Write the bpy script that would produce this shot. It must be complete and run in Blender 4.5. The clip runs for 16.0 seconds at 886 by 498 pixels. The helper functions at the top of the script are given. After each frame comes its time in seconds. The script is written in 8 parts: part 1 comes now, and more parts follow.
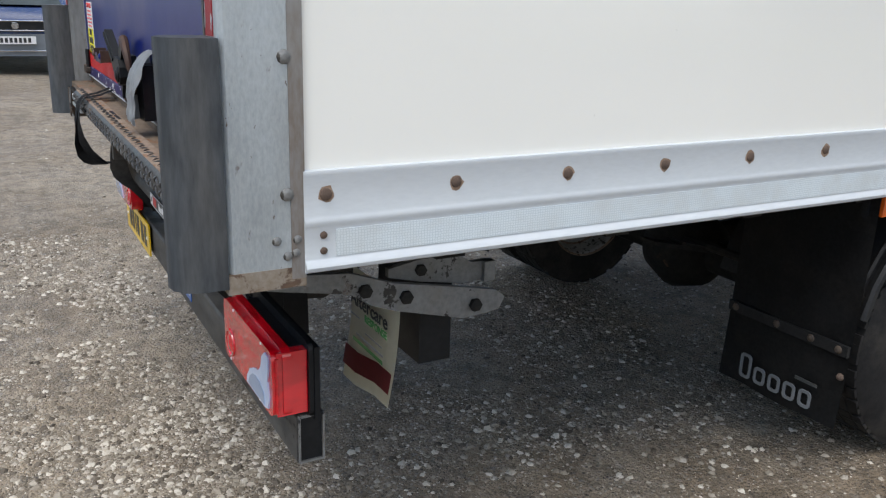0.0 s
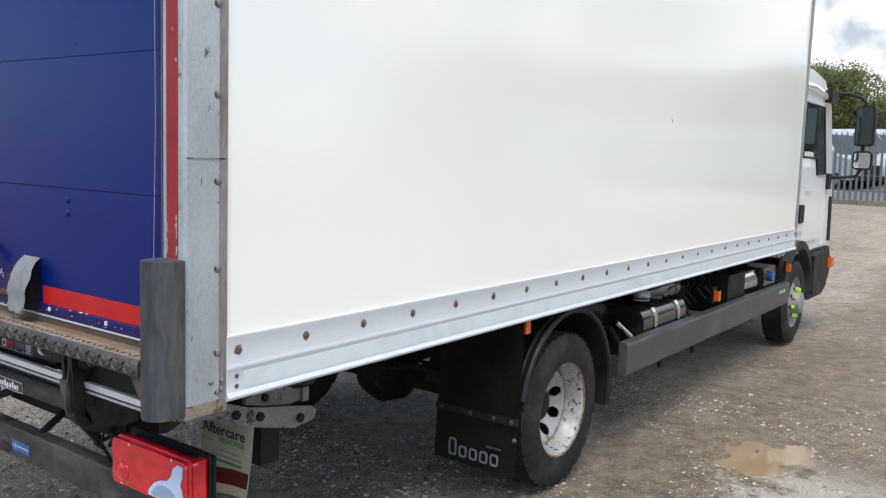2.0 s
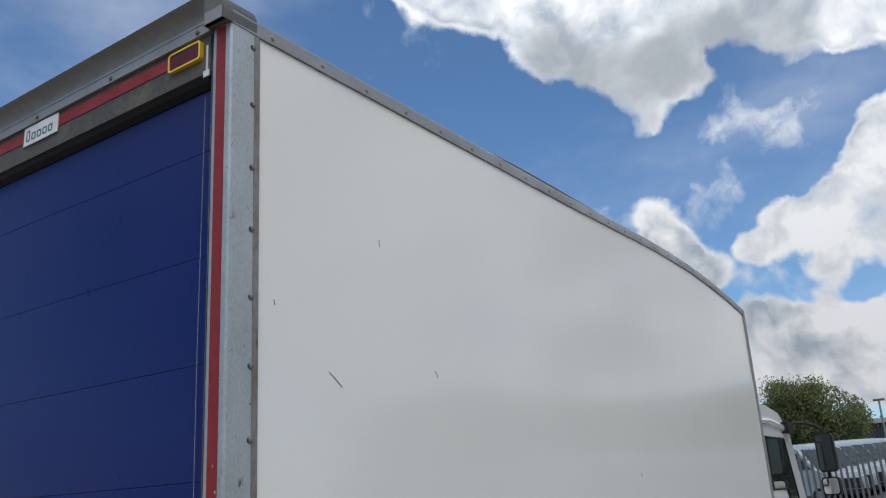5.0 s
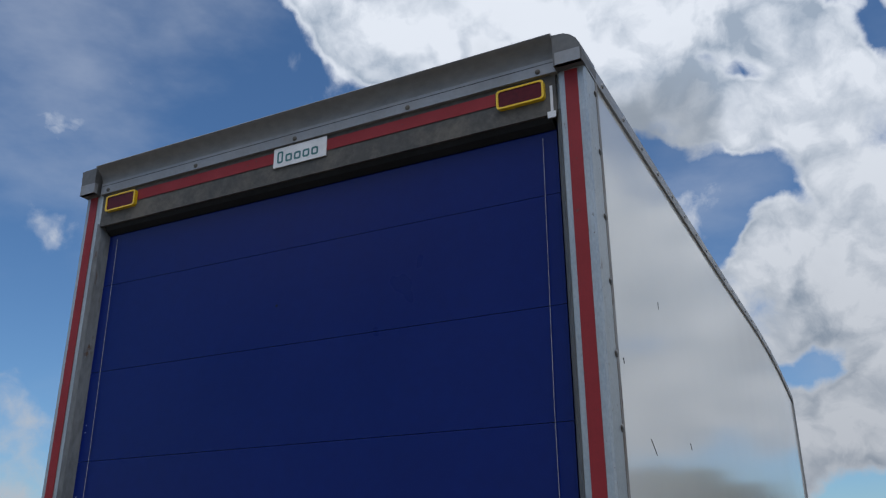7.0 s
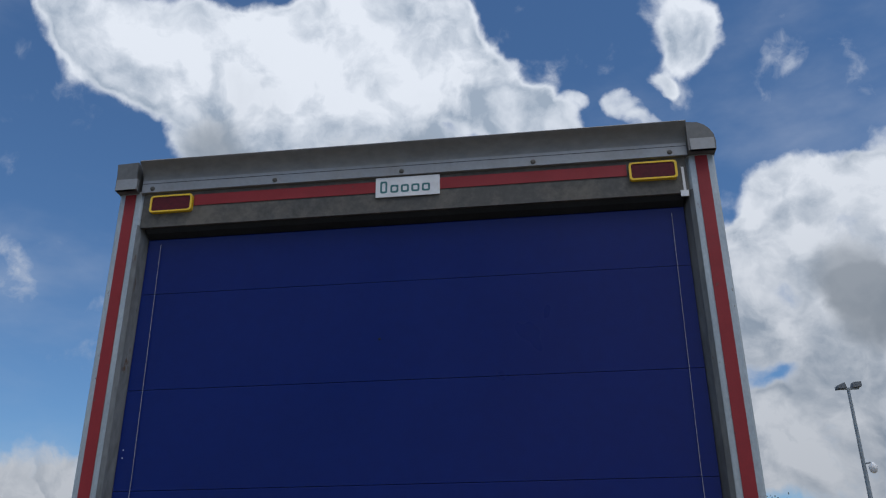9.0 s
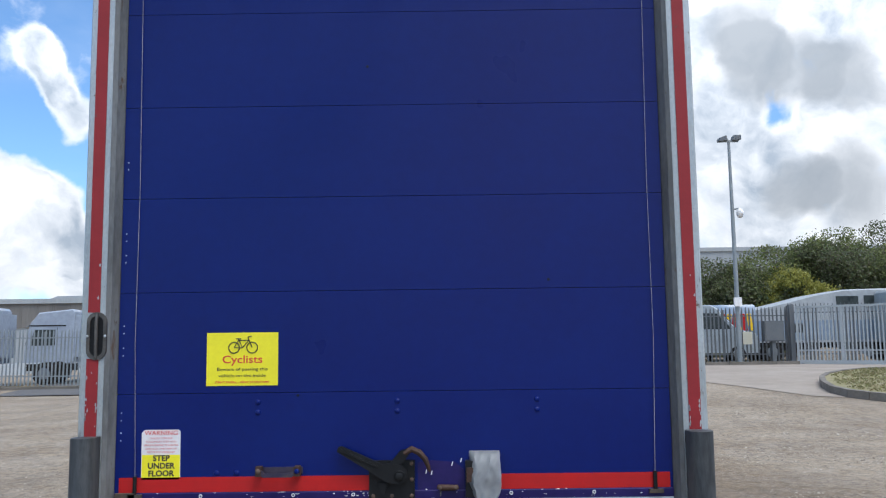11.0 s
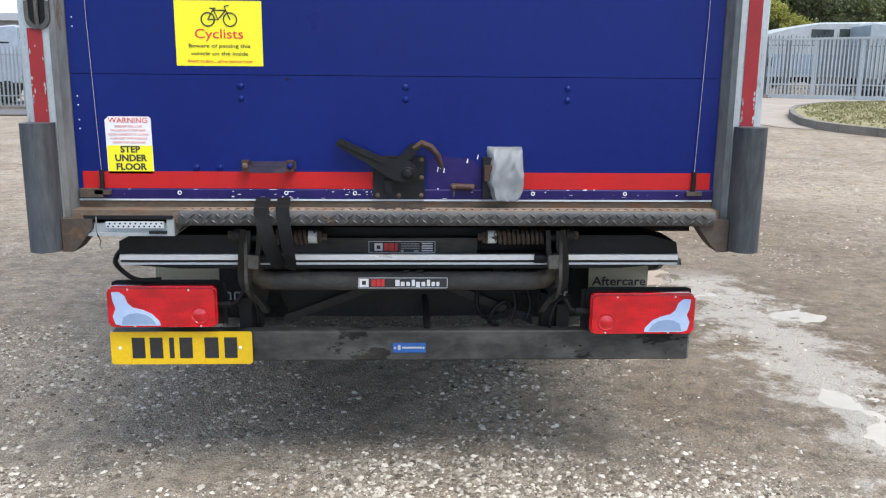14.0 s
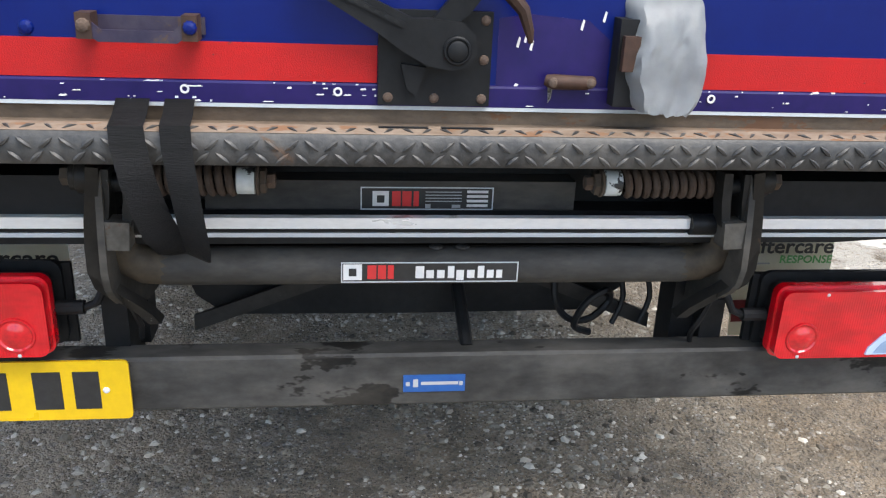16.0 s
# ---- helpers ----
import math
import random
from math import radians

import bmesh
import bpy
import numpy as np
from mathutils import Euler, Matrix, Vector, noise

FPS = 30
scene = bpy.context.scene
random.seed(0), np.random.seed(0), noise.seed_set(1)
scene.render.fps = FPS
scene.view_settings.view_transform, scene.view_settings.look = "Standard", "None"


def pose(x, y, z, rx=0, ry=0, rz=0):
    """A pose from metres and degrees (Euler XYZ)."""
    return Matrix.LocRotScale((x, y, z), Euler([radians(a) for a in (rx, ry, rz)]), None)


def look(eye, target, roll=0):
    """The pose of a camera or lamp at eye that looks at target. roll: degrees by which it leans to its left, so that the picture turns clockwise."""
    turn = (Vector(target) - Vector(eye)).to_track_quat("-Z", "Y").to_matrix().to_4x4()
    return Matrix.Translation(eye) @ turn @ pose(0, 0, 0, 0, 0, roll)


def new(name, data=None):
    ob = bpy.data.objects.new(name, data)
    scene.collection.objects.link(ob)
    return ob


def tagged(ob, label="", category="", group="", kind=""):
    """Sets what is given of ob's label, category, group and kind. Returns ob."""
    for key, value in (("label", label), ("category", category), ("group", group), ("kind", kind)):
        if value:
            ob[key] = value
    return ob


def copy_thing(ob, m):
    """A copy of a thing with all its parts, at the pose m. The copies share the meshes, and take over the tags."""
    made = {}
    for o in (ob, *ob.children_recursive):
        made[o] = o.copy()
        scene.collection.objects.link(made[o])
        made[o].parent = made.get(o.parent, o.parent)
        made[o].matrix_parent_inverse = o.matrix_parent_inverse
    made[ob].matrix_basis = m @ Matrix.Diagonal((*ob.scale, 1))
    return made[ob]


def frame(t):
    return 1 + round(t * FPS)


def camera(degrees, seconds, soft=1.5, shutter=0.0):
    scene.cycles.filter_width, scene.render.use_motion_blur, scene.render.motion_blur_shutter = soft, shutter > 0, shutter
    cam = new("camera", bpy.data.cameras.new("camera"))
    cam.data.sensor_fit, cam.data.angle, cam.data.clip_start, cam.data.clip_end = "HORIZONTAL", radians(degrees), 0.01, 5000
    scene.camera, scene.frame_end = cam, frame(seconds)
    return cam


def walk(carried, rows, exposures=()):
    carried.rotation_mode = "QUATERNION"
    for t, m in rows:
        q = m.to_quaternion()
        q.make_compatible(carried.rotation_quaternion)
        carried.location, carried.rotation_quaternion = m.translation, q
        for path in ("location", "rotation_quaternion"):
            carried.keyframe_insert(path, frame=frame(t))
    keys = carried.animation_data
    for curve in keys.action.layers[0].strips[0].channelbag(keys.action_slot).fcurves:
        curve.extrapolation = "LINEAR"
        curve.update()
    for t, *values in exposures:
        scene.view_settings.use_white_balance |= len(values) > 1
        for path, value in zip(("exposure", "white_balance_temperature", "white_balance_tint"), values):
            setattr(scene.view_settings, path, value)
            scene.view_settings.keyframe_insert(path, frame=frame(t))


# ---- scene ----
cam = camera(55.6, 16.0, 1.2)
PATH = [
    (0, (2.661, -0.351, 1.458), (0.983, 0.574, 0.884), 1.7),
    (0.5, (2.605, -0.676, 1.51), (1.1, 0.55, 1.029), 1.9),
    (1, (2.708, -1.015, 1.576), (1.417, 0.458, 1.172), 2.0),
    (1.5, (2.936, -1.249, 1.635), (1.76, 0.329, 1.277), 1.5),
    (2, (3.134, -1.397, 1.685), (1.958, 0.206, 1.466), 1.9),
    (2.5, (3.215, -1.539, 1.726), (2.052, 0.088, 1.695), 0.8),
    (3, (3.254, -1.66, 1.75), (2.132, -0.007, 1.825), -0.9),
    (3.5, (3.334, -1.703, 1.787), (2.235, -0.039, 1.947), -2.2),
    (4, (3.455, -1.713, 1.816), (2.343, -0.076, 2.108), -2.9),
    (4.5, (3.502, -1.754, 1.839), (2.386, -0.154, 2.28), -3.3),
    (5, (3.381, -1.845, 1.841), (2.309, -0.259, 2.42), -3.4),
    (5.2, (3.315, -1.913, 1.841), (2.248, -0.338, 2.457), -3.4),
    (7.3, (1.692, -2.552, 1.914), (0.928, -0.87, 2.679), 0.1),
    (7.5, (1.514, -2.563, 1.895), (0.818, -0.878, 2.718), 0.3),
    (8, (1.157, -2.797, 1.935), (0.636, -1.058, 2.775), -0.4),
    (8.2, (1.005, -2.852, 1.941), (0.554, -1.102, 2.797), -0.6),
    (10.4, (0.268, -3.314, 1.78), (0.216, -1.362, 2.21), 0.1),
    (10.5, (0.26, -3.324, 1.772), (0.214, -1.363, 2.163), -0.1),
    (11, (0.227, -3.391, 1.74), (0.217, -1.403, 1.96), -0.7),
    (11.5, (0.168, -3.413, 1.699), (0.211, -1.414, 1.749), -0.8),
    (12, (0.12, -3.432, 1.657), (0.204, -1.436, 1.57), 0.1),
    (12.5, (0.099, -3.415, 1.62), (0.198, -1.428, 1.417), 0.7),
    (13, (0.075, -3.393, 1.606), (0.176, -1.416, 1.321), 0.4),
    (13.5, (0.049, -3.253, 1.578), (0.136, -1.285, 1.237), 0.2),
    (14, (0.033, -2.903, 1.557), (0.112, -0.947, 1.147), 0.5),
    (14.5, (-0.087, -2.522, 1.517), (0.02, -0.591, 1.009), 0.4),
    (15, (-0.155, -2.163, 1.5), (-0.004, -0.269, 0.873), 0.9),
    (15.5, (-0.128, -1.755, 1.477), (0.062, 0.111, 0.783), 2.7),
    (16, (-0.152, -1.321, 1.399), (0.084, 0.53, 0.678), 2.5),
]
EXPOSURE = [(0, 0.34, 6500, 10), (1.0, 0.62, 6500, 10), (1.5, 0.70, 6500, 10), (2.0, 0.60, 6500, 10), (2.5, 0.38, 6520, 10), (3.5, 0.04, 6500, 10), (4.5, -0.26, 6400, 10), (5.2, -0.40, 6200, 10), (7.3, -0.80, 5900, 10), (8.2, -0.80, 5900, 10), (10.4, -0.42, 5950, 10), (11, 0.28, 6050, 10), (11.5, 0.52, 6200, 10), (12.5, 0.92, 6200, 10), (13.5, 0.86, 6350, 10), (14.5, 0.90, 6420, 10), (15.3, 1.08, 6550, 10), (16, 1.12, 6600, 10)]
walk(cam, [(t, look(eye, target, roll)) for t, eye, target, roll in PATH], EXPOSURE)

# ---- sky, sun, exposure ----
SUN_AZ, SUN_EL = radians(142), radians(64)
sun_data = bpy.data.lights.new("sun", "SUN")
sun_data.energy, sun_data.angle, sun_data.color = 2.7, radians(40), (1.0, 0.955, 0.89)
sun = new("sun", sun_data)
sun_way = Vector((math.sin(SUN_AZ) * math.cos(SUN_EL), math.cos(SUN_AZ) * math.cos(SUN_EL), math.sin(SUN_EL)))
sun.matrix_world = look(sun_way * 60, (0, 0, 0))


class Nodes:
    """A short hand for building node trees."""

    def __init__(self, tree):
        self.tree = tree
        tree.nodes.clear()

    def add(self, kind):
        return self.tree.nodes.new(kind)

    def put(self, socket, value):
        if isinstance(value, bpy.types.NodeSocket):
            self.tree.links.new(value, socket)
        elif isinstance(value, tuple) and len(value) == 3 and socket.type == "RGBA":
            socket.default_value = (*value, 1)
        else:
            socket.default_value = value

    def math(self, op, a, b=0.0, c=0.0, clamp=False):
        n = self.add("ShaderNodeMath")
        n.operation, n.use_clamp = op, clamp
        for k, v in enumerate((a, b, c)):
            self.put(n.inputs[k], v)
        return n.outputs[0]

    def ramp(self, value, low, high, a=0.0, b=1.0, smooth=True):
        n = self.add("ShaderNodeMapRange")
        n.interpolation_type = "SMOOTHSTEP" if smooth else "LINEAR"
        for k, v in enumerate((value, low, high, a, b)):
            self.put(n.inputs[k], v)
        return n.outputs[0]

    def mix(self, f, a, b, blend="MIX"):
        n = self.add("ShaderNodeMix")
        n.data_type, n.blend_type = "RGBA", blend
        self.put(n.inputs[0], f), self.put(n.inputs[6], a), self.put(n.inputs[7], b)
        return n.outputs[2]

    def noise(self, vector, scale, detail=3.0, rough=0.55, distort=0.0):
        n = self.add("ShaderNodeTexNoise")
        self.put(n.inputs["Vector"], vector)
        n.inputs["Scale"].default_value, n.inputs["Detail"].default_value = scale, detail
        n.inputs["Roughness"].default_value, n.inputs["Distortion"].default_value = rough, distort
        return n.outputs["Fac"]

    def voronoi(self, vector, scale, feature="F1", out="Distance", random_=1.0):
        n = self.add("ShaderNodeTexVoronoi")
        n.feature = feature
        self.put(n.inputs["Vector"], vector)
        n.inputs["Scale"].default_value, n.inputs["Randomness"].default_value = scale, random_
        return n.outputs[out]

    def scaled(self, vector, x, y, z):
        n = self.add("ShaderNodeMapping")
        self.put(n.inputs["Vector"], vector)
        n.inputs["Scale"].default_value = (x, y, z)
        return n.outputs[0]


def heading(az, el):
    a, e = radians(az), radians(el)
    return (math.sin(a) * math.cos(e), math.cos(a) * math.cos(e), math.sin(e))


# Heaps of cloud: bearing from the truck's nose, height over the horizon and half width, in degrees.
BANK = [(-38, 38.5, 2.6), (-35, 36.5, 2.8), (-32, 34.5, 3), (-29.5, 33, 2.6), (-29, 36, 2.6), (-25, 34.5, 3.2), (-21, 36, 3), (-17, 36.8, 3.4), (-13, 38.5, 3.4), (-9, 38, 3.2), (-7, 35.5, 3), (-12, 34, 3.6), (-18, 32, 3.4),
        (-4, 33.5, 2.4), (-38, 42, 3), (-26, 29.5, 2.2), (-22, 29.5, 2.6), (-18, 29, 2.8), (-15, 30.5, 2.8), (-19, 26, 2.2), (-16, 26.4, 1.6), (-11, 29.8, 2.6), (-7.5, 28.5, 2.6), (-4.5, 27.5, 2)]
HEAPS = [(-19, 17.3, 1.4), (-18.2, 15.6, 1.5), (-17, 13.8, 1.7), (-19.5, 15, 1.4), (-13.2, 14.6, 1.2), (-11, 15.6, 1.5), (-9, 15.8, 1.7), (-7, 16.5, 1.9), (-5, 18.2, 1.9), (-3.5, 20.5, 2), (-5.5, 14.5, 2), (-8.5, 13.8, 1.5), (-2, 16, 2.6), (-9, 11.5, 0.8),
         (-14.5, 9.6, 1.5), (-12.5, 9.4, 1.6), (-10.3, 9.1, 1.6), (-8, 9.2, 1.6), (-5.5, 8.8, 2), (-12, 6.8, 2), (-9, 6.4, 2), (-6, 6, 2.4), (-16, 7, 2), (-2, 8, 2.6), (-20, 5, 2.6)]
COLUMN = [(-0.5, 32, 1.9), (1.5, 30, 2), (-1, 28.5, 2.6), (3.5, 28, 1.8), (3.5, 25.5, 2.2), (0.5, 25, 2.8), (5.5, 23.3, 2), (8, 22, 2), (10, 20.5, 2.4), (2, 21.5, 3), (5, 19, 3), (8.5, 17, 2.8), (1, 17, 2.8), (5, 14.5, 2.8), (9, 13, 3.2), (2, 12, 2.8),
          (5.5, 9.5, 3.2), (0.5, 8.5, 2.8), (10.5, 25.8, 1.3), (9.3, 24.6, 0.9), (12.5, 36, 2), (6.3, 32, 1.1), (3, 32.5, 0.9), (9.6, 33.6, 0.8), (7.9, 30.6, 0.9)]
SHELF = [(17.5, 24.5, 2.8), (21, 24, 2.8), (25, 24, 3.2), (19, 20, 2.8), (22.5, 18.5, 2.8), (26, 16.5, 3.2), (18.5, 15.5, 2.8), (16.5, 10.5, 2.8), (21, 11, 2.6), (25.5, 11, 2.8), (18, 7, 3.2), (24, 7, 3.2), (30, 9, 6), (13, 17, 3), (13, 10, 3), (31, 20, 6), (38, 15, 8),
         (48, 24, 12), (62, 34, 14), (70, 14, 12), (36, 29, 7), (14.5, 22, 2.2)]
WEST = [(-26.6, 17.6, 1.4), (-25.6, 15.8, 1.4), (-24.6, 14.4, 1.5), (-29, 11.3, 1.4), (-27, 10.4, 1.4), (-25.5, 9, 1.8), (-28.5, 7.5, 2.8), (-25, 5.5, 2.8), (-31, 5, 4), (-48.5, 17, 1.7), (-46, 16.3, 1.5), (-48, 13.5, 2.8), (-45.5, 12, 2.2),
        (-47, 9, 3.2), (-42, 7, 3), (-38, 5, 4)]
# The thick grey undersides.
GREY = [(20.0, 19.6, 2.2), (20.8, 17.2, 2.2), (23.6, 16.6, 2.2), (26.6, 15.8, 2.2), (22.8, 9.6, 1.8), (26, 9.4, 2.6), (-10, 28, 3), (-15, 27.5, 3), (-20, 26.5, 3), (-24.5, 29, 2.6), (5, 13.6, 2.8)]
world = bpy.data.worlds.new("sky")
scene.world = world
world.use_nodes = True
nt = Nodes(world.node_tree)
way = nt.add("ShaderNodeTexCoord").outputs["Generated"]
air = nt.add("ShaderNodeTexSky")
air.sky_type, air.sun_disc, air.sun_elevation, air.sun_rotation = "NISHITA", False, SUN_EL, SUN_AZ
air.air_density, air.dust_density, air.ozone_density = 1.0, 0.6, 2.0
split = nt.add("ShaderNodeSeparateXYZ")
nt.put(split.inputs[0], way)


def bent(scale, amount, detail):
    """The view direction pushed about by noise."""
    warp = nt.add("ShaderNodeTexNoise")
    nt.put(warp.inputs["Vector"], way)
    warp.inputs["Scale"].default_value, warp.inputs["Detail"].default_value = scale, detail
    middle = nt.add("ShaderNodeVectorMath")
    middle.operation = "SUBTRACT"
    nt.put(middle.inputs[0], warp.outputs["Color"])
    middle.inputs[1].default_value = (0.5, 0.5, 0.5)
    push = nt.add("ShaderNodeVectorMath")
    push.operation = "MULTIPLY_ADD"
    nt.put(push.inputs[0], middle.outputs[0])
    push.inputs[1].default_value = (amount, amount, amount)
    nt.put(push.inputs[2], way)
    unit = nt.add("ShaderNodeVectorMath")
    unit.operation = "NORMALIZE"
    nt.put(unit.inputs[0], push.outputs[0])
    return unit.outputs[0]


lumpy, puff = bent(11.0, 0.075, 8.0), bent(11.0, 0.06, 4.0)
lifted = nt.add("ShaderNodeVectorMath")
lifted.operation = "ADD"
nt.put(lifted.inputs[0], lumpy)
lifted.inputs[1].default_value = (0, 0, 0.034)


def massed(at, heaps):
    """How deep in the heaps of cloud a direction lies."""
    out = None
    for az, el, half in heaps:
        dot = nt.add("ShaderNodeVectorMath")
        dot.operation = "DOT_PRODUCT"
        nt.put(dot.inputs[0], at)
        dot.inputs[1].default_value = heading(az, el)
        one = nt.ramp(dot.outputs["Value"], math.cos(radians(half * 1.4)), 1.0, 0.0, min(1.0, half / 1.8))
        out = one if out is None else nt.math("ADD", out, one)
    return nt.ramp(out, 0.0, 1.5, 0.0, 1.0, smooth=False)


CLOUDS = BANK + HEAPS + COLUMN + SHELF + WEST
heap, above, gloom = massed(lumpy, CLOUDS), massed(lifted.outputs[0], BANK + HEAPS + COLUMN + SHELF[:11] + WEST[:5]), massed(lumpy, GREY)
belly = nt.ramp(nt.math("SUBTRACT", above, heap), 0.0, 0.5)
billow = nt.noise(puff, 8.0, 10.0, 0.56)
wide = nt.noise(way, 3.1, 5.0, 0.5)
# Broken cloud all round, away from the part of the sky ahead of the truck.
round_about = nt.ramp(split.outputs[1], 0.45, 0.05)
scattered = nt.math("MULTIPLY", nt.ramp(wide, 0.40, 0.66), nt.math("MULTIPLY", round_about, 0.6))
heap = nt.math("MAXIMUM", nt.math("MULTIPLY", heap, 1.15), scattered)
low = nt.ramp(split.outputs[2], 0.16, -0.02, 0.0, 0.25)
heap = nt.math("MINIMUM", nt.math("ADD", heap, low), 0.68)
cover = nt.math("ADD", heap, nt.math("MULTIPLY", nt.math("SUBTRACT", billow, 0.5), 2.0))
mask = nt.ramp(cover, 0.12, 0.54)
# Tops and rims towards the sun are white, bellies grey.
towards = nt.add("ShaderNodeVectorMath")
towards.operation = "ADD"
nt.put(towards.inputs[0], puff)
towards.inputs[1].default_value = tuple(sun_way * 0.035)
relief = nt.math("SUBTRACT", nt.noise(towards.outputs[0], 8.0, 7.0, 0.56), billow)
fine_relief = nt.math("SUBTRACT", nt.noise(nt.scaled(puff, 1, 1, 1.15), 26.0, 6.0, 0.6), 0.5)
thick = nt.ramp(cover, 0.4, 0.95)
shade = nt.math("MULTIPLY", thick, nt.ramp(wide, 0.36, 0.62, 0.0, 0.55))
shade = nt.math("ADD", shade, nt.math("MULTIPLY", belly, 0.42))
shade = nt.math("ADD", shade, nt.math("MULTIPLY", relief, 4.6))
shade = nt.math("ADD", shade, nt.math("MULTIPLY", fine_relief, 1.3), clamp=True)
shade = nt.math("MULTIPLY", shade, nt.ramp(cover, 0.25, 0.70, 0.25, 1.0))
cloud_colour = nt.mix(shade, (1.0, 1.0, 1.0), (0.44, 0.50, 0.57))
gloom = nt.math("ADD", nt.math("MULTIPLY", gloom, 1.2), nt.math("MULTIPLY", nt.math("SUBTRACT", billow, 0.5), 1.2))
cloud_colour = nt.mix(nt.ramp(gloom, 0.1, 1.0, 0.0, 0.85), cloud_colour, (0.36, 0.39, 0.42))
wisps = nt.math("MULTIPLY", nt.ramp(nt.noise(nt.scaled(way, 1, 1, 2.2), 3.2, 6.0, 0.55), 0.42, 0.85), 0.32)
mask = nt.math("MAXIMUM", mask, wisps)
SKY, CLOUD = 0.145, 1.26
blue = nt.mix(1.0, air.outputs[0], (SKY * 0.78, SKY * 0.98, SKY * 1.12), "MULTIPLY")
# Cloud low over the horizon is seen through haze, from below, and is duller.
bright = nt.ramp(split.outputs[2], 0.02, 0.62, CLOUD * 0.66, CLOUD * 1.12)
level = nt.add("ShaderNodeCombineColor")
for k in range(3):
    nt.put(level.inputs[k], bright)
white = nt.mix(1.0, cloud_colour, level.outputs[0], "MULTIPLY")
back = nt.add("ShaderNodeBackground")
nt.put(back.inputs["Color"], nt.mix(mask, blue, white))
back.inputs["Strength"].default_value = 1.0
nt.put(nt.add("ShaderNodeOutputWorld").inputs["Surface"], back.outputs[0])

# ---- materials ----


def material(name, base, other=None, rough=0.5, metal=0.0, grain=60.0, broad=3.0, amount=0.5, bump=0.0, bump_scale=None,
             coat=0.0, rust=0.0, rust_scale=6.0, dust=0.0, stretch=(1, 1, 1), fleck=None, spec=0.5):
    """Paint, metal, rubber or plastic: two tones by two sizes of noise, fine relief, rust blots, dust."""
    m = bpy.data.materials.new(name)
    m.use_nodes = True
    n = Nodes(m.node_tree)
    spot = n.add("ShaderNodeTexCoord").outputs["Object"]
    where = n.scaled(spot, *stretch) if stretch != (1, 1, 1) else spot
    fine, large = n.noise(where, grain, 4, 0.6), n.noise(where, broad, 4, 0.6)
    both = n.ramp(n.math("ADD", n.math("MULTIPLY", fine, 0.45), n.math("MULTIPLY", large, 0.55)), 0.5 - 0.28 * amount, 0.5 + 0.28 * amount + 0.01)
    colour = n.mix(both, base, other or tuple(c * 0.7 for c in base))
    shine = n.ramp(large, 0.3, 0.7, rough * 0.85, min(1, rough * 1.2))
    metallic = metal
    if fleck:
        chip = n.ramp(n.noise(where, fleck[1], 5, 0.65), fleck[2], fleck[2] + 0.03)
        colour = n.mix(chip, colour, fleck[0])
    if rust:
        blot = n.noise(where, rust_scale, 8, 0.68, 0.4)
        eaten = n.ramp(blot, 0.66 - 0.3 * rust, 0.74 - 0.3 * rust)
        tone = n.mix(n.noise(where, 45, 4), (0.05, 0.030, 0.020), (0.125, 0.076, 0.048))
        colour = n.mix(eaten, colour, tone)
        shine = n.math("ADD", shine, n.math("MULTIPLY", eaten, 0.35), clamp=True)
        metallic = n.math("MULTIPLY", n.math("SUBTRACT", 1.0, eaten), metal)
    if dust:
        film = n.math("MULTIPLY", n.ramp(n.noise(where, 5, 6, 0.7), 0.42, 0.72), dust)
        colour = n.mix(film, colour, (0.24, 0.21, 0.17))
        shine = n.math("ADD", shine, n.math("MULTIPLY", film, 0.4), clamp=True)
    p = n.add("ShaderNodeBsdfPrincipled")
    n.put(p.inputs["Base Color"], colour), n.put(p.inputs["Roughness"], shine), n.put(p.inputs["Metallic"], metallic)
    p.inputs["Coat Weight"].default_value, p.inputs["Coat Roughness"].default_value = coat, 0.06
    p.inputs["Specular IOR Level"].default_value = spec
    if bump:
        b = n.add("ShaderNodeBump")
        b.inputs["Strength"].default_value, b.inputs["Distance"].default_value = bump, 0.003
        n.put(b.inputs["Height"], n.noise(where, bump_scale or grain, 4, 0.6))
        n.put(p.inputs["Normal"], b.outputs[0])
    n.put(n.add("ShaderNodeOutputMaterial").inputs["Surface"], p.outputs[0])
    return m


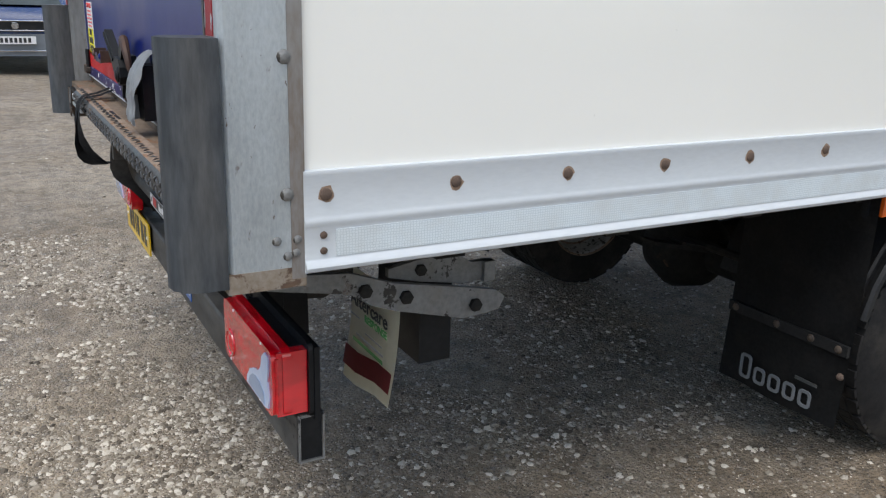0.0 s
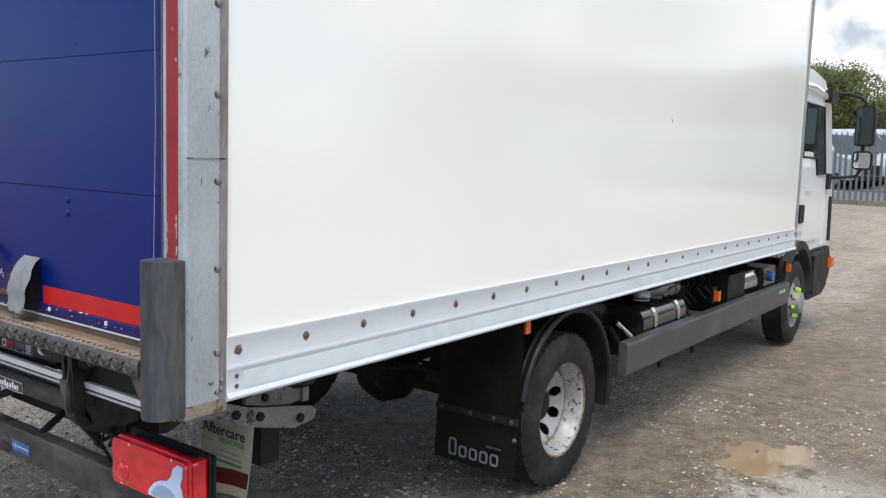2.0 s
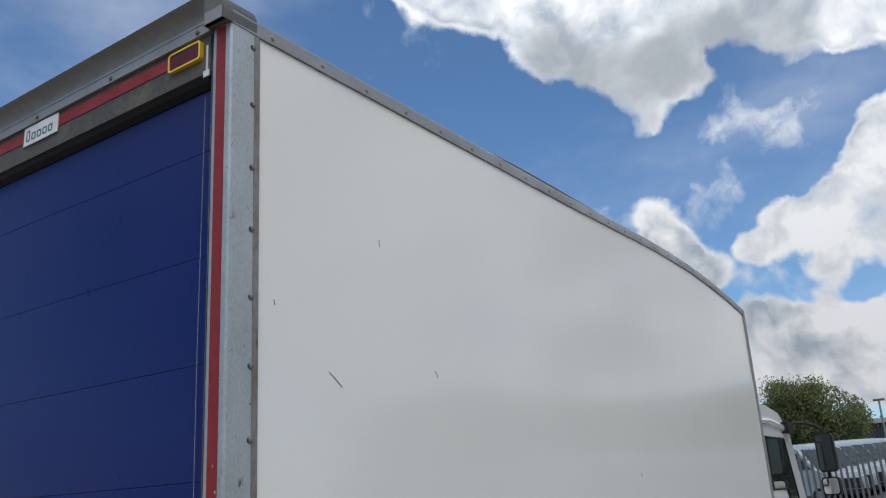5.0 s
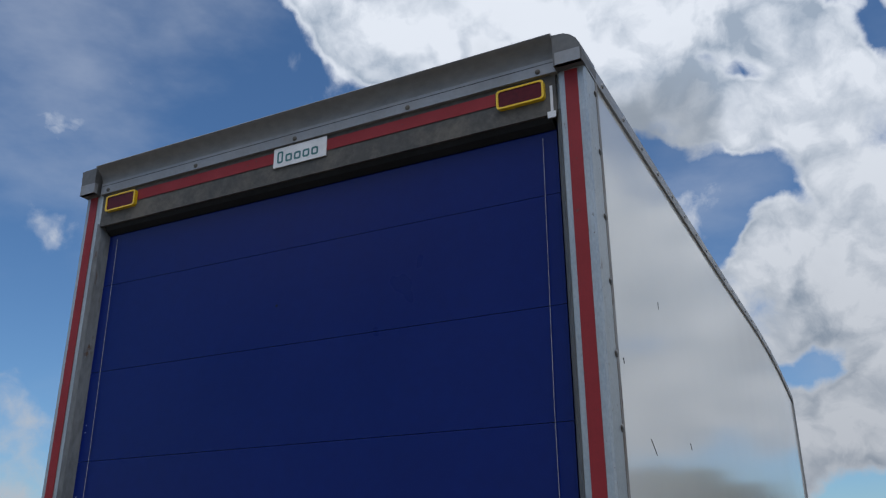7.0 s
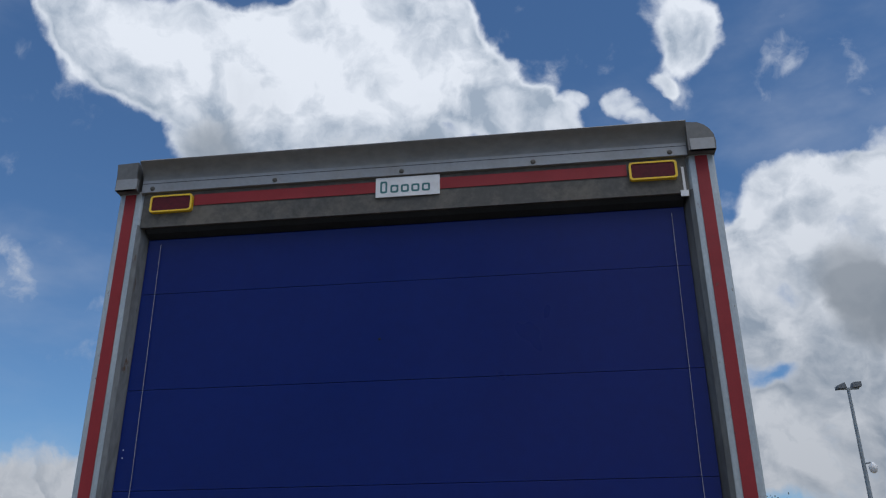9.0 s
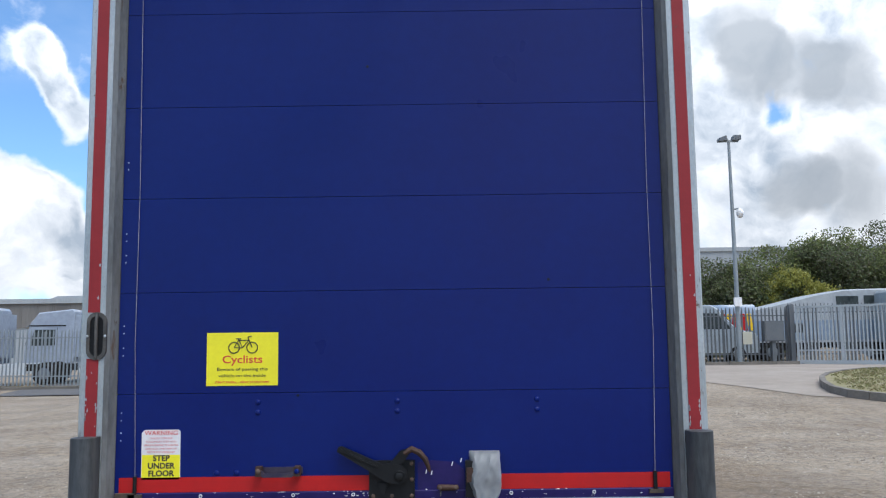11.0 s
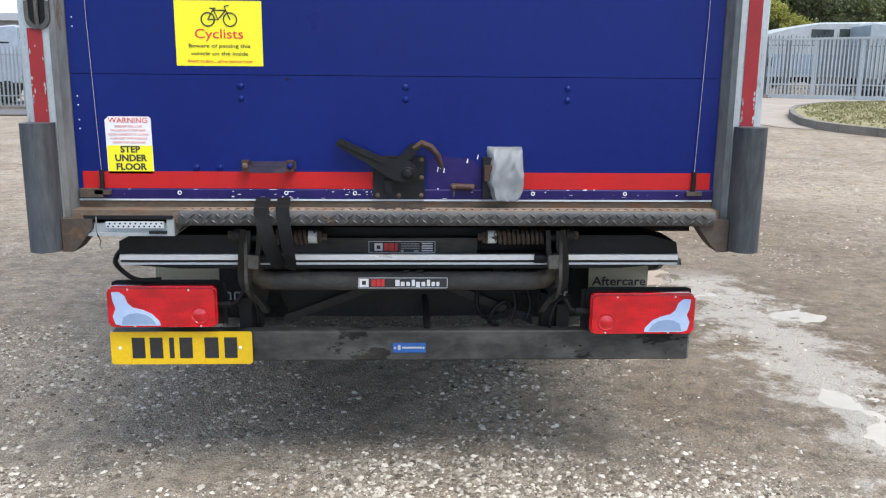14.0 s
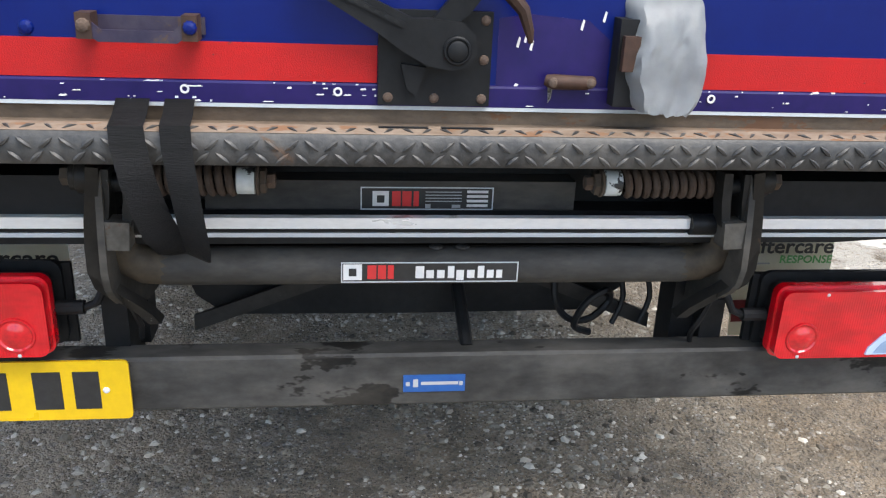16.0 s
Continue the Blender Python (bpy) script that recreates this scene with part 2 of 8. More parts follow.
def panel_material():
    """Glossy white laminate, faintly wavy so that the sky bends in it."""
    m = bpy.data.materials.new("white_laminate")
    m.use_nodes = True
    n = Nodes(m.node_tree)
    spot = n.add("ShaderNodeTexCoord").outputs["Object"]
    p = n.add("ShaderNodeBsdfPrincipled")
    film = n.noise(spot, 0.8, 4, 0.5)
    colour = n.mix(n.ramp(film, 0.35, 0.7, 0, 1), (0.79, 0.78, 0.725), (0.77, 0.76, 0.705))
    scuff = n.ramp(n.noise(n.scaled(spot, 1, 1, 1), 55, 4), 0.74, 0.78, 0, 0.25)
    n.put(p.inputs["Base Color"], n.mix(scuff, colour, (0.45, 0.44, 0.41)))
    n.put(p.inputs["Roughness"], n.ramp(n.noise(spot, 0.9, 3, 0.5), 0.3, 0.75, 0.09, 0.14))
    p.inputs["IOR"].default_value = 1.45
    p.inputs["Coat Weight"].default_value, p.inputs["Coat Roughness"].default_value, p.inputs["Coat IOR"].default_value = 0.35, 0.08, 1.5
    b = n.add("ShaderNodeBump")
    b.inputs["Strength"].default_value, b.inputs["Distance"].default_value = 0.35, 0.01
    n.put(b.inputs["Height"], n.noise(spot, 1.3, 2, 0.4))
    n.put(p.inputs["Normal"], b.outputs[0])
    n.put(n.add("ShaderNodeOutputMaterial").inputs["Surface"], p.outputs[0])
    return m


def honeycomb_material(name, cell, edge):
    """Reflective sheeting: small even cells with duller edges."""
    m = bpy.data.materials.new(name)
    m.use_nodes = True
    n = Nodes(m.node_tree)
    spot = n.add("ShaderNodeTexCoord").outputs["Object"]
    p = n.add("ShaderNodeBsdfPrincipled")
    rim = n.ramp(n.voronoi(n.scaled(spot, 0.001, 1, 1.15), 165, "DISTANCE_TO_EDGE", random_=0.35), 0.05, 0.16)
    grime = n.ramp(n.noise(spot, 9, 6, 0.65), 0.4, 0.72, 0, 0.35)
    n.put(p.inputs["Base Color"], n.mix(grime, n.mix(rim, edge, cell), (0.42, 0.41, 0.38)))
    p.inputs["Roughness"].default_value = 0.32
    n.put(n.add("ShaderNodeOutputMaterial").inputs["Surface"], p.outputs[0])
    return m


def lens_material(name):
    """Red moulded plastic with fine upright flutes and a deeper red behind."""
    m = bpy.data.materials.new(name)
    m.use_nodes = True
    n = Nodes(m.node_tree)
    spot = n.add("ShaderNodeTexCoord").outputs["Object"]
    p = n.add("ShaderNodeBsdfPrincipled")
    deep = n.ramp(n.noise(n.scaled(spot, 1, 1, 2.4), 9, 3), 0.4, 0.62)
    n.put(p.inputs["Base Color"], n.mix(deep, (0.62, 0.0012, 0.010), (0.44, 0.001, 0.007)))
    p.inputs["Roughness"].default_value = 0.16
    p.inputs["Coat Weight"].default_value, p.inputs["Coat Roughness"].default_value = 0.8, 0.04
    flute = n.add("ShaderNodeTexWave")
    n.put(flute.inputs["Vector"], spot)
    flute.bands_direction = "X"
    flute.inputs["Scale"].default_value, flute.inputs["Distortion"].default_value = 60, 0.0
    b = n.add("ShaderNodeBump")
    b.inputs["Strength"].default_value, b.inputs["Distance"].default_value = 0.35, 0.001
    n.put(b.inputs["Height"], flute.outputs["Fac"])
    n.put(p.inputs["Normal"], b.outputs[0])
    n.put(n.add("ShaderNodeOutputMaterial").inputs["Surface"], p.outputs[0])
    return m


def ground_material():
    """Rolled stone and dust: brown grit, pale chippings, damp patches."""
    m = bpy.data.materials.new("rolled_gravel")
    m.use_nodes = True
    n = Nodes(m.node_tree)
    spot = n.add("ShaderNodeTexCoord").outputs["Object"]
    p = n.add("ShaderNodeBsdfPrincipled")
    patch = n.ramp(n.noise(spot, 0.55, 6, 0.62), 0.34, 0.66)
    patch2 = n.ramp(n.noise(spot, 3.5, 5, 0.65), 0.36, 0.66)
    earth = n.mix(patch, (0.225, 0.172, 0.115), (0.385, 0.318, 0.232))
    earth = n.mix(n.math("MULTIPLY", patch2, 0.55), earth, (0.335, 0.290, 0.228))
    colour = earth
    for size, share, low, high in ((170, 0.80, (0.03, 0.023, 0.016), (0.46, 0.405, 0.32)), (75, 0.42, (0.06, 0.05, 0.04), (0.56, 0.52, 0.45)), (36, 0.14, (0.15, 0.13, 0.11), (0.60, 0.56, 0.50))):
        cell = n.add("ShaderNodeSeparateColor")
        n.put(cell.inputs[0], n.voronoi(spot, size, out="Color"))
        inside = n.ramp(n.voronoi(spot, size), 0.55, 0.38)
        spread = n.ramp(n.noise(spot, 2.2 + size * 0.02, 4), 0.38, 0.62, 0.35, 1.0)
        pick = n.math("MULTIPLY", n.ramp(cell.outputs[1], 1.02 - share, 1.08 - share), n.math("MULTIPLY", inside, spread))
        colour = n.mix(n.math("MULTIPLY", pick, 0.95), colour, n.mix(n.math("POWER", cell.outputs[0], 1.5), low, high))
    mottle = n.ramp(n.noise(spot, 9, 6, 0.72), 0.36, 0.64, 0.62, 1.12)
    colour = n.mix(1.0, colour, n.mix(mottle, (0, 0, 0), (0.94, 0.92, 0.90)), "MULTIPLY")
    damp = n.ramp(n.noise(n.scaled(spot, 1, 0.55, 1), 0.8, 5, 0.65), 0.56, 0.68, 0.0, 0.4)
    colour = n.mix(damp, colour, n.mix(1.0, colour, (0.62, 0.60, 0.58), "MULTIPLY"))
    # Damp brown earth beside the truck, darkened too for its soft shadow there.
    part_xy = n.add("ShaderNodeSeparateXYZ")
    n.put(part_xy.inputs[0], spot)
    ragged = n.math("MULTIPLY", n.math("SUBTRACT", n.noise(spot, 1.4, 6, 0.7), 0.5), 2.2)
    beside = n.math("MULTIPLY", n.ramp(n.math("ADD", part_xy.outputs[0], ragged), 0.7, 1.5), n.ramp(n.math("ADD", part_xy.outputs[0], ragged), 5.2, 3.2))
    beside = n.math("MULTIPLY", beside, n.ramp(n.math("ADD", part_xy.outputs[1], ragged), -0.2, 1.0))
    colour = n.mix(n.math("MULTIPLY", beside, 0.85), colour, n.mix(1.0, colour, (0.66, 0.60, 0.53), "MULTIPLY"))
    # The far yard is dry and pale.
    bleached = n.ramp(n.math("ADD", part_xy.outputs[1], n.math("MULTIPLY", ragged, 2.0)), 3.5, 8.0, 0.0, 0.48)
    colour = n.mix(bleached, colour, n.mix(1.0, colour, (1.40, 1.365, 1.30), "MULTIPLY"))
    # A wheel track of pale wet silt along the truck's side.
    flat = n.add("ShaderNodeSeparateXYZ")
    n.put(flat.inputs[0], spot)
    off = n.math("ABSOLUTE", n.math("SUBTRACT", flat.outputs[0], 2.25))
    off = n.math("ADD", off, n.math("MULTIPLY", n.math("SUBTRACT", n.noise(spot, 3.6, 8, 0.78), 0.5), 2.6))
    track = n.math("MULTIPLY", n.ramp(off, 0.46, 0.06), n.math("MULTIPLY", n.ramp(flat.outputs[1], 3.9, 3.2), n.ramp(flat.outputs[1], -2.0, -1.0)))
    colour = n.mix(n.math("MULTIPLY", track, 0.72), colour, n.mix(n.noise(spot, 60, 4), (0.37, 0.335, 0.28), (0.55, 0.51, 0.45)))
    n.put(p.inputs["Base Color"], colour)
    dry = n.ramp(n.noise(spot, 0.9, 4), 0.35, 0.65, 0.66, 0.92)
    n.put(p.inputs["Roughness"], n.math("SUBTRACT", dry, n.math("MULTIPLY", track, 0.35)))
    height = n.math("ADD", n.math("MULTIPLY", n.voronoi(spot, 75), -0.5), n.math("MULTIPLY", n.voronoi(spot, 170), -0.25))
    height = n.math("ADD", height, n.math("MULTIPLY", n.noise(spot, 20, 8, 0.75), 0.8))
    b = n.add("ShaderNodeBump")
    b.inputs["Strength"].default_value, b.inputs["Distance"].default_value = 1.0, 0.022
    n.put(b.inputs["Height"], height)
    n.put(p.inputs["Normal"], b.outputs[0])
    n.put(n.add("ShaderNodeOutputMaterial").inputs["Surface"], p.outputs[0])
    return m


def varied(name, tones, rough=0.8, by="island", bump=0.0, translucent=0.0):
    """A colour picked for each piece, by object or by mesh island."""
    m = bpy.data.materials.new(name)
    m.use_nodes = True
    n = Nodes(m.node_tree)
    pick = n.add("ShaderNodeNewGeometry").outputs["Random Per Island"] if by == "island" else n.add("ShaderNodeObjectInfo").outputs["Random"]
    ramp = n.add("ShaderNodeValToRGB")
    ramp.color_ramp.interpolation = "LINEAR"
    for k, tone in enumerate(tones):
        at = k / max(1, len(tones) - 1)
        e = ramp.color_ramp.elements[k] if k < 2 else ramp.color_ramp.elements.new(at)
        e.position, e.color = at, (*tone, 1)
    n.put(ramp.inputs[0], pick)
    spot = n.add("ShaderNodeTexCoord").outputs["Object"]
    colour = n.mix(n.math("MULTIPLY", n.noise(spot, 30, 4), 0.5), ramp.outputs[0], n.mix(1.0, ramp.outputs[0], (0.55, 0.55, 0.55), "MULTIPLY"))
    p = n.add("ShaderNodeBsdfPrincipled")
    n.put(p.inputs["Base Color"], colour)
    p.inputs["Roughness"].default_value = rough
    out = n.add("ShaderNodeOutputMaterial").inputs["Surface"]
    if bump:
        b = n.add("ShaderNodeBump")
        b.inputs["Strength"].default_value, b.inputs["Distance"].default_value = bump, 0.004
        n.put(b.inputs["Height"], n.noise(spot, 90, 4))
        n.put(p.inputs["Normal"], b.outputs[0])
    if translucent:
        t = n.add("ShaderNodeBsdfTranslucent")
        n.put(t.inputs[0], colour)
        s = n.add("ShaderNodeMixShader")
        s.inputs[0].default_value = translucent
        n.put(s.inputs[1], p.outputs[0]), n.put(s.inputs[2], t.outputs[0])
        n.put(out, s.outputs[0])
    else:
        n.put(out, p.outputs[0])
    return m


def water_material(name, deep, shallow):
    m = bpy.data.materials.new(name)
    m.use_nodes = True
    n = Nodes(m.node_tree)
    spot = n.add("ShaderNodeTexCoord").outputs["Object"]
    p = n.add("ShaderNodeBsdfPrincipled")
    n.put(p.inputs["Base Color"], n.mix(n.noise(spot, 6, 4), deep, shallow))
    p.inputs["Roughness"].default_value, p.inputs["IOR"].default_value = 0.03, 1.33
    b = n.add("ShaderNodeBump")
    b.inputs["Strength"].default_value, b.inputs["Distance"].default_value = 0.15, 0.002
    n.put(b.inputs["Height"], n.noise(spot, 25, 2))
    n.put(p.inputs["Normal"], b.outputs[0])
    n.put(n.add("ShaderNodeOutputMaterial").inputs["Surface"], p.outputs[0])
    return m


PANEL = panel_material()
GRAVEL = ground_material()
WATER = water_material("muddy_water", (0.20, 0.135, 0.075), (0.29, 0.21, 0.13))
# Pale silt, its base lightened further for the sky's reflection in the pools.
PALE_WATER = water_material("pale_silty_sky_water", (0.29, 0.26, 0.22), (0.38, 0.35, 0.305))
FADED_TAPE = material("faded_red_tape", (0.27, 0.020, 0.024), (0.20, 0.017, 0.020), rough=0.55, grain=260, broad=5, amount=0.8, bump=0.25, bump_scale=420, spec=0.3, fleck=((0.12, 0.05, 0.045), 34, 0.67))
BLUE = material("blue_door_paint", (0.0004, 0.0068, 0.098), (0.0006, 0.0108, 0.122), rough=0.32, grain=25, broad=1.6, amount=0.8, bump=0.06, bump_scale=140, spec=0.24)
RED_TAPE = material("red_reflective_tape", (0.47, 0.008, 0.008), (0.36, 0.010, 0.010), rough=0.5, grain=260, broad=6, amount=0.7, bump=0.35, bump_scale=420, spec=0.3, fleck=((0.16, 0.03, 0.03), 30, 0.69))
GALV = material("galvanised_steel", (0.28, 0.31, 0.325), (0.46, 0.495, 0.51), rough=0.42, metal=0.45, grain=150, broad=7, amount=0.9, rust=0.10, rust_scale=20, dust=0.20, stretch=(1, 1, 0.42), bump=0.06, fleck=((0.13, 0.10, 0.075), 70, 0.66))
GALV_WORN = material("worn_galvanised_steel", (0.12, 0.122, 0.12), (0.24, 0.245, 0.24), rough=0.6, metal=0.4, grain=70, broad=7, amount=0.8, rust=0.30, rust_scale=8, dust=0.4, bump=0.2, fleck=((0.02, 0.02, 0.02), 16, 0.57))
RUSTED = material("rusted_steel", (0.035, 0.026, 0.020), (0.085, 0.064, 0.048), rough=0.8, metal=0.1, grain=60, broad=9, amount=0.9, rust=0.45, rust_scale=22, dust=0.08, bump=0.4)
RUST_BOLT = material("rusty_bolt", (0.07, 0.046, 0.034), (0.14, 0.098, 0.075), rough=0.85, metal=0.2, grain=300, broad=40, amount=0.9, bump=0.4)
RUST_HALO = material("rust_ring", (0.15, 0.085, 0.05), (0.33, 0.24, 0.17), rough=0.75, grain=220, broad=60, amount=1.0)
RUST_RUN = material("rust_stain", (0.36, 0.25, 0.15), (0.50, 0.44, 0.37), rough=0.6, grain=120, broad=30, amount=0.9)
RUBBER = material("scuffed_rubber", (0.016, 0.019, 0.022), (0.055, 0.064, 0.073), rough=0.62, grain=40, broad=4, amount=0.8, stretch=(1.5, 1.5, 0.3), bump=0.2, dust=0.18)
ALU = material("anodised_aluminium", (0.55, 0.58, 0.60), (0.49, 0.52, 0.54), rough=0.46, metal=0.15, grain=140, broad=2, amount=0.7, dust=0.06, stretch=(1, 0.25, 1), bump=0.04)
ALU_BRIGHT = material("bright_aluminium", (0.90, 0.905, 0.91), (0.76, 0.77, 0.78), rough=0.3, metal=0.4, grain=160, broad=8, amount=0.8, stretch=(0.3, 1, 1), dust=0.12)
REFLECT = honeycomb_material("white_reflective_tape", (0.62, 0.68, 0.70), (0.46, 0.52, 0.55))
CAP = material("grey_plastic_trim", (0.155, 0.155, 0.15), (0.24, 0.24, 0.235), rough=0.5, grain=40, broad=3, amount=0.8, dust=0.25, stretch=(0.5, 0.5, 1))
TRIM = material("grey_roof_rail", (0.30, 0.305, 0.31), (0.22, 0.225, 0.23), rough=0.45, metal=0.35, grain=60, broad=3, amount=0.8, dust=0.25)
HEADER = material("dirty_header_steel", (0.05, 0.046, 0.04), (0.10, 0.094, 0.084), rough=0.65, metal=0.2, grain=40, broad=4, amount=0.9, dust=0.45, bump=0.15)
BLACK = material("black_steel", (0.0045, 0.0052, 0.0062), (0.012, 0.0128, 0.0142), rough=0.5, grain=60, broad=5, amount=0.8, dust=0.02, bump=0.1, spec=0.22)
CHASSIS = material("dusty_chassis", (0.006, 0.006, 0.006), (0.018, 0.017, 0.015), rough=0.8, grain=40, broad=4, amount=0.8, dust=0.06, rust=0.08, bump=0.2, spec=0.22)
DUSTY = material("dusty_grey_steel", (0.022, 0.021, 0.02), (0.066, 0.063, 0.058), rough=0.62, grain=50, broad=6, amount=0.9, dust=0.22, bump=0.12, stretch=(0.4, 1, 1), spec=0.22)
BAR_STEEL = material("stained_bar_steel", (0.016, 0.0155, 0.015), (0.085, 0.083, 0.078), rough=0.55, grain=34, broad=5, amount=1.0, dust=0.18, bump=0.16, stretch=(0.5, 1, 1), spec=0.22, fleck=((0.006, 0.006, 0.006), 7, 0.60))
TREAD = material("worn_tread_plate", (0.024, 0.024, 0.025), (0.085, 0.083, 0.080), rough=0.48, metal=0.35, grain=90, broad=10, amount=0.9, dust=0.2, rust=0.14, rust_scale=10, bump=0.35)
TREAD_RUST = material("rusted_tread_edge", (0.115, 0.068, 0.038), (0.27, 0.215, 0.165), rough=0.8, metal=0.1, grain=70, broad=14, amount=1.0, bump=0.4, stretch=(0.5, 1, 1), fleck=((0.19, 0.10, 0.052), 22, 0.57))
WEBBING = material("black_webbing", (0.004, 0.004, 0.0045), (0.010, 0.010, 0.011), rough=0.8, grain=500, broad=20, stretch=(0.05, 1, 1), bump=0.5)
LENS_RED = lens_material("red_lamp_lens")
LENS_GLOW = material("red_reflector", (0.60, 0.005, 0.012), (0.42, 0.003, 0.009), rough=0.1, coat=0.8, grain=120, broad=30)
LENS_DARK = material("dark_red_lens", (0.10, 0.008, 0.012), (0.06, 0.006, 0.009), rough=0.35, spec=0.2)
SPRING_RUST = material("brown_rusted_spring", (0.045, 0.031, 0.024), (0.10, 0.068, 0.050), rough=0.75, metal=0.2, grain=80, broad=12, amount=0.8, bump=0.3)
CAP_DARK = material("dark_grey_end_cap", (0.075, 0.075, 0.074), (0.12, 0.12, 0.118), rough=0.5, grain=40, broad=3, amount=0.8, dust=0.15)
LENS_CLEAR = material("clear_lamp_lens", (0.56, 0.66, 0.84), (0.34, 0.46, 0.68), rough=0.1, grain=14, broad=6, amount=0.9, coat=0.7)
YELLOW = material("yellow_plate", (0.78, 0.50, 0.006), (0.70, 0.44, 0.006), rough=0.3, coat=0.3, grain=60, broad=8, amount=0.5)
STICKER_Y = material("yellow_sticker", (0.80, 0.72, 0.012), (0.74, 0.66, 0.012), rough=0.4, grain=60, broad=8)
STICKER_W = material("white_sticker", (0.74, 0.73, 0.72), (0.64, 0.63, 0.62), rough=0.45, grain=60, broad=12, dust=0.1)
INK_RED = material("red_ink", (0.62, 0.03, 0.03), (0.5, 0.03, 0.03), rough=0.45)
INK_PINK = material("faded_red_ink", (0.70, 0.22, 0.22), (0.6, 0.2, 0.2), rough=0.5)
INK_BLACK = material("black_ink", (0.018, 0.018, 0.018), (0.03, 0.03, 0.03), rough=0.45)
INK_GREEN = material("green_ink", (0.10, 0.36, 0.10), (0.08, 0.3, 0.08), rough=0.5)
FLAP_GREY = material("worn_grey_print", (0.15, 0.165, 0.18), (0.10, 0.11, 0.12), rough=0.6, grain=90, broad=20, amount=0.9)
INK_TEAL = material("teal_ink", (0.05, 0.17, 0.17), (0.04, 0.14, 0.14), rough=0.5)
INK_GREY = material("pale_grey_ink", (0.42, 0.43, 0.44), (0.32, 0.33, 0.34), rough=0.6)
CARD = varied("cream_plastic", [(0.80, 0.77, 0.64), (0.76, 0.73, 0.60)], rough=0.5, translucent=0.45)
CARD_RED = material("dark_red_band", (0.24, 0.025, 0.03), (0.18, 0.02, 0.025), rough=0.6)
BLUE_TAG = material("blue_tag", (0.02, 0.10, 0.33), (0.015, 0.07, 0.26), rough=0.35)
GREYTAPE = material("grey_cloth_tape", (0.30, 0.315, 0.325), (0.39, 0.405, 0.415), rough=0.42, grain=30, broad=12, amount=0.9, bump=0.2, bump_scale=26)
TYRE = material("tyre_rubber", (0.008, 0.008, 0.009), (0.020, 0.019, 0.018), rough=0.75, grain=60, broad=9, amount=0.8, dust=0.12, bump=0.3, spec=0.22)
RIM = material("chipped_white_rim", (0.40, 0.40, 0.395), (0.28, 0.275, 0.265), rough=0.38, metal=0.15, grain=40, broad=9, amount=0.8, rust=0.20, rust_scale=14, dust=0.15, fleck=((0.03, 0.025, 0.022), 34, 0.565))
RIM_DISC = material("white_wheel_disc", (0.36, 0.365, 0.36), (0.26, 0.26, 0.25), rough=0.4, metal=0.1, grain=30, broad=8, amount=0.8, rust=0.16, rust_scale=10, dust=0.2)
RIM_EDGE = material("rusty_rim_edge", (0.17, 0.10, 0.065), (0.34, 0.27, 0.21), rough=0.75, metal=0.2, grain=60, broad=14, amount=0.8, rust=0.45, rust_scale=20, bump=0.3)
SKIRT = material("dark_grey_skirt", (0.034, 0.040, 0.044), (0.048, 0.053, 0.057), rough=0.36, grain=60, broad=2, dust=0.22)
CHROME = material("polished_steel", (0.70, 0.71, 0.72), (0.55, 0.56, 0.57), rough=0.14, metal=1.0, grain=30, broad=5, dust=0.1)
TANK_BLACK = material("glossy_black_tank", (0.012, 0.012, 0.014), (0.02, 0.02, 0.022), rough=0.14, coat=0.6, dust=0.12)
AMBER = material("amber_lens", (0.60, 0.115, 0.01), (0.48, 0.085, 0.008), rough=0.2, coat=0.5)
LIME = material("fluorescent_plastic", (0.42, 0.78, 0.05), (0.36, 0.68, 0.05), rough=0.4)
CABWHITE = material("white_cab_paint", (0.78, 0.785, 0.78), (0.74, 0.745, 0.74), rough=0.16, coat=0.5, grain=20, broad=2, dust=0.04)
PLASTIC = material("dark_plastic", (0.008, 0.0085, 0.0095), (0.017, 0.018, 0.019), rough=0.48, grain=90, broad=8, dust=0.04, bump=0.1, spec=0.22)
MIRROR = material("mirror_glass", (0.86, 0.87, 0.88), (0.84, 0.85, 0.86), rough=0.02, metal=1.0)
SCREEN = material("dull_dark_glass", (0.026, 0.034, 0.034), (0.05, 0.062, 0.062), rough=0.3, spec=0.25, grain=6, broad=2)
DARKGLASS = material("tinted_glass", (0.012, 0.02, 0.022), (0.016, 0.025, 0.027), rough=0.03, coat=1.0)
CORD = material("pale_cord", (0.30, 0.30, 0.31), (0.2, 0.2, 0.21), rough=0.7)

# ---- mesh helpers ----


def empty(name, x, y, z, label, category, group="", kind=""):
    ob = new(name)
    ob.location = (x, y, z)
    ob.empty_display_size = 0.3
    return tagged(ob, label, category, group, kind)


def part(name, bm, mat, parent=None, label="", smooth=False, bevel=0.0, seg=1):
    """Links a bmesh, built in the world's metres, as one mesh under its thing."""
    if bevel:
        sharp = [e for e in bm.edges if len(e.link_faces) == 2 and e.calc_face_angle(0) > 0.6]
        bmesh.ops.bevel(bm, geom=sharp, offset=bevel, segments=seg, affect="EDGES", clamp_overlap=True)
    bmesh.ops.recalc_face_normals(bm, faces=bm.faces)
    me = bpy.data.meshes.new(name)
    bm.to_mesh(me)
    bm.free()
    me.materials.append(mat)
    if smooth:
        me.shade_smooth()
        me.set_sharp_from_angle(angle=radians(38))
    ob = new(name, me)
    if parent is not None:
        ob.parent = parent
        top = parent if parent.parent is None else parent.parent if parent.parent.parent is None else parent.parent.parent
        if top.type == "EMPTY" and parent is top:
            ob.matrix_parent_inverse = Matrix.Translation(-top.location)
    if label:
        ob["label"] = label
    return ob


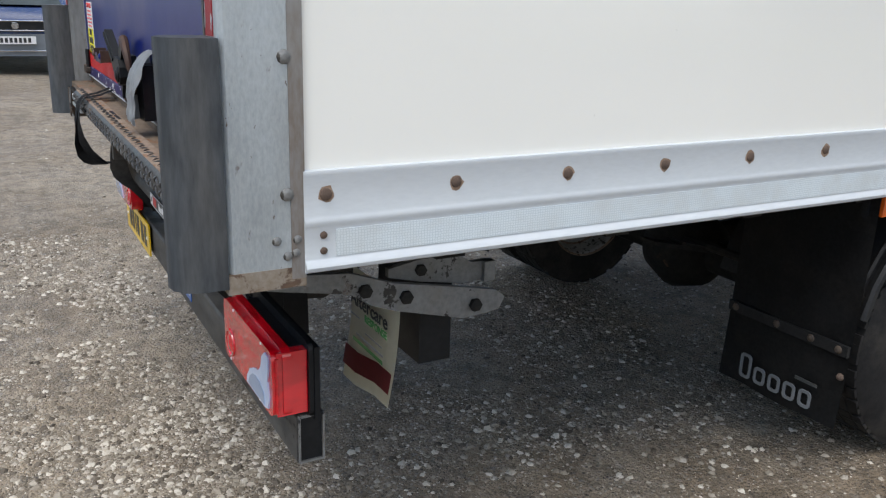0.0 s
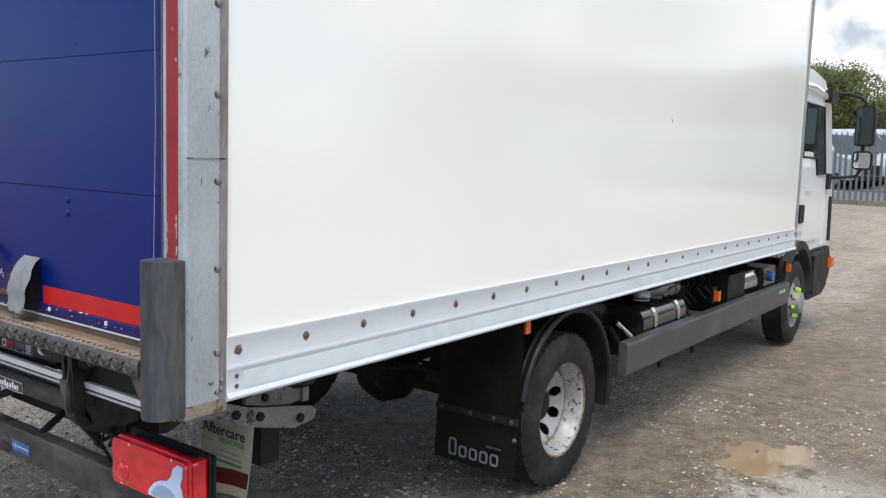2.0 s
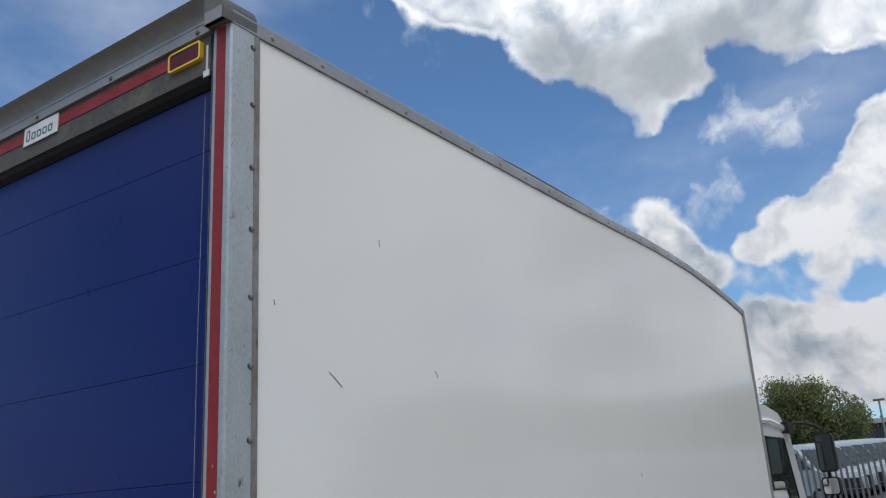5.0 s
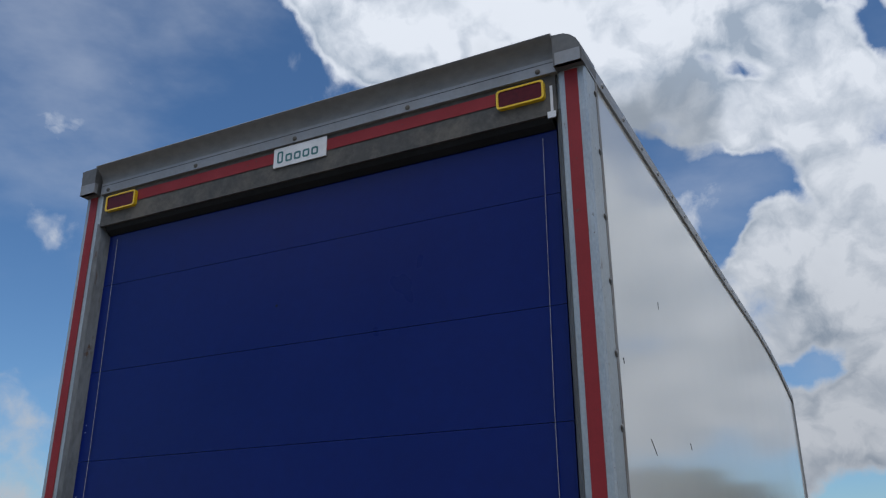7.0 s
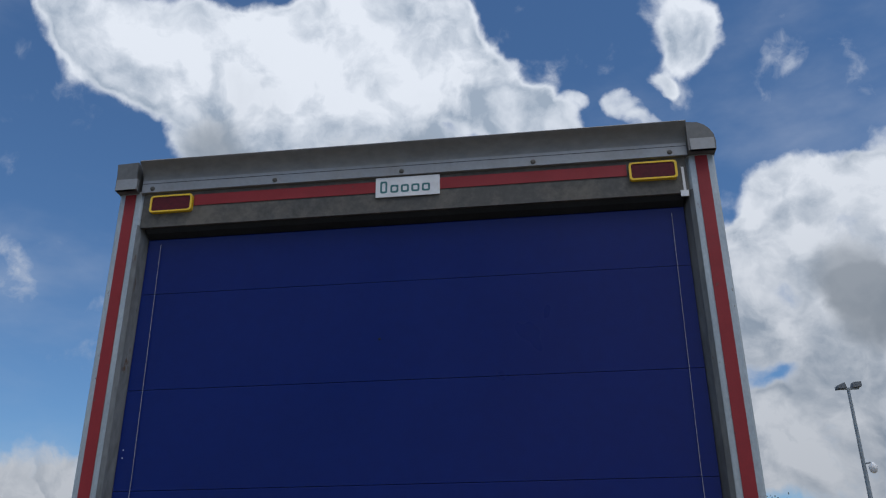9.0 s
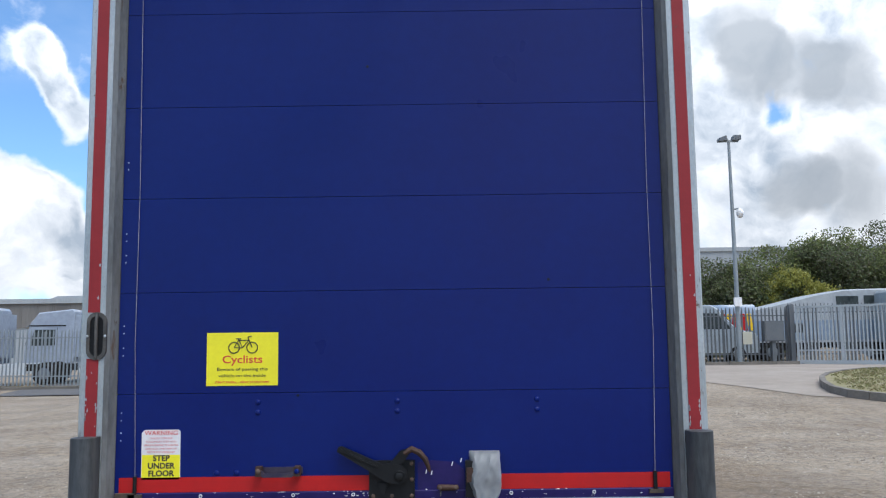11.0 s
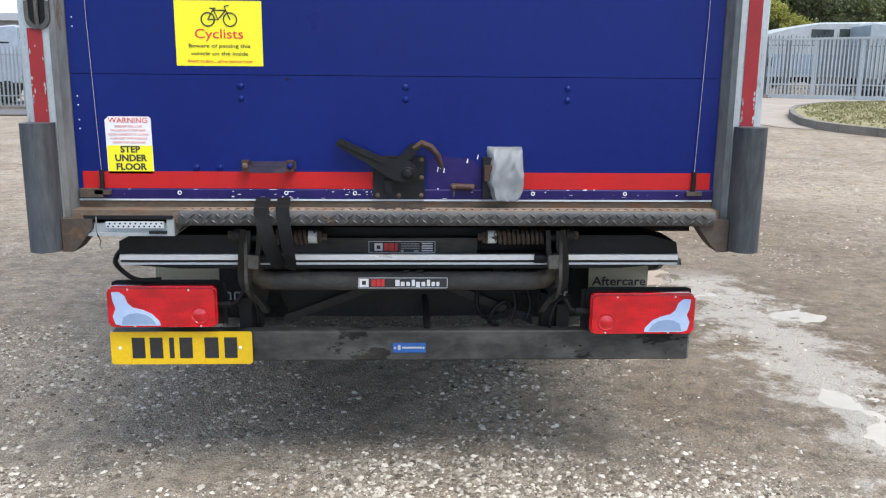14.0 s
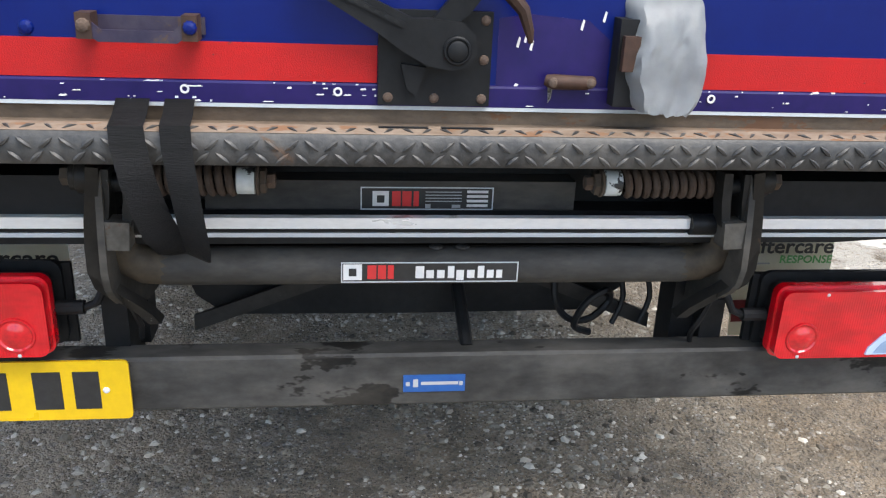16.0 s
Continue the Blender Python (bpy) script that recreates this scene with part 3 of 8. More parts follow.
def box(bm, x0, x1, y0, y1, z0, z1):
    v = [bm.verts.new((x, y, z)) for x in (x0, x1) for y in (y0, y1) for z in (z0, z1)]
    for f in ((0, 1, 3, 2), (4, 6, 7, 5), (0, 4, 5, 1), (2, 3, 7, 6), (0, 2, 6, 4), (1, 5, 7, 3)):
        bm.faces.new([v[k] for k in f])
    return v


def boxed(*spans):
    bm = bmesh.new()
    for s in spans:
        box(bm, *s)
    return bm


def prism(bm, outline, axis, a, b):
    """A flat outline pushed along an axis. The outline's pairs are the other two axes in order."""
    def at(p, w):
        return (w, p[0], p[1]) if axis == "x" else (p[0], w, p[1]) if axis == "y" else (p[0], p[1], w)
    lo, hi = [bm.verts.new(at(p, a)) for p in outline], [bm.verts.new(at(p, b)) for p in outline]
    k = len(outline)
    bm.faces.new(lo), bm.faces.new(hi[::-1])
    for i in range(k):
        bm.faces.new((lo[i], hi[i], hi[(i + 1) % k], lo[(i + 1) % k]))
    return lo + hi


def pushed(outline, axis, a, b):
    bm = bmesh.new()
    prism(bm, outline, axis, a, b)
    return bm


def sweep(bm, points, r, seg=10, closed=True, flat=1.0):
    """A round bar along a line of points."""
    pts, rings, up = [Vector(p) for p in points], [], None
    for i, p in enumerate(pts):
        d = (pts[min(i + 1, len(pts) - 1)] - pts[max(i - 1, 0)]).normalized()
        if up is None:
            up = d.orthogonal().normalized()
        up = (up - d * up.dot(d)).normalized()
        side = d.cross(up)
        rr = r[i] if isinstance(r, (list, tuple)) else r
        rings.append([bm.verts.new(p + rr * (math.cos(a) * up + flat * math.sin(a) * side)) for a in (2 * math.pi * k / seg for k in range(seg))])
    for a, b in zip(rings, rings[1:]):
        for k in range(seg):
            bm.faces.new((a[k], a[(k + 1) % seg], b[(k + 1) % seg], b[k]))
    if closed:
        bm.faces.new(rings[0][::-1]), bm.faces.new(rings[-1])
    return bm


def bar(points, r, seg=10):
    return sweep(bmesh.new(), points, r, seg)


def eased(points, count=6):
    """A smooth line through the points."""
    pts = [Vector(p) for p in points]
    pts = [pts[0]] + pts + [pts[-1]]
    out = []
    for a, b, c, d in zip(pts, pts[1:], pts[2:], pts[3:]):
        for k in range(count):
            t = k / count
            out.append(0.5 * (2 * b + (c - a) * t + (2 * a - 5 * b + 4 * c - d) * t * t + (3 * b - a - 3 * c + d) * t ** 3))
    return out + [pts[-1]]


def lathe(bm, profile, centre, axis="x", seg=40, caps=True):
    """Turns (along, radius) pairs round an axis through centre."""
    c, rings = Vector(centre), []
    for w, r in profile:
        ring = []
        for k in range(seg):
            a = 2 * math.pi * k / seg
            o = {"x": (w, r * math.cos(a), r * math.sin(a)), "y": (r * math.cos(a), w, r * math.sin(a)), "z": (r * math.cos(a), r * math.sin(a), w)}[axis]
            ring.append(bm.verts.new(c + Vector(o)))
        rings.append(ring)
    for a, b in zip(rings, rings[1:]):
        for k in range(seg):
            bm.faces.new((a[k], a[(k + 1) % seg], b[(k + 1) % seg], b[k]))
    if caps and profile[0][1] > 1e-4:
        bm.faces.new(rings[0][::-1])
    if caps and profile[-1][1] > 1e-4:
        bm.faces.new(rings[-1])
    return bm


def turned(profile, centre, axis="x", seg=40, caps=True):
    return lathe(bmesh.new(), profile, centre, axis, seg, caps)


def rounded(x0, x1, z0, z1, r, seg=5):
    """A rectangle with round corners, as an outline."""
    out = []
    for cx, cz, a0 in ((x1 - r, z1 - r, 0), (x0 + r, z1 - r, 90), (x0 + r, z0 + r, 180), (x1 - r, z0 + r, 270)):
        for k in range(seg + 1):
            a = radians(a0 + 90 * k / seg)
            out.append((cx + r * math.cos(a), cz + r * math.sin(a)))
    return out


def ringed(outer, inner, axis, a, b):
    """A frame between two outlines with as many points each."""
    bm = bmesh.new()
    def at(p, w):
        return (w, p[0], p[1]) if axis == "x" else (p[0], w, p[1])
    o0, o1 = [bm.verts.new(at(p, a)) for p in outer], [bm.verts.new(at(p, b)) for p in outer]
    i0, i1 = [bm.verts.new(at(p, a)) for p in inner], [bm.verts.new(at(p, b)) for p in inner]
    k = len(outer)
    for n in range(k):
        m = (n + 1) % k
        for q in ((o0[n], o0[m], i0[m], i0[n]), (o1[n], i1[n], i1[m], o1[m]), (o0[n], o1[n], o1[m], o0[m]), (i0[n], i0[m], i1[m], i1[n])):
            bm.faces.new(q)
    return bm


def dome(bm, x, y, z, r, axis="y", way=-1, seg=10, flat=0.55):
    """The head of a rivet or bolt."""
    prof = [(0, r), (way * r * flat * 0.6, r * 0.85), (way * r * flat, r * 0.4), (way * r * flat * 1.05, 0.0005)]
    return lathe(bm, prof, (x, y, z), axis, seg)


def headed(x, y, z, r, axis="y", way=-1, seg=10, flat=0.55):
    return dome(bmesh.new(), x, y, z, r, axis, way, seg, flat)


def lettering(text, size, mat, parent, place, turn=(90, 0, 0), name="lettering", align="CENTER", thick=0.0006, wide=1.0, label="", bold=0.022):
    """Words as a thin mesh: size is the height of a capital."""
    curve = bpy.data.curves.new(name, "FONT")
    curve.body, curve.align_x, curve.align_y, curve.size, curve.extrude = text, align, "CENTER", size / 0.70, thick
    curve.resolution_u, curve.offset = 3, size * bold
    ob = bpy.data.objects.new(name, curve)
    scene.collection.objects.link(ob)
    bpy.context.view_layer.update()
    me = bpy.data.meshes.new_from_object(ob.evaluated_get(bpy.context.evaluated_depsgraph_get()))
    bpy.data.objects.remove(ob)
    bpy.data.curves.remove(curve)
    me.transform(pose(*place, *turn) @ Matrix.Diagonal((wide, 1, 1, 1)))
    me.materials.clear()
    me.materials.append(mat)
    out = new(name, me)
    if parent is not None:
        out.parent = parent
        if parent.type == "EMPTY":
            out.matrix_parent_inverse = Matrix.Translation(-parent.location)
    if label:
        out["label"] = label
    return out


# ---- the ground's height ----
PUDDLES = [(1.85, 3.62, 0.27, 0.33), (2.25, 2.93, 0.26, 0.12), (2.56, 2.42, 0.20, 0.24), (2.13, 0.95, 0.23, 0.20), (2.42, 0.45, 0.30, 0.28)]


def smooth01(t):
    t = min(1.0, max(0.0, t))
    return t * t * (3 - 2 * t)


def ground_z(x, y):
    z = 0.70 * smooth01((y - 7) / 20) * smooth01((x + 13) / 9) + 0.2 * smooth01((-x - 5) / 7) * smooth01((5 - y) / 7)
    z += 0.95 * smooth01((y - 27) / 34) * smooth01((x + 17) / 6) * smooth01((11 - x) / 4)
    near = smooth01((14 - math.hypot(x, y - 1)) / 8)
    if near > 0:
        z += near * (0.014 * noise.noise((x * 0.9, y * 0.9, 3.1)) + 0.008 * noise.noise((x * 3.1, y * 3.1, 7.7)) + 0.003 * noise.noise((x * 9, y * 9, 1.3)))
    for px, py, rx, ry in PUDDLES:
        d = math.hypot((x - px) / rx, (y - py) / ry)
        if d < 1.8:
            rough_ = 0.010 * noise.noise((x * 3.7, y * 3.7, 5.5)) + 0.013 * noise.noise((x * 9, y * 9, 2.5)) + 0.007 * noise.noise((x * 23, y * 23, 6.5))
            z = z * smooth01((d - 0.9) / 0.9) + (1 - smooth01((d - 0.9) / 0.9)) * (0.014 * (d - 1.0) - 0.0085 + rough_)
    return z


# ---- the truck: its body ----
W = 1.25
truck = empty("box_truck", 0, 3.5, 0, "white box truck with a blue roller door, parked on rolled gravel", "truck")
TOP = [(0.13, 3.596), (2.8, 3.596), (3.4, 3.604), (4.0, 3.612), (4.5, 3.608), (5.0, 3.59), (5.5, 3.553), (6.0, 3.50), (6.44, 3.438)]


def top_z(y):
    for (a, za), (b, zb) in zip(TOP, TOP[1:]):
        if a <= y <= b:
            return za + (zb - za) * (y - a) / (b - a)
    return TOP[0][1] if y < TOP[0][0] else TOP[-1][1]


for side, name in ((1, "right"), (-1, "left")):
    a, b = (W - 0.03, W - 0.004) if side > 0 else (-W + 0.004, -W + 0.03)
    part("side_panel", pushed([(0.10, 1.13), (6.44, 1.13)] + TOP[::-1] + [(0.10, 3.596)], "x", a, b), PANEL, truck, "glossy white laminate side wall")
part("front_wall", boxed((-W + 0.03, W - 0.03, 6.42, 6.45, 1.0, 3.437)), PANEL, truck)
part("body_floor", boxed((-W + 0.03, W - 0.03, 0.06, 6.42, 1.02, 1.10)), CHASSIS, truck)
for k in range(14):
    part("cross_bearer", boxed((-1.18, 1.18, 0.45 + 0.45 * k, 0.52 + 0.45 * k, 0.93, 1.018)), CHASSIS, truck)

# The roof: a crowned skin between two edge rails.
roof_bm = bmesh.new()
ys, xs = [0.02 + 6.42 * k / 26 for k in range(27)], [-W + 0.02 + (2 * W - 0.04) * k / 14 for k in range(15)]
grid = [[roof_bm.verts.new((x, y, top_z(y) + 0.055 + 0.085 * math.sin(math.pi * min(1, max(0, y / 6.4))) ** 0.7 * (1 - (x / W) ** 4))) for x in xs] for y in ys]
for a, b in zip(grid, grid[1:]):
    for k in range(len(xs) - 1):
        roof_bm.faces.new((a[k], a[k + 1], b[k + 1], b[k]))
part("roof_skin", roof_bm, CAP, truck, smooth=True)
for s in (1, -1):
    rail = bmesh.new()
    rows = []
    for y, z in [(0.0, 3.60)] + TOP:
        rows.append([rail.verts.new((s * (W + dx), y, z + dz)) for dx, dz in ((-0.03, -0.012), (0.006, -0.012), (0.008, 0.040), (-0.004, 0.058), (-0.03, 0.075), (-0.09, 0.085))])
    for a, b in zip(rows, rows[1:]):
        for k in range(5):
            rail.faces.new((a[k], a[k + 1], b[k + 1], b[k]))
    roof_rail = part("roof_rail", rail, TRIM, truck, "grey metal roof edge rail", smooth=True)
    if s > 0:
        shared = None
        for k in range(22):
            y = 0.20 + 0.285 * k
            m = headed(0, 0, 0, 0.011, "x", 1, 8)
            r = part("rivet", m, TRIM, roof_rail) if shared is None else new("rivet", shared)
            shared = shared or r.data
            r.parent, r.location = roof_rail, (s * (W + 0.0065), y, top_z(y) + 0.014)
            if k:
                m.free()

    part("roof_bead", bar([(s * (W - 0.022), y, top_z(y) + dz) for y, dz in ((1.9, 0.074), (2.2, 0.080), (2.6, 0.080), (3.0, 0.074), (3.5, 0.062))], 0.005, 8), CAP, roof_rail, "dark turned edge of the roof skin", smooth=True)

# Front edges of the body.
for s in (1, -1):
    part("front_edge_trim", boxed((s * W - 0.012, s * W + 0.008, 6.42, 6.47, 0.97, 3.47)), TRIM, truck, bevel=0.006)
cover = part("air_deflector", pushed([(6.47, 2.62), (6.47, 3.30), (6.53, 3.22), (6.56, 2.9), (6.53, 2.66)], "x", -0.9, 1.18), CABWHITE, truck, bevel=0.01)

# Scuffs on the laminate.
for k, line in enumerate(([(0.505, 2.335), (0.535, 2.315), (0.575, 2.285)], [(1.19, 2.40), (1.205, 2.392), (1.21, 2.375)], [(0.83, 2.93), (0.832, 2.90)], [(0.22, 2.57), (0.225, 2.55)], [(3.4, 1.95), (3.42, 1.93)])):
    part("scuff", bar([(W - 0.0035, y, z) for y, z in line], 0.0016, 5), INK_BLACK, truck, "thin dark scuff on the white side")

# The lower side rails, with their bolts and reflective band.
for s in (1, -1):
    prof = [(0.966, 0.0), (0.964, 0.008), (0.967, 0.013), (0.974, 0.0155), (0.981, 0.013), (0.986, 0.0085), (0.990, 0.0072), (1.046, 0.0068), (1.051, 0.0082), (1.056, 0.0096), (1.061, 0.0096), (1.066, 0.0082), (1.071, 0.0068), (1.144, 0.006), (1.149, 0.0072), (1.154, 0.006), (1.155, 0.002), (1.155, -0.02), (0.966, -0.03)]
    bm = bmesh.new()
    prism(bm, [(s * (W + dx), z) for z, dx in prof], "y", 0.136, 6.46)
    side_rail = part("side_rail", bm, ALU, truck, "grooved grey aluminium rail with rusty bolts", smooth=True)
    part("reflective_band", boxed((s * (W + 0.0072), s * (W + 0.0086), 0.196, 6.40, 0.992, 1.043)), REFLECT, side_rail)
    if s > 0:
        bolt_me = None
        rng = random.Random(4)
        for k in range(24):
            y = 0.178 + 0.2705 * k
            if bolt_me is None:
                bolt = part("bolt", headed(0, 0, 0, 0.0125, "x", 1, 10, 0.45), RUST_BOLT, side_rail)
                bolt_me = bolt.data
            else:
                bolt = new("bolt", bolt_me)
                bolt.parent = side_rail
            bolt.location, bolt.rotation_euler = (W + 0.006, y, 1.111 + rng.uniform(-0.002, 0.002)), (rng.uniform(0, 6), 0, 0)
            if k < 12:
                ring = [(y + (0.0155 + rng.uniform(-0.0025, 0.003)) * math.cos(0.5236 * i), 1.111 + (0.0155 + rng.uniform(-0.0025, 0.003)) * math.sin(0.5236 * i)) for i in range(12)]
                part("rust_halo", pushed(ring, "x", W + 0.0056, W + 0.0066), RUST_HALO, side_rail)
                for dy in rng.sample((-0.008, -0.003, 0.002, 0.007), rng.choice((1, 2, 2))):
                    length, u, w = rng.uniform(0.008, 0.034), y + dy, rng.uniform(0.0012, 0.0028)
                    part("rust_run", pushed([(u - w, 1.104), (u + w, 1.104), (u + w * 0.8, 1.099 - length * 0.6), (u, 1.099 - length), (u - w * 0.7, 1.099 - length * 0.5)], "x", W + 0.0056, W + 0.0064), RUST_RUN, side_rail)
        for y, z in ((0.172, 1.034), (0.172, 1.004)):
            r = new("bolt", bolt_me)
            r.parent, r.location, r.scale = side_rail, (W + 0.008, y, z), (0.6, 0.6, 0.6)

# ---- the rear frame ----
GALV_DARK = material("grimy_shaded_galvanised_steel", (0.075, 0.078, 0.078), (0.20, 0.21, 0.215), rough=0.6, metal=0.35, grain=60, broad=9, amount=1.0, rust=0.2, rust_scale=16, dust=0.25, stretch=(1, 1, 0.3), bump=0.15)
POST_RUST = material("rust_stained_flange", (0.25, 0.25, 0.245), (0.15, 0.115, 0.088), rough=0.6, metal=0.3, grain=70, broad=7, amount=0.7, rust=0.22, rust_scale=12, dust=0.2, stretch=(1, 1, 0.35), bump=0.2)
FOOT_RUST = material("rusty_speckled_foot", (0.17, 0.125, 0.085), (0.28, 0.245, 0.20), rough=0.7, metal=0.2, grain=90, broad=16, amount=0.8, rust=0.42, rust_scale=24, dust=0.1, bump=0.3)
for s in (1, -1):
    def X(v):
        return s * v
    out = [(X(W + 0.003), 0.136), (X(W + 0.003), 0.006), (X(W - 0.004), -0.002), (X(1.205), -0.004), (X(1.155), 0.0), (X(1.14), 0.012), (X(1.118), 0.07), (X(1.118), 0.11), (X(1.20), 0.136)]
    rear_post = part("rear_post", pushed(out, "z", 0.955, 3.60), GALV, truck, "galvanised steel corner post with red tape", bevel=0.003)
    part("post_edge", boxed((s * (W - 0.0005) - 0.004, s * (W + 0.0005) + 0.004, 0.112, 0.139, 0.956, 3.585)), POST_RUST, rear_post, "rust-stained edge flange")
    for z0, z1 in ((1.38, 1.69), (1.875, 3.585)) if s < 0 else ((1.385, 3.585),):
        part("red_tape", boxed((s * 1.2005 - 0.024, s * 1.2005 + 0.024, -0.0052, -0.0032, z0, z1)), FADED_TAPE, rear_post, "scratched red reflective tape")
    part("post_foot", boxed((s * 1.195 - 0.058, s * 1.195 + 0.059, -0.005, 0.139, 0.94, 0.978)), FOOT_RUST, rear_post, "rusted bottom of the post", bevel=0.004)
    # Grimy steel, darkened further for the shade in the door's reveal.
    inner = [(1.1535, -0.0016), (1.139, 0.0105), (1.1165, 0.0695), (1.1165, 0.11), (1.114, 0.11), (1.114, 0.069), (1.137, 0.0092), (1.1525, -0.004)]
    part("inner_face", pushed([(X(u), v) for u, v in inner], "z", 1.0, 3.44), GALV_DARK, rear_post, "grimy inner face of the post, darkened for its shade")
    chips = random.Random(31 + s)
    for k in range(16):
        u, z = s * 1.2005 + chips.choice((-0.022, -0.02, 0.019, 0.021, chips.uniform(-0.02, 0.02))), 1.395 + 0.24 * chips.random() ** 1.6 + (0.5 if k > 13 else 0)
        w, h = chips.uniform(0.0015, 0.004), chips.uniform(0.004, 0.016)
        part("tape_chip", pushed([(u - w, z), (u + w * 0.4, z - h * 0.3), (u + w, z + h * 0.3), (u + w * 0.2, z + h), (u - w * 0.8, z + h * 0.6)], "y", -0.0058, -0.005), GALV, rear_post)
    part("weld_seam", boxed((W + 0.0025, W + 0.0045, 0.004, 0.13, 1.656, 1.660)) if s > 0 else boxed((-W - 0.0045, -W - 0.0025, 0.004, 0.13, 1.656, 1.660)), GALV_WORN, rear_post)
    riv = None
    for z in (1.115, 1.354, 1.598, 1.834, 2.076, 2.32, 2.559, 2.806, 3.04, 3.29, 3.527):
        if riv is None:
            r = part("rivet", headed(0, 0, 0, 0.013, "x", s, 10), GALV_WORN, rear_post)
            riv = r.data
        else:
            r = new("rivet", riv)
            r.parent = rear_post
        r.location = (s * (W + 0.003), 0.106, z)
    for y, z in ((0.085, 1.03), (0.12, 1.005), (0.105, 1.0), (0.123, 1.03)):
        r = new("rivet", riv)
        r.parent, r.location, r.scale = rear_post, (s * (W + 0.003), y, z), (0.7, 0.7, 0.7)
    # The rubber buffer: a hollow D section.
    cx = 1.206
    out = [(X(cx - 0.048), -0.004), (X(cx - 0.048), -0.062), (X(cx - 0.034), -0.086), (X(cx - 0.008), -0.098), (X(cx + 0.018), -0.094), (X(cx + 0.040), -0.078), (X(cx + 0.049), -0.05), (X(cx + 0.05), -0.004)]
    part("buffer", pushed(out, "z", 0.952, 1.384), RUBBER, truck, "scuffed black rubber dock buffer", smooth=True, bevel=0.004)
    # The gusset under the sill's end.
    part("gusset", pushed([(X(1.155), 0.945), (X(1.155), 1.06), (X(1.05), 1.06), (X(1.05), 1.03), (X(1.09), 0.975), (X(1.12), 0.945)], "y", -0.035, 0.05), RUSTED, truck, "rusty gusset plate", bevel=0.003)
    # The roof's corner cap.
    out = [(X(1.15), 3.590), (X(W + 0.006), 3.590), (X(W + 0.009), 3.625), (X(W + 0.004), 3.655), (X(W - 0.010), 3.682), (X(W - 0.03), 3.702), (X(1.195), 3.715), (X(1.15), 3.719)]
    if s < 0:
        out = [(X(1.165), 3.590), (X(W + 0.006), 3.590), (X(W + 0.006), 3.66), (X(W + 0.010), 3.717), (X(1.165), 3.721)]
    part("corner_cap", pushed(out, "y", -0.046, 0.12), CAP_DARK, truck, "dark moulded roof corner cap", bevel=0.010, seg=2)
    part("cap_foot", boxed((s * 1.205 - 0.047, s * 1.205 + 0.047, -0.049, -0.030, 3.590, 3.640)), TRIM, truck, bevel=0.003)
# The grab handle let into the post.
HANDLE_STEEL = material("tarnished_handle_steel", (0.05, 0.047, 0.043), (0.11, 0.105, 0.097), rough=0.5, metal=0.4, grain=60, broad=10, amount=0.9, rust=0.25, dust=0.2, bump=0.2)
recess_out, recess_in = rounded(-1.226, -1.146, 1.685, 1.876, 0.038), rounded(-1.213, -1.159, 1.70, 1.861, 0.027)
grab = part("grab_handle", ringed(recess_out, recess_in, "y", -0.010, 0.004), HANDLE_STEEL, truck, "recessed oval steel grab handle", bevel=0.002)
part("recess", pushed(rounded(-1.214, -1.158, 1.699, 1.862, 0.027), "y", -0.0045, -0.0034), BLACK, grab)
part("bar", bar([(-1.186, -0.008, 1.69), (-1.186, -0.013, 1.72), (-1.186, -0.013, 1.84), (-1.186, -0.008, 1.872)], 0.007, 8), HANDLE_STEEL, grab, smooth=True)
for x in (-1.222, -1.151):
    part("screw", headed(x, -0.0095, 1.78, 0.006), GALV, grab)

# The header over the door.
header = part("rear_header", boxed((-1.14, 1.14, -0.002, 0.075, 3.425, 3.592)), HEADER, truck, "dirty dark steel header", bevel=0.004)
part("red_tape", boxed((-0.91, 0.905, -0.0052, -0.003, 3.515, 3.566)), FADED_TAPE, header)
part("cornice", pushed([(-0.012, 3.585), (-0.012, 3.643), (-0.0135, 3.655), (-0.0175, 3.668), (-0.025, 3.681), (-0.036, 3.694), (-0.049, 3.705), (-0.060, 3.711), (-0.064, 3.716), (-0.060, 3.721), (0.0, 3.724), (0.12, 3.730), (0.12, 3.585)], "x", -1.15, 1.15), CAP, truck, "grey hollow-curved cornice along the roof's rear edge", smooth=True)
# A black strip added to stand for the shade below the header.
part("door_seal", pushed([(0.006, 3.432), (0.020, 3.405), (0.044, 3.388), (0.052, 3.388), (0.052, 3.44), (0.006, 3.44)], "x", -1.116, 1.116), BLACK, truck, "black strip for the shade under the header")
strip = part("cornice_strip", boxed((-1.148, 1.148, -0.0165, -0.0115, 3.586, 3.642)), TRIM, truck, "pale grey fixing strip", bevel=0.002)
part("strip_groove", boxed((-1.146, 1.146, -0.0172, -0.016, 3.6265, 3.6285)), BLACK, strip)
for k in range(5):
    part("screw", headed(-1.10 + 0.545 * k, -0.0165, 3.603, 0.011), HEADER, strip)
plate_bev = part("maker_plate", boxed((-0.119, 0.149, -0.010, -0.0052, 3.490, 3.580)), STICKER_W, header, "white maker's plate with teal marks")
for k, (x, w, h, dz) in enumerate([(-0.085, 0.030, 0.055, 0), (-0.04, 0.034, 0.036, -0.009), (0.004, 0.034, 0.036, -0.009), (0.048, 0.034, 0.036, -0.009), (0.092, 0.034, 0.036, -0.009)]):
    part("mark", ringed(rounded(x - w / 2, x + w / 2, 3.535 + dz - h / 2, 3.535 + dz + h / 2, 0.008, 3), rounded(x - w / 2 + 0.008, x + w / 2 - 0.008, 3.535 + dz - h / 2 + 0.008, 3.535 + dz + h / 2 - 0.008, 0.004, 3), "y", -0.0108, -0.0099), INK_TEAL, plate_bev)
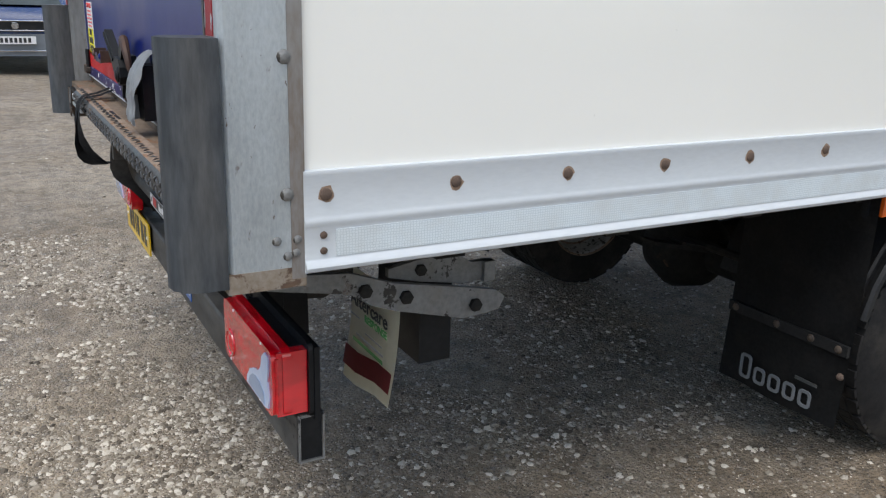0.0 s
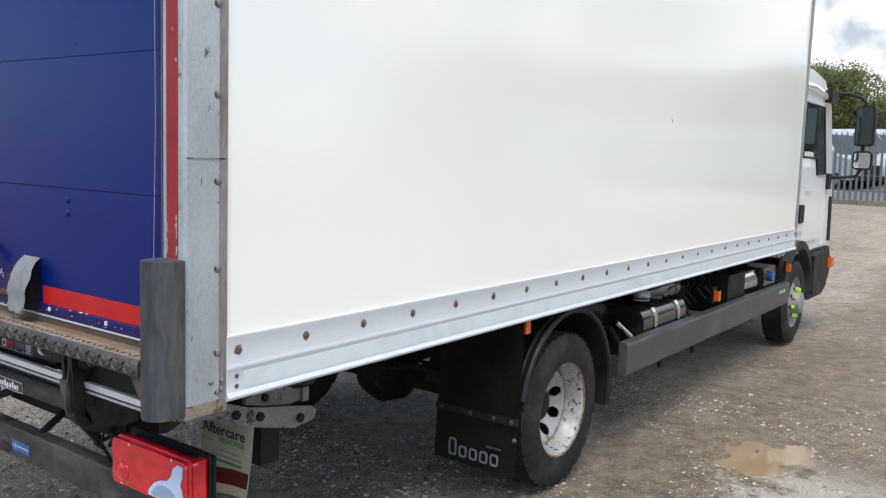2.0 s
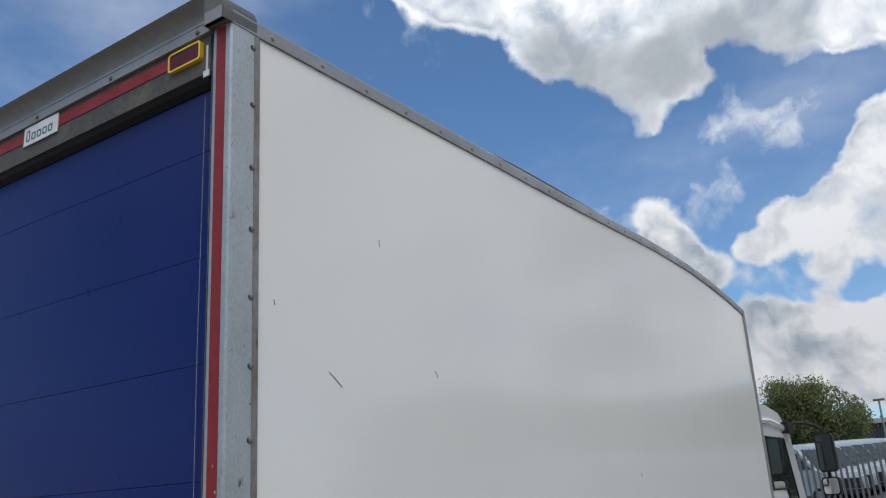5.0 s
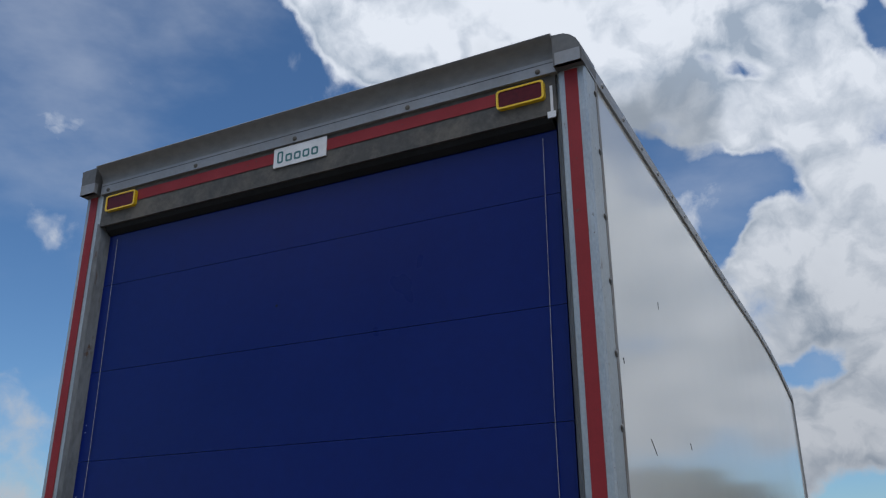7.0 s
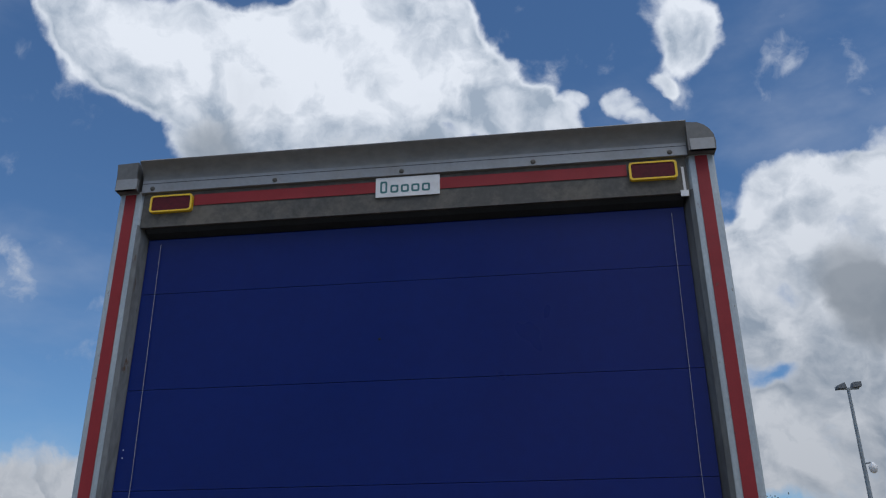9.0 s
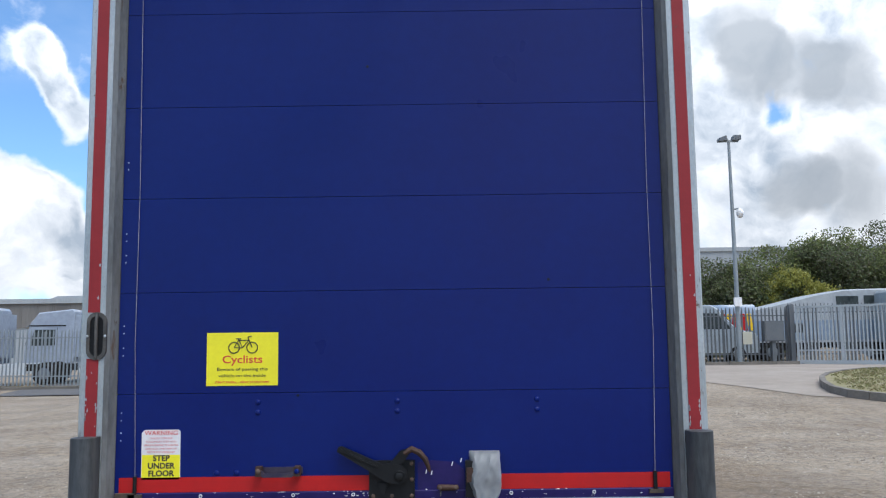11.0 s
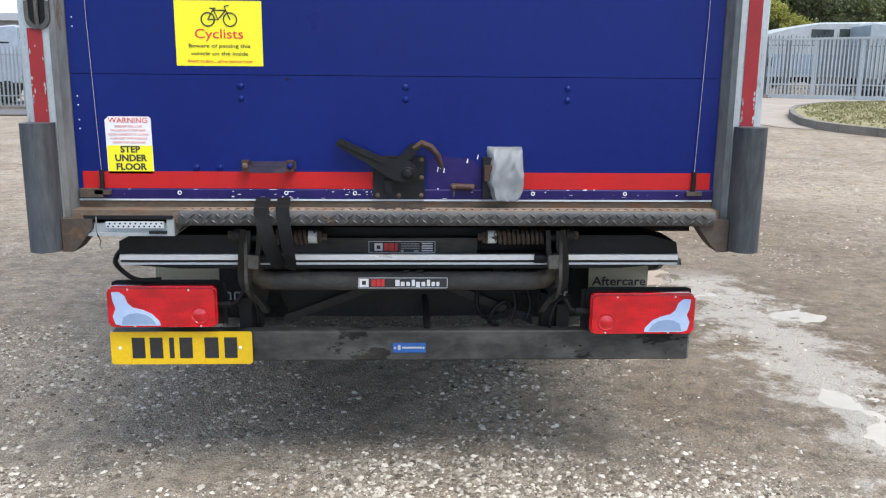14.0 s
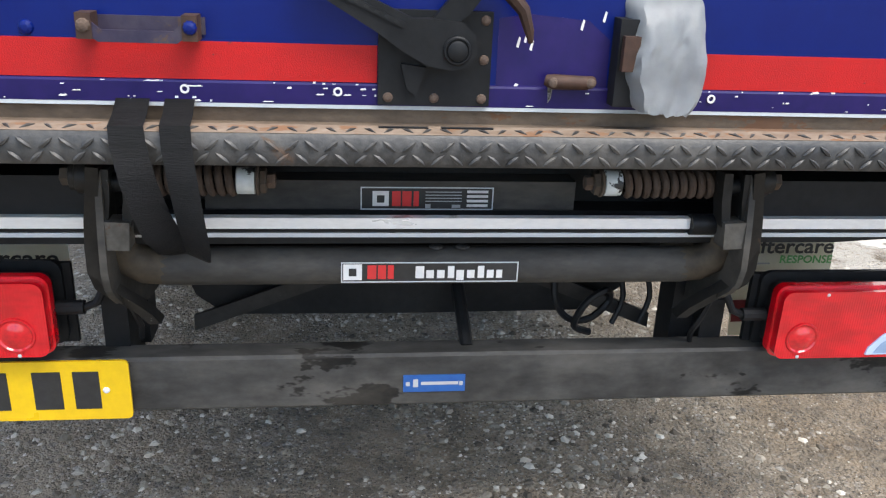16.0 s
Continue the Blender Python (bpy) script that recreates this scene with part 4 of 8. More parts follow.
for s in (1, -1):
    x0, x1 = sorted((s * 0.913, s * 1.101))
    lamp = part("high_marker_lamp", ringed(rounded(x0, x1, 3.487, 3.566, 0.014), rounded(x0 + 0.009, x1 - 0.009, 3.494, 3.559, 0.010), "y", -0.020, -0.002), YELLOW, truck, "yellow-framed dark red marker lamp", bevel=0.003)
    part("lens", pushed(rounded(x0 + 0.0075, x1 - 0.0075, 3.4925, 3.5605, 0.010), "y", -0.017, -0.003), LENS_DARK, lamp, bevel=0.003)
part("sealant", boxed((1.118, 1.128, -0.004, 0.0, 3.43, 3.54), (1.105, 1.136, -0.005, 0.0, 3.41, 3.435)), STICKER_W, header, bevel=0.002)

# ---- the roller door ----
SCUFFED = material("scuffed_purple_paint", (0.007, 0.005, 0.062), (0.018, 0.009, 0.095), rough=0.42, grain=30, broad=9, amount=0.9, bump=0.1, spec=0.3)
door = part("rear_door", boxed((-1.118, 1.118, 0.075, 0.10, 1.118, 3.40)), BLACK, truck, "dark backing of the rear door")
SEAMS = [1.118, 1.545, 1.955, 2.345, 2.733, 3.139, 3.42]
for lo, hi in zip(SEAMS, SEAMS[1:]):
    part("door_panel", boxed((-1.117, 1.117, 0.050, 0.074, lo + 0.001, hi - 0.001)), BLUE, door, "blue painted door panel", bevel=0.0025)
for x0, x1 in ((-1.10, -0.097), (0.425, 1.105)):
    part("red_tape", boxed((x0, x1, 0.0478, 0.0498, 1.155, 1.214)), RED_TAPE, door, "worn red tape along the door's foot")
part("kick_rail", pushed([(0.0455, 1.1185), (0.0445, 1.150), (0.0462, 1.1535), (0.0502, 1.1545), (0.0502, 1.1185)], "x", -1.117, 1.117), SCUFFED, door, "scuffed purple-blue rail along the door's foot")
part("door_foot", boxed((-1.117, 1.117, 0.046, 0.08, 1.112, 1.1185)), ALU, door, "thin bright edge strip")
for x in (-0.546, 0.018, 0.582):
    for z in (1.507, 1.466):
        part("bolt_head", headed(x, 0.050, z, 0.012), BLUE, door)
for x in (-0.709, -0.629):
    part("bolt_head", headed(x, 0.050, 1.228, 0.012), BLUE, door)
for x, z in ((-0.385, 1.532), (0.64, 1.99), (-0.10, 2.9)):
    part("chip", headed(x, 0.050, z, 0.006, flat=0.15), BLACK, door)
dots = None
for z in (1.36, 1.39, 1.44, 1.47, 1.70, 1.73, 1.79, 1.82, 2.08, 2.11, 2.17, 2.20, 2.47, 2.5):
    if dots is None:
        r = part("screw", headed(0, 0, 0, 0.0032, seg=6), ALU, door)
        dots = r.data
    else:
        r = new("screw", dots)
        r.parent = door
    r.location = (-1.098, 0.0505, z)
rng = random.Random(9)
for k in range(62):
    x = rng.choice((rng.gauss(-0.43, 0.07), rng.gauss(-0.15, 0.05), rng.gauss(0.62, 0.16), rng.uniform(-1.08, 1.08)))
    if -0.09 < x < 0.1 or 0.29 < x < 0.42 or abs(x) > 1.09:
        continue
    w, h, z = rng.uniform(0.002, 0.014) * rng.choice((0.6, 1, 2.2)), rng.uniform(0.001, 0.0042), rng.choice((1.1535, 1.152, 1.145, 1.135, 1.127, 1.122))
    y = 0.0440 if z < 1.15 else 0.0450
    part("paint_chip", pushed([(x - w / 2, z - h / 3), (x - w / 5, z - h / 2), (x + w / 3, z - h / 2.5), (x + w / 2, z - h / 6), (x + w / 3, z + h / 2), (x, z + h / 5), (x - w / 4, z + h / 2.2)], "y", y, 0.0502), STICKER_W, door)
for x in (-0.77, -0.16, 0.30, 0.47, 0.80, -0.4):
    part("washer", ringed([(x + 0.0075 * math.cos(a), 1.140 + 0.0075 * math.sin(a)) for a in (0.6283 * k for k in range(10))], [(x + 0.0042 * math.cos(a), 1.140 + 0.0042 * math.sin(a)) for a in (0.6283 * k for k in range(10))], "y", 0.0425, 0.0502), STICKER_W, door)
# Thin cords down both edges.
for s, x in ((-1, -1.045), (1, 1.056)):
    cord = part("door_cord", bar([(x * 1.01, 0.040, 3.36), (x, 0.043, 2.4), (x + s * 0.003, 0.043, 1.75), (x - s * 0.012, 0.042, 1.20)], 0.0012, 6), CORD, truck, "pale cord hanging down the door's edge")
    part("cord_end", bar([(x - s * 0.012, 0.04, 1.22), (x - s * 0.012, 0.04, 1.15)], 0.008, 8), BLACK, cord)
    part("cord_bracket", boxed((x - s * 0.012 - 0.025, x - s * 0.012 + 0.03, 0.03, 0.05, 1.135, 1.15)), RUSTED, cord)
part("hinge_rest", boxed((-1.11, -1.03, 0.03, 0.05, 1.125, 1.155)), RUSTED, truck, "rusty bracket in the corner", bevel=0.005)

# The pull handle.
HOOK_RUST = material("dark_rusted_hook", (0.028, 0.016, 0.012), (0.080, 0.040, 0.026), rough=0.65, metal=0.3, grain=50, broad=16, amount=0.9, rust=0.08, rust_scale=26, bump=0.35)
PULL_PAINT = material("worn_purple_paint", (0.012, 0.009, 0.034), (0.035, 0.026, 0.05), rough=0.6, metal=0.1, grain=60, broad=14, amount=0.9, rust=0.30, rust_scale=18, dust=0.15, bump=0.3)
pull = part("pull_handle", boxed((-0.552, -0.363, 0.046, 0.0505, 1.224, 1.250)), PULL_PAINT, truck, "rusty painted pull handle", bevel=0.003)
part("grip", pushed([(-0.540, 1.246), (-0.532, 1.226), (-0.515, 1.214), (-0.400, 1.214), (-0.384, 1.226), (-0.376, 1.246), (-0.392, 1.244), (-0.405, 1.232), (-0.510, 1.232), (-0.524, 1.244)], "y", 0.010, 0.016), PULL_PAINT, pull, bevel=0.003)
for x in (-0.545, -0.392):
    part("mount", boxed((x, x + 0.023, 0.008, 0.046, 1.218, 1.256)), HOOK_RUST, pull, bevel=0.004)
for x in (-0.534, -0.380):
    part("bolt", headed(x, 0.008, 1.238, 0.011), RUST_BOLT if x < -0.5 else BLUE, pull)
# The door latch.
latch = part("door_latch", boxed((-0.096, 0.086, 0.036, 0.050, 1.122, 1.272)), BLACK, truck, "black steel door latch with rusty hook", bevel=0.003)
for x, z in ((-0.080, 1.134), (-0.005, 1.134), (0.073, 1.134), (0.074, 1.197), (0.074, 1.259), (-0.080, 1.262)):
    part("bolt", headed(x, 0.036, z, 0.0085), RUST_BOLT, latch)
part("lever", pushed([(-0.222, 1.312), (-0.216, 1.328), (-0.205, 1.333), (-0.045, 1.262), (-0.012, 1.262), (0.035, 1.258), (0.055, 1.238), (0.058, 1.21), (0.045, 1.19), (0.02, 1.183), (-0.02, 1.19), (-0.06, 1.212), (-0.10, 1.24)], "y", 0.006, 0.030), BLACK, latch, "black latch lever", bevel=0.003)
part("pivot", turned([(0.0, 0.0225), (-0.004, 0.0225), (-0.006, 0.0205), (-0.006, 0.0185), (-0.003, 0.0178), (-0.003, 0.0165), (-0.008, 0.0155), (-0.010, 0.012), (-0.0104, 0.0005)], (0.026, 0.006, 1.215), "y", 24), BLACK, latch, smooth=True)
part("lever_rib", pushed([(-0.212, 1.3155), (-0.2085, 1.3245), (-0.055, 1.2555), (-0.060, 1.2475)], "y", 0.002, 0.0075), BLACK, latch, "ribbed grip of the lever", bevel=0.002)
for k in range(9):
    u = -0.198 + 0.0155 * k
    part("grip_notch", pushed([(u, 1.3155 - 0.447 * (u + 0.205)), (u + 0.006, 1.3150 - 0.447 * (u + 0.211)), (u + 0.009, 1.3195 - 0.447 * (u + 0.214)), (u + 0.003, 1.3200 - 0.447 * (u + 0.208))], "y", 0.0008, 0.0035), PLASTIC, latch)
part("arm", pushed([(-0.012, 1.262), (0.03, 1.258), (0.045, 1.27), (0.075, 1.312), (0.055, 1.318), (0.03, 1.312)], "y", 0.014, 0.034), BLACK, latch, bevel=0.003)
hook_line = [(0.045, 0.022, 1.30), (0.075, 0.02, 1.318), (0.105, 0.018, 1.305), (0.13, 0.018, 1.278), (0.142, 0.02, 1.245), (0.146, 0.022, 1.228)]
part("hook", bar(hook_line, [0.011, 0.013, 0.013, 0.011, 0.008, 0.004], 8), HOOK_RUST, latch, "rusty steel hook", smooth=True)
part("shadow_rib", pushed([(-0.06, 1.19), (-0.02, 1.185), (-0.035, 1.14), (-0.05, 1.15)], "y", 0.022, 0.04), BLACK, latch)
keeper = part("keeper", bar([(0.178, 0.034, 1.168), (0.19, 0.028, 1.166), (0.245, 0.028, 1.165), (0.258, 0.034, 1.167)], [0.009, 0.0125, 0.0115, 0.009], 10), HOOK_RUST, truck, "small rusty keeper bar", smooth=True)
for x in (0.188, 0.25):
    part("bolt", headed(x, 0.020, 1.166, 0.009), RUST_BOLT, keeper)
part("rust_run", pushed([(0.184, 1.158), (0.194, 1.158), (0.191, 1.135), (0.187, 1.128)], "y", 0.0435, 0.0503), GALV_WORN, keeper)
part("worn_patch", pushed([(0.098, 1.150), (0.098, 1.262), (0.150, 1.270), (0.246, 1.262), (0.284, 1.232), (0.286, 1.150)], "y", 0.0496, 0.0503), SCUFFED, door, "scuffed purple patch of old paint")
for x, z in ((0.128, 1.218), (0.140, 1.226), (0.150, 1.214), (0.232, 1.248), (0.268, 1.262)):
    part("scratch", pushed([(x, z), (x + 0.004, z - 0.002), (x + 0.007, z + 0.014), (x + 0.004, z + 0.016)], "y", 0.0489, 0.0497), STICKER_W, door)
part("scratch", pushed([(0.116, 1.128), (0.121, 1.127), (0.128, 1.143), (0.136, 1.157), (0.131, 1.159), (0.124, 1.147)], "y", 0.0485, 0.0502), STICKER_W, door)
# The lamp or lock wrapped in grey cloth tape.
wrapped = part("wrapped_lock", boxed((0.288, 0.398, 0.012, 0.05, 1.13, 1.27)), BLACK, truck, "black lock box wrapped in torn grey tape", bevel=0.008)
bm = bmesh.new()
cols, rows, wrap = 19, 27, []
for j in range(rows):
    v = j / (rows - 1)
    z = 1.130 + 0.176 * v
    deep = 0.072 * math.sqrt(max(0.0, 1 - max(0.0, (z - 1.175) / 0.132) ** 2))
    left = 0.304 - 0.008 * math.sin(math.pi * min(1, v * 1.3)) + 0.014 * max(0.0, 1 - v / 0.3)
    right = 0.424 + 0.004 * math.sin(math.pi * v) - 0.018 * max(0.0, 1 - v / 0.14)
    row = []
    for i in range(cols):
        u = i / (cols - 1)
        arch = min(1.0, 6 * u, 0.86 + 2 * (1 - u)) ** 0.5
        crease = 0.014 * abs(noise.noise((u * 2.6 + v * 1.2, v * 2.2, 2.2))) + 0.003 * noise.noise((u * 6, v * 5, 5.2)) + 0.009 * abs(noise.noise((u * 5 - v * 3, 4.4, v * 1.5)))
        torn = (0.006 * noise.noise((u * 9, 1.7, 0.3)) + 0.004 * noise.noise((u * 23, 5.1, 0.3)) - 0.010 * u) * max(0.0, 1 - v / 0.15)
        row.append(bm.verts.new((left + (right - left) * u + 0.003 * noise.noise((v * 9, u * 3, 8.8)), 0.049 - deep * arch + crease * arch, z + torn)))
    wrap.append(row)
for a, b in zip(wrap, wrap[1:]):
    for i in range(cols - 1):
        bm.faces.new((a[i], a[i + 1], b[i + 1], b[i]))
bmesh.ops.solidify(bm, geom=list(bm.faces), thickness=0.0015)
part("tape_wrap", bm, GREYTAPE, wrapped, "crumpled grey cloth tape", smooth=True)
part("bracket", boxed((0.292, 0.318, -0.004, 0.01, 1.19, 1.245)), HOOK_RUST, wrapped, bevel=0.003)

# Stickers on the door.
cyc = part("cyclist_sticker", boxed((-0.757, -0.466, 0.0485, 0.0502, 1.574, 1.788)), STICKER_Y, truck, "yellow warning sticker for cyclists")


def on_door(x, z, text, size, mat, parent, wide=1.0):
    lettering(text, size, mat, parent, (x, 0.0480, z), wide=wide, bold=0.008 if size > 0.02 else 0.0)


CX = -0.611
on_door(CX, 1.6785, "Cyclists", 0.031, INK_RED, cyc, 1.2)
on_door(CX, 1.640, "Beware of passing this", 0.0125, INK_BLACK, cyc, 1.3)
on_door(CX, 1.6145, "vehicle on the inside", 0.0125, INK_BLACK, cyc, 1.3)
on_door(CX, 1.5895, "Alert today....alive tomorrow", 0.0108, INK_RED, cyc, 1.2)
bike = bmesh.new()
for cx in (-0.646, -0.572):
    ring = [(cx + 0.022 * math.cos(radians(a)), 0.0478, 1.727 + 0.022 * math.sin(radians(a))) for a in range(0, 361, 20)]
    sweep(bike, ring, 0.0022, 6)
for line in ([(-0.646, 1.727), (-0.628, 1.757), (-0.585, 1.757), (-0.572, 1.727)], [(-0.646, 1.727), (-0.612, 1.727), (-0.628, 1.762)], [(-0.612, 1.727), (-0.585, 1.757)], [(-0.585, 1.757), (-0.59, 1.770), (-0.575, 1.773)], [(-0.638, 1.763), (-0.618, 1.763)]):
    sweep(bike, [(x, 0.0478, z) for x, z in line], 0.0022, 6)
part("bicycle_sign", bike, INK_BLACK, cyc)
warn = part("warning_sticker", pushed([(-1.012, 1.205), (-0.855, 1.204), (-0.857, 1.395), (-0.865, 1.402), (-1.000, 1.402), (-1.013, 1.39)], "y", 0.0485, 0.0502), STICKER_W, truck, "white and yellow step warning sticker")
part("yellow_field", boxed((-1.010, -0.857, 0.0478, 0.0486, 1.206, 1.303)), STICKER_Y, warn)
on_door(-0.934, 1.3885, "WARNING", 0.018, INK_RED, warn, 1.08)
for k, line in enumerate(("ENSURE YOU USE", "FOLDAWAY STEP AND", "GRAB HANDLE TO ENTER", "AND EXIT THE VEHICLE", "FROM THE GROUND")):
    on_door(-0.934, 1.3685 - 0.0138 * k, line, 0.0072, INK_PINK, warn, 1.15)
for k, line in enumerate(("STEP", "UNDER", "FLOOR")):
    lettering(line, 0.022, INK_BLACK, warn, (-0.932, 0.0474, 1.289 - 0.0300 * k), wide=1.03, bold=0.045)

# ---- the sill, step and strap ----
SILL_RUST = material("flaking_rusty_sill", (0.070, 0.050, 0.034), (0.20, 0.145, 0.10), rough=0.8, metal=0.15, grain=70, broad=7, amount=1.0, dust=0.2, bump=0.5, stretch=(0.5, 1, 1), fleck=((0.15, 0.075, 0.038), 16, 0.57))
part("rear_sill", boxed((-1.12, 1.12, -0.02, 0.075, 1.044, 1.088)), SILL_RUST, truck, "rusty steel sill under the door", bevel=0.004)
part("sill_lip", pushed([(0.052, 1.110), (0.075, 1.110), (0.075, 1.088), (0.055, 1.088)], "x", -1.117, 1.117), SILL_RUST, truck)
tread = part("tread_plate", pushed([(-0.044, 1.040), (-0.048, 1.046), (-0.048, 1.080), (-0.040, 1.091), (0.0, 1.095), (0.0, 1.089), (-0.036, 1.085), (-0.042, 1.077), (-0.042, 1.040)], "x", -0.757, 1.10), TREAD, truck, "worn steel tread plate edging the sill", smooth=True)
bumps = bmesh.new()
k = 0
x = -0.74
while x < 1.085:
    for z, f, dx in ((1.0735, 1, 0.0), (1.0525, -1, 0.0155)):
        lean = 0.0105 * (f if k % 2 else -f)
        a, b = Vector((x + dx - lean, -0.0483, z - 0.0085)), Vector((x + dx + lean, -0.0483, z + 0.0085))
        sweep(bumps, [a, a.lerp(b, 0.3) + Vector((0, -0.0018, 0)), a.lerp(b, 0.7) + Vector((0, -0.0018, 0)), b], [0.0005, 0.0040, 0.0040, 0.0005], 6)
    lean = 0.008 if k % 2 else -0.008
    a, b = Vector((x + lean, -0.034, 1.0925)), Vector((x - lean, -0.016, 1.0942))
    sweep(bumps, [a, a.lerp(b, 0.5) + Vector((0, 0, 0.001)), b], [0.0006, 0.003, 0.0006], 6)
    x += 0.0300
    k += 1
part("rusted_top", pushed([(-0.041, 1.0908), (0.0, 1.0952), (0.0, 1.0957), (-0.041, 1.0914)], "x", -0.755, 1.098), TREAD_RUST, tread, "orange rust along the plate's top edge")
for x0, x1 in ((-0.096, -0.017), (0.004, 0.088)):
    part("slot", boxed((x0, x1, -0.013, -0.004, 1.0925, 1.0962)), BLACK, tread, "dark drain slot")
part("tread_bar", bumps, TREAD, tread, "raised tread bars", smooth=True)
# The foldaway step under the sill.
step = part("foldaway_step", boxed((-1.082, -0.775, -0.03, 0.03, 1.000, 1.012), (-1.082, -1.07, -0.03, 0.2, 1.012, 1.064), (-0.80, -0.775, -0.03, 0.2, 1.012, 1.06), (-1.082, -0.775, 0.03, 0.2, 1.000, 1.006), (-1.06, -0.80, -0.02, -0.012, 1.012, 1.058)), GALV, truck, "galvanised foldaway step", bevel=0.002)
part("step_tread", boxed((-1.005, -0.81, -0.034, -0.022, 1.028, 1.05)), ALU, step, "pierced aluminium tread")
holes = bmesh.new()
for k in range(11):
    for z in (1.034, 1.044):
        lathe(holes, [(0, 0.0035), (-0.001, 0.0035)], (-0.998 + 0.0175 * k + (0.006 if z > 1.04 else 0), -0.034, z), "y", 8)
part("hole", holes, BLACK, step)
part("step_top", boxed((-1.08, -0.78, -0.032, 0.02, 1.058, 1.070)), BLACK, step, bevel=0.003)
part("latch_tab", boxed((-0.86, -0.80, -0.036, -0.03, 1.008, 1.018)), BLACK, step, bevel=0.002)
part("step_pin", bar([(-1.035, -0.036, 1.068), (-1.036, -0.04, 1.02), (-1.032, -0.04, 1.005), (-1.024, -0.038, 0.985), (-1.03, -0.036, 0.965), (-1.022, -0.036, 0.955)], 0.0024, 6), GALV_WORN, step, smooth=True)
# The webbing strap: a long loop hanging from the door's foot.


def ribbon(points, width, mat, name, parent, label="", thick=0.002):
    bm = bmesh.new()
    rows = []
    for p, sx in points:
        v = Vector(p)
        rows.append([bm.verts.new(v + Vector((dx * width / 2, sx * dx * width, 0))) for dx in (-1, -0.5, 0, 0.5, 1)])
    for a, b in zip(rows, rows[1:]):
        for k in range(4):
            bm.faces.new((a[k], a[k + 1], b[k + 1], b[k]))
    bmesh.ops.solidify(bm, geom=list(bm.faces), thickness=thick)
    return part(name, bm, mat, parent, label, smooth=True)


strap = ribbon([((-0.480, 0.042, 1.124), 0), ((-0.477, 0.0, 1.108), 0), ((-0.474, -0.046, 1.1), 0), ((-0.468, -0.066, 1.075), 0.05), ((-0.456, -0.074, 1.02), 0.12), ((-0.443, -0.070, 0.97), 0.2), ((-0.430, -0.054, 0.925), 0.3), ((-0.416, -0.030, 0.895), 0.35), ((-0.404, -0.005, 0.880), 0.2), ((-0.396, 0.018, 0.878), 0.0)], 0.052, WEBBING, "pull_strap", truck, "black webbing pull strap hanging in a loop")
ribbon([((-0.408, 0.042, 1.124), 0), ((-0.405, 0.0, 1.109), 0), ((-0.402, -0.048, 1.102), 0), ((-0.397, -0.072, 1.07), -0.06), ((-0.388, -0.084, 1.01), -0.12), ((-0.380, -0.088, 0.955), -0.2), ((-0.376, -0.076, 0.915), -0.35), ((-0.380, -0.052, 0.892), -0.5), ((-0.388, -0.025, 0.880), -0.5), ((-0.396, 0.012, 0.878), -0.2)], 0.046, WEBBING, "strap_end", strap)

# ---- the tail lift ----
LIFT_STEEL = material("worn_lift_steel", (0.008, 0.008, 0.0085), (0.030, 0.029, 0.027), rough=0.5, metal=0.2, grain=55, broad=9, amount=1.0, dust=0.05, rust=0.10, rust_scale=14, bump=0.15, spec=0.3, fleck=((0.15, 0.145, 0.14), 40, 0.68))
BLOCK_STEEL = material("scraped_block_steel", (0.050, 0.046, 0.040), (0.150, 0.140, 0.125), rough=0.5, metal=0.4, grain=60, broad=14, amount=1.0, rust=0.22, rust_scale=30, bump=0.2)
ELBOW_STEEL = material("rust_stained_tube", (0.028, 0.025, 0.021), (0.085, 0.066, 0.045), rough=0.6, metal=0.2, grain=40, broad=10, amount=1.0, dust=0.1, bump=0.15, spec=0.25)
COLLAR = material("chipped_white_collar", (0.60, 0.64, 0.64), (0.48, 0.52, 0.52), rough=0.4, grain=40, broad=20, fleck=((0.02, 0.02, 0.02), 26, 0.54))
lift = part("tail_lift", boxed((-1.0, 1.01, 0.16, 0.60, 0.885, 0.90)), BLACK, truck, "black steel tail lift platform, folded")
for s in (1, -1):
    x0, x1 = (-1.016, -0.545) if s < 0 else (0.60, 1.025)
    pts = [(x0 + (0.055 if s < 0 else 0), 0.978), (x1 - (0.105 if s > 0 else 0), 0.978), (x1 - (0.008 if s > 0 else 0), 0.952), (x1, 0.908), (x0, 0.908), (x0 + (0.004 if s < 0 else 0), 0.955)]
    part("platform_wing", pushed(pts, "y", 0.105, 0.30), BLACK, lift, "black folded platform wing", bevel=0.004)
part("platform_plate", boxed((-0.545, 0.60, 0.22, 0.30, 0.86, 0.985)), BLACK, lift, bevel=0.004)
part("platform_box", boxed((-0.40, 0.285, 0.165, 0.23, 0.88, 0.955)), DUSTY, lift, bevel=0.006)
part("bright_strip", boxed((-1.008, 1.022, 0.088, 0.106, 0.889, 0.909)), ALU_BRIGHT, lift, "bright aluminium edge strip", bevel=0.004)
part("groove", boxed((-1.008, 1.022, 0.096, 0.11, 0.880, 0.889)), BLACK, lift)
part("lower_strip", boxed((-1.010, 1.022, 0.096, 0.110, 0.870, 0.878)), ALU, lift, "dull aluminium lower strip", bevel=0.002)
part("platform_lip", pushed([(-1.0, 0.868), (1.01, 0.868), (0.80, 0.854), (-0.80, 0.852)], "y", 0.11, 0.16), BLACK, lift, bevel=0.003)
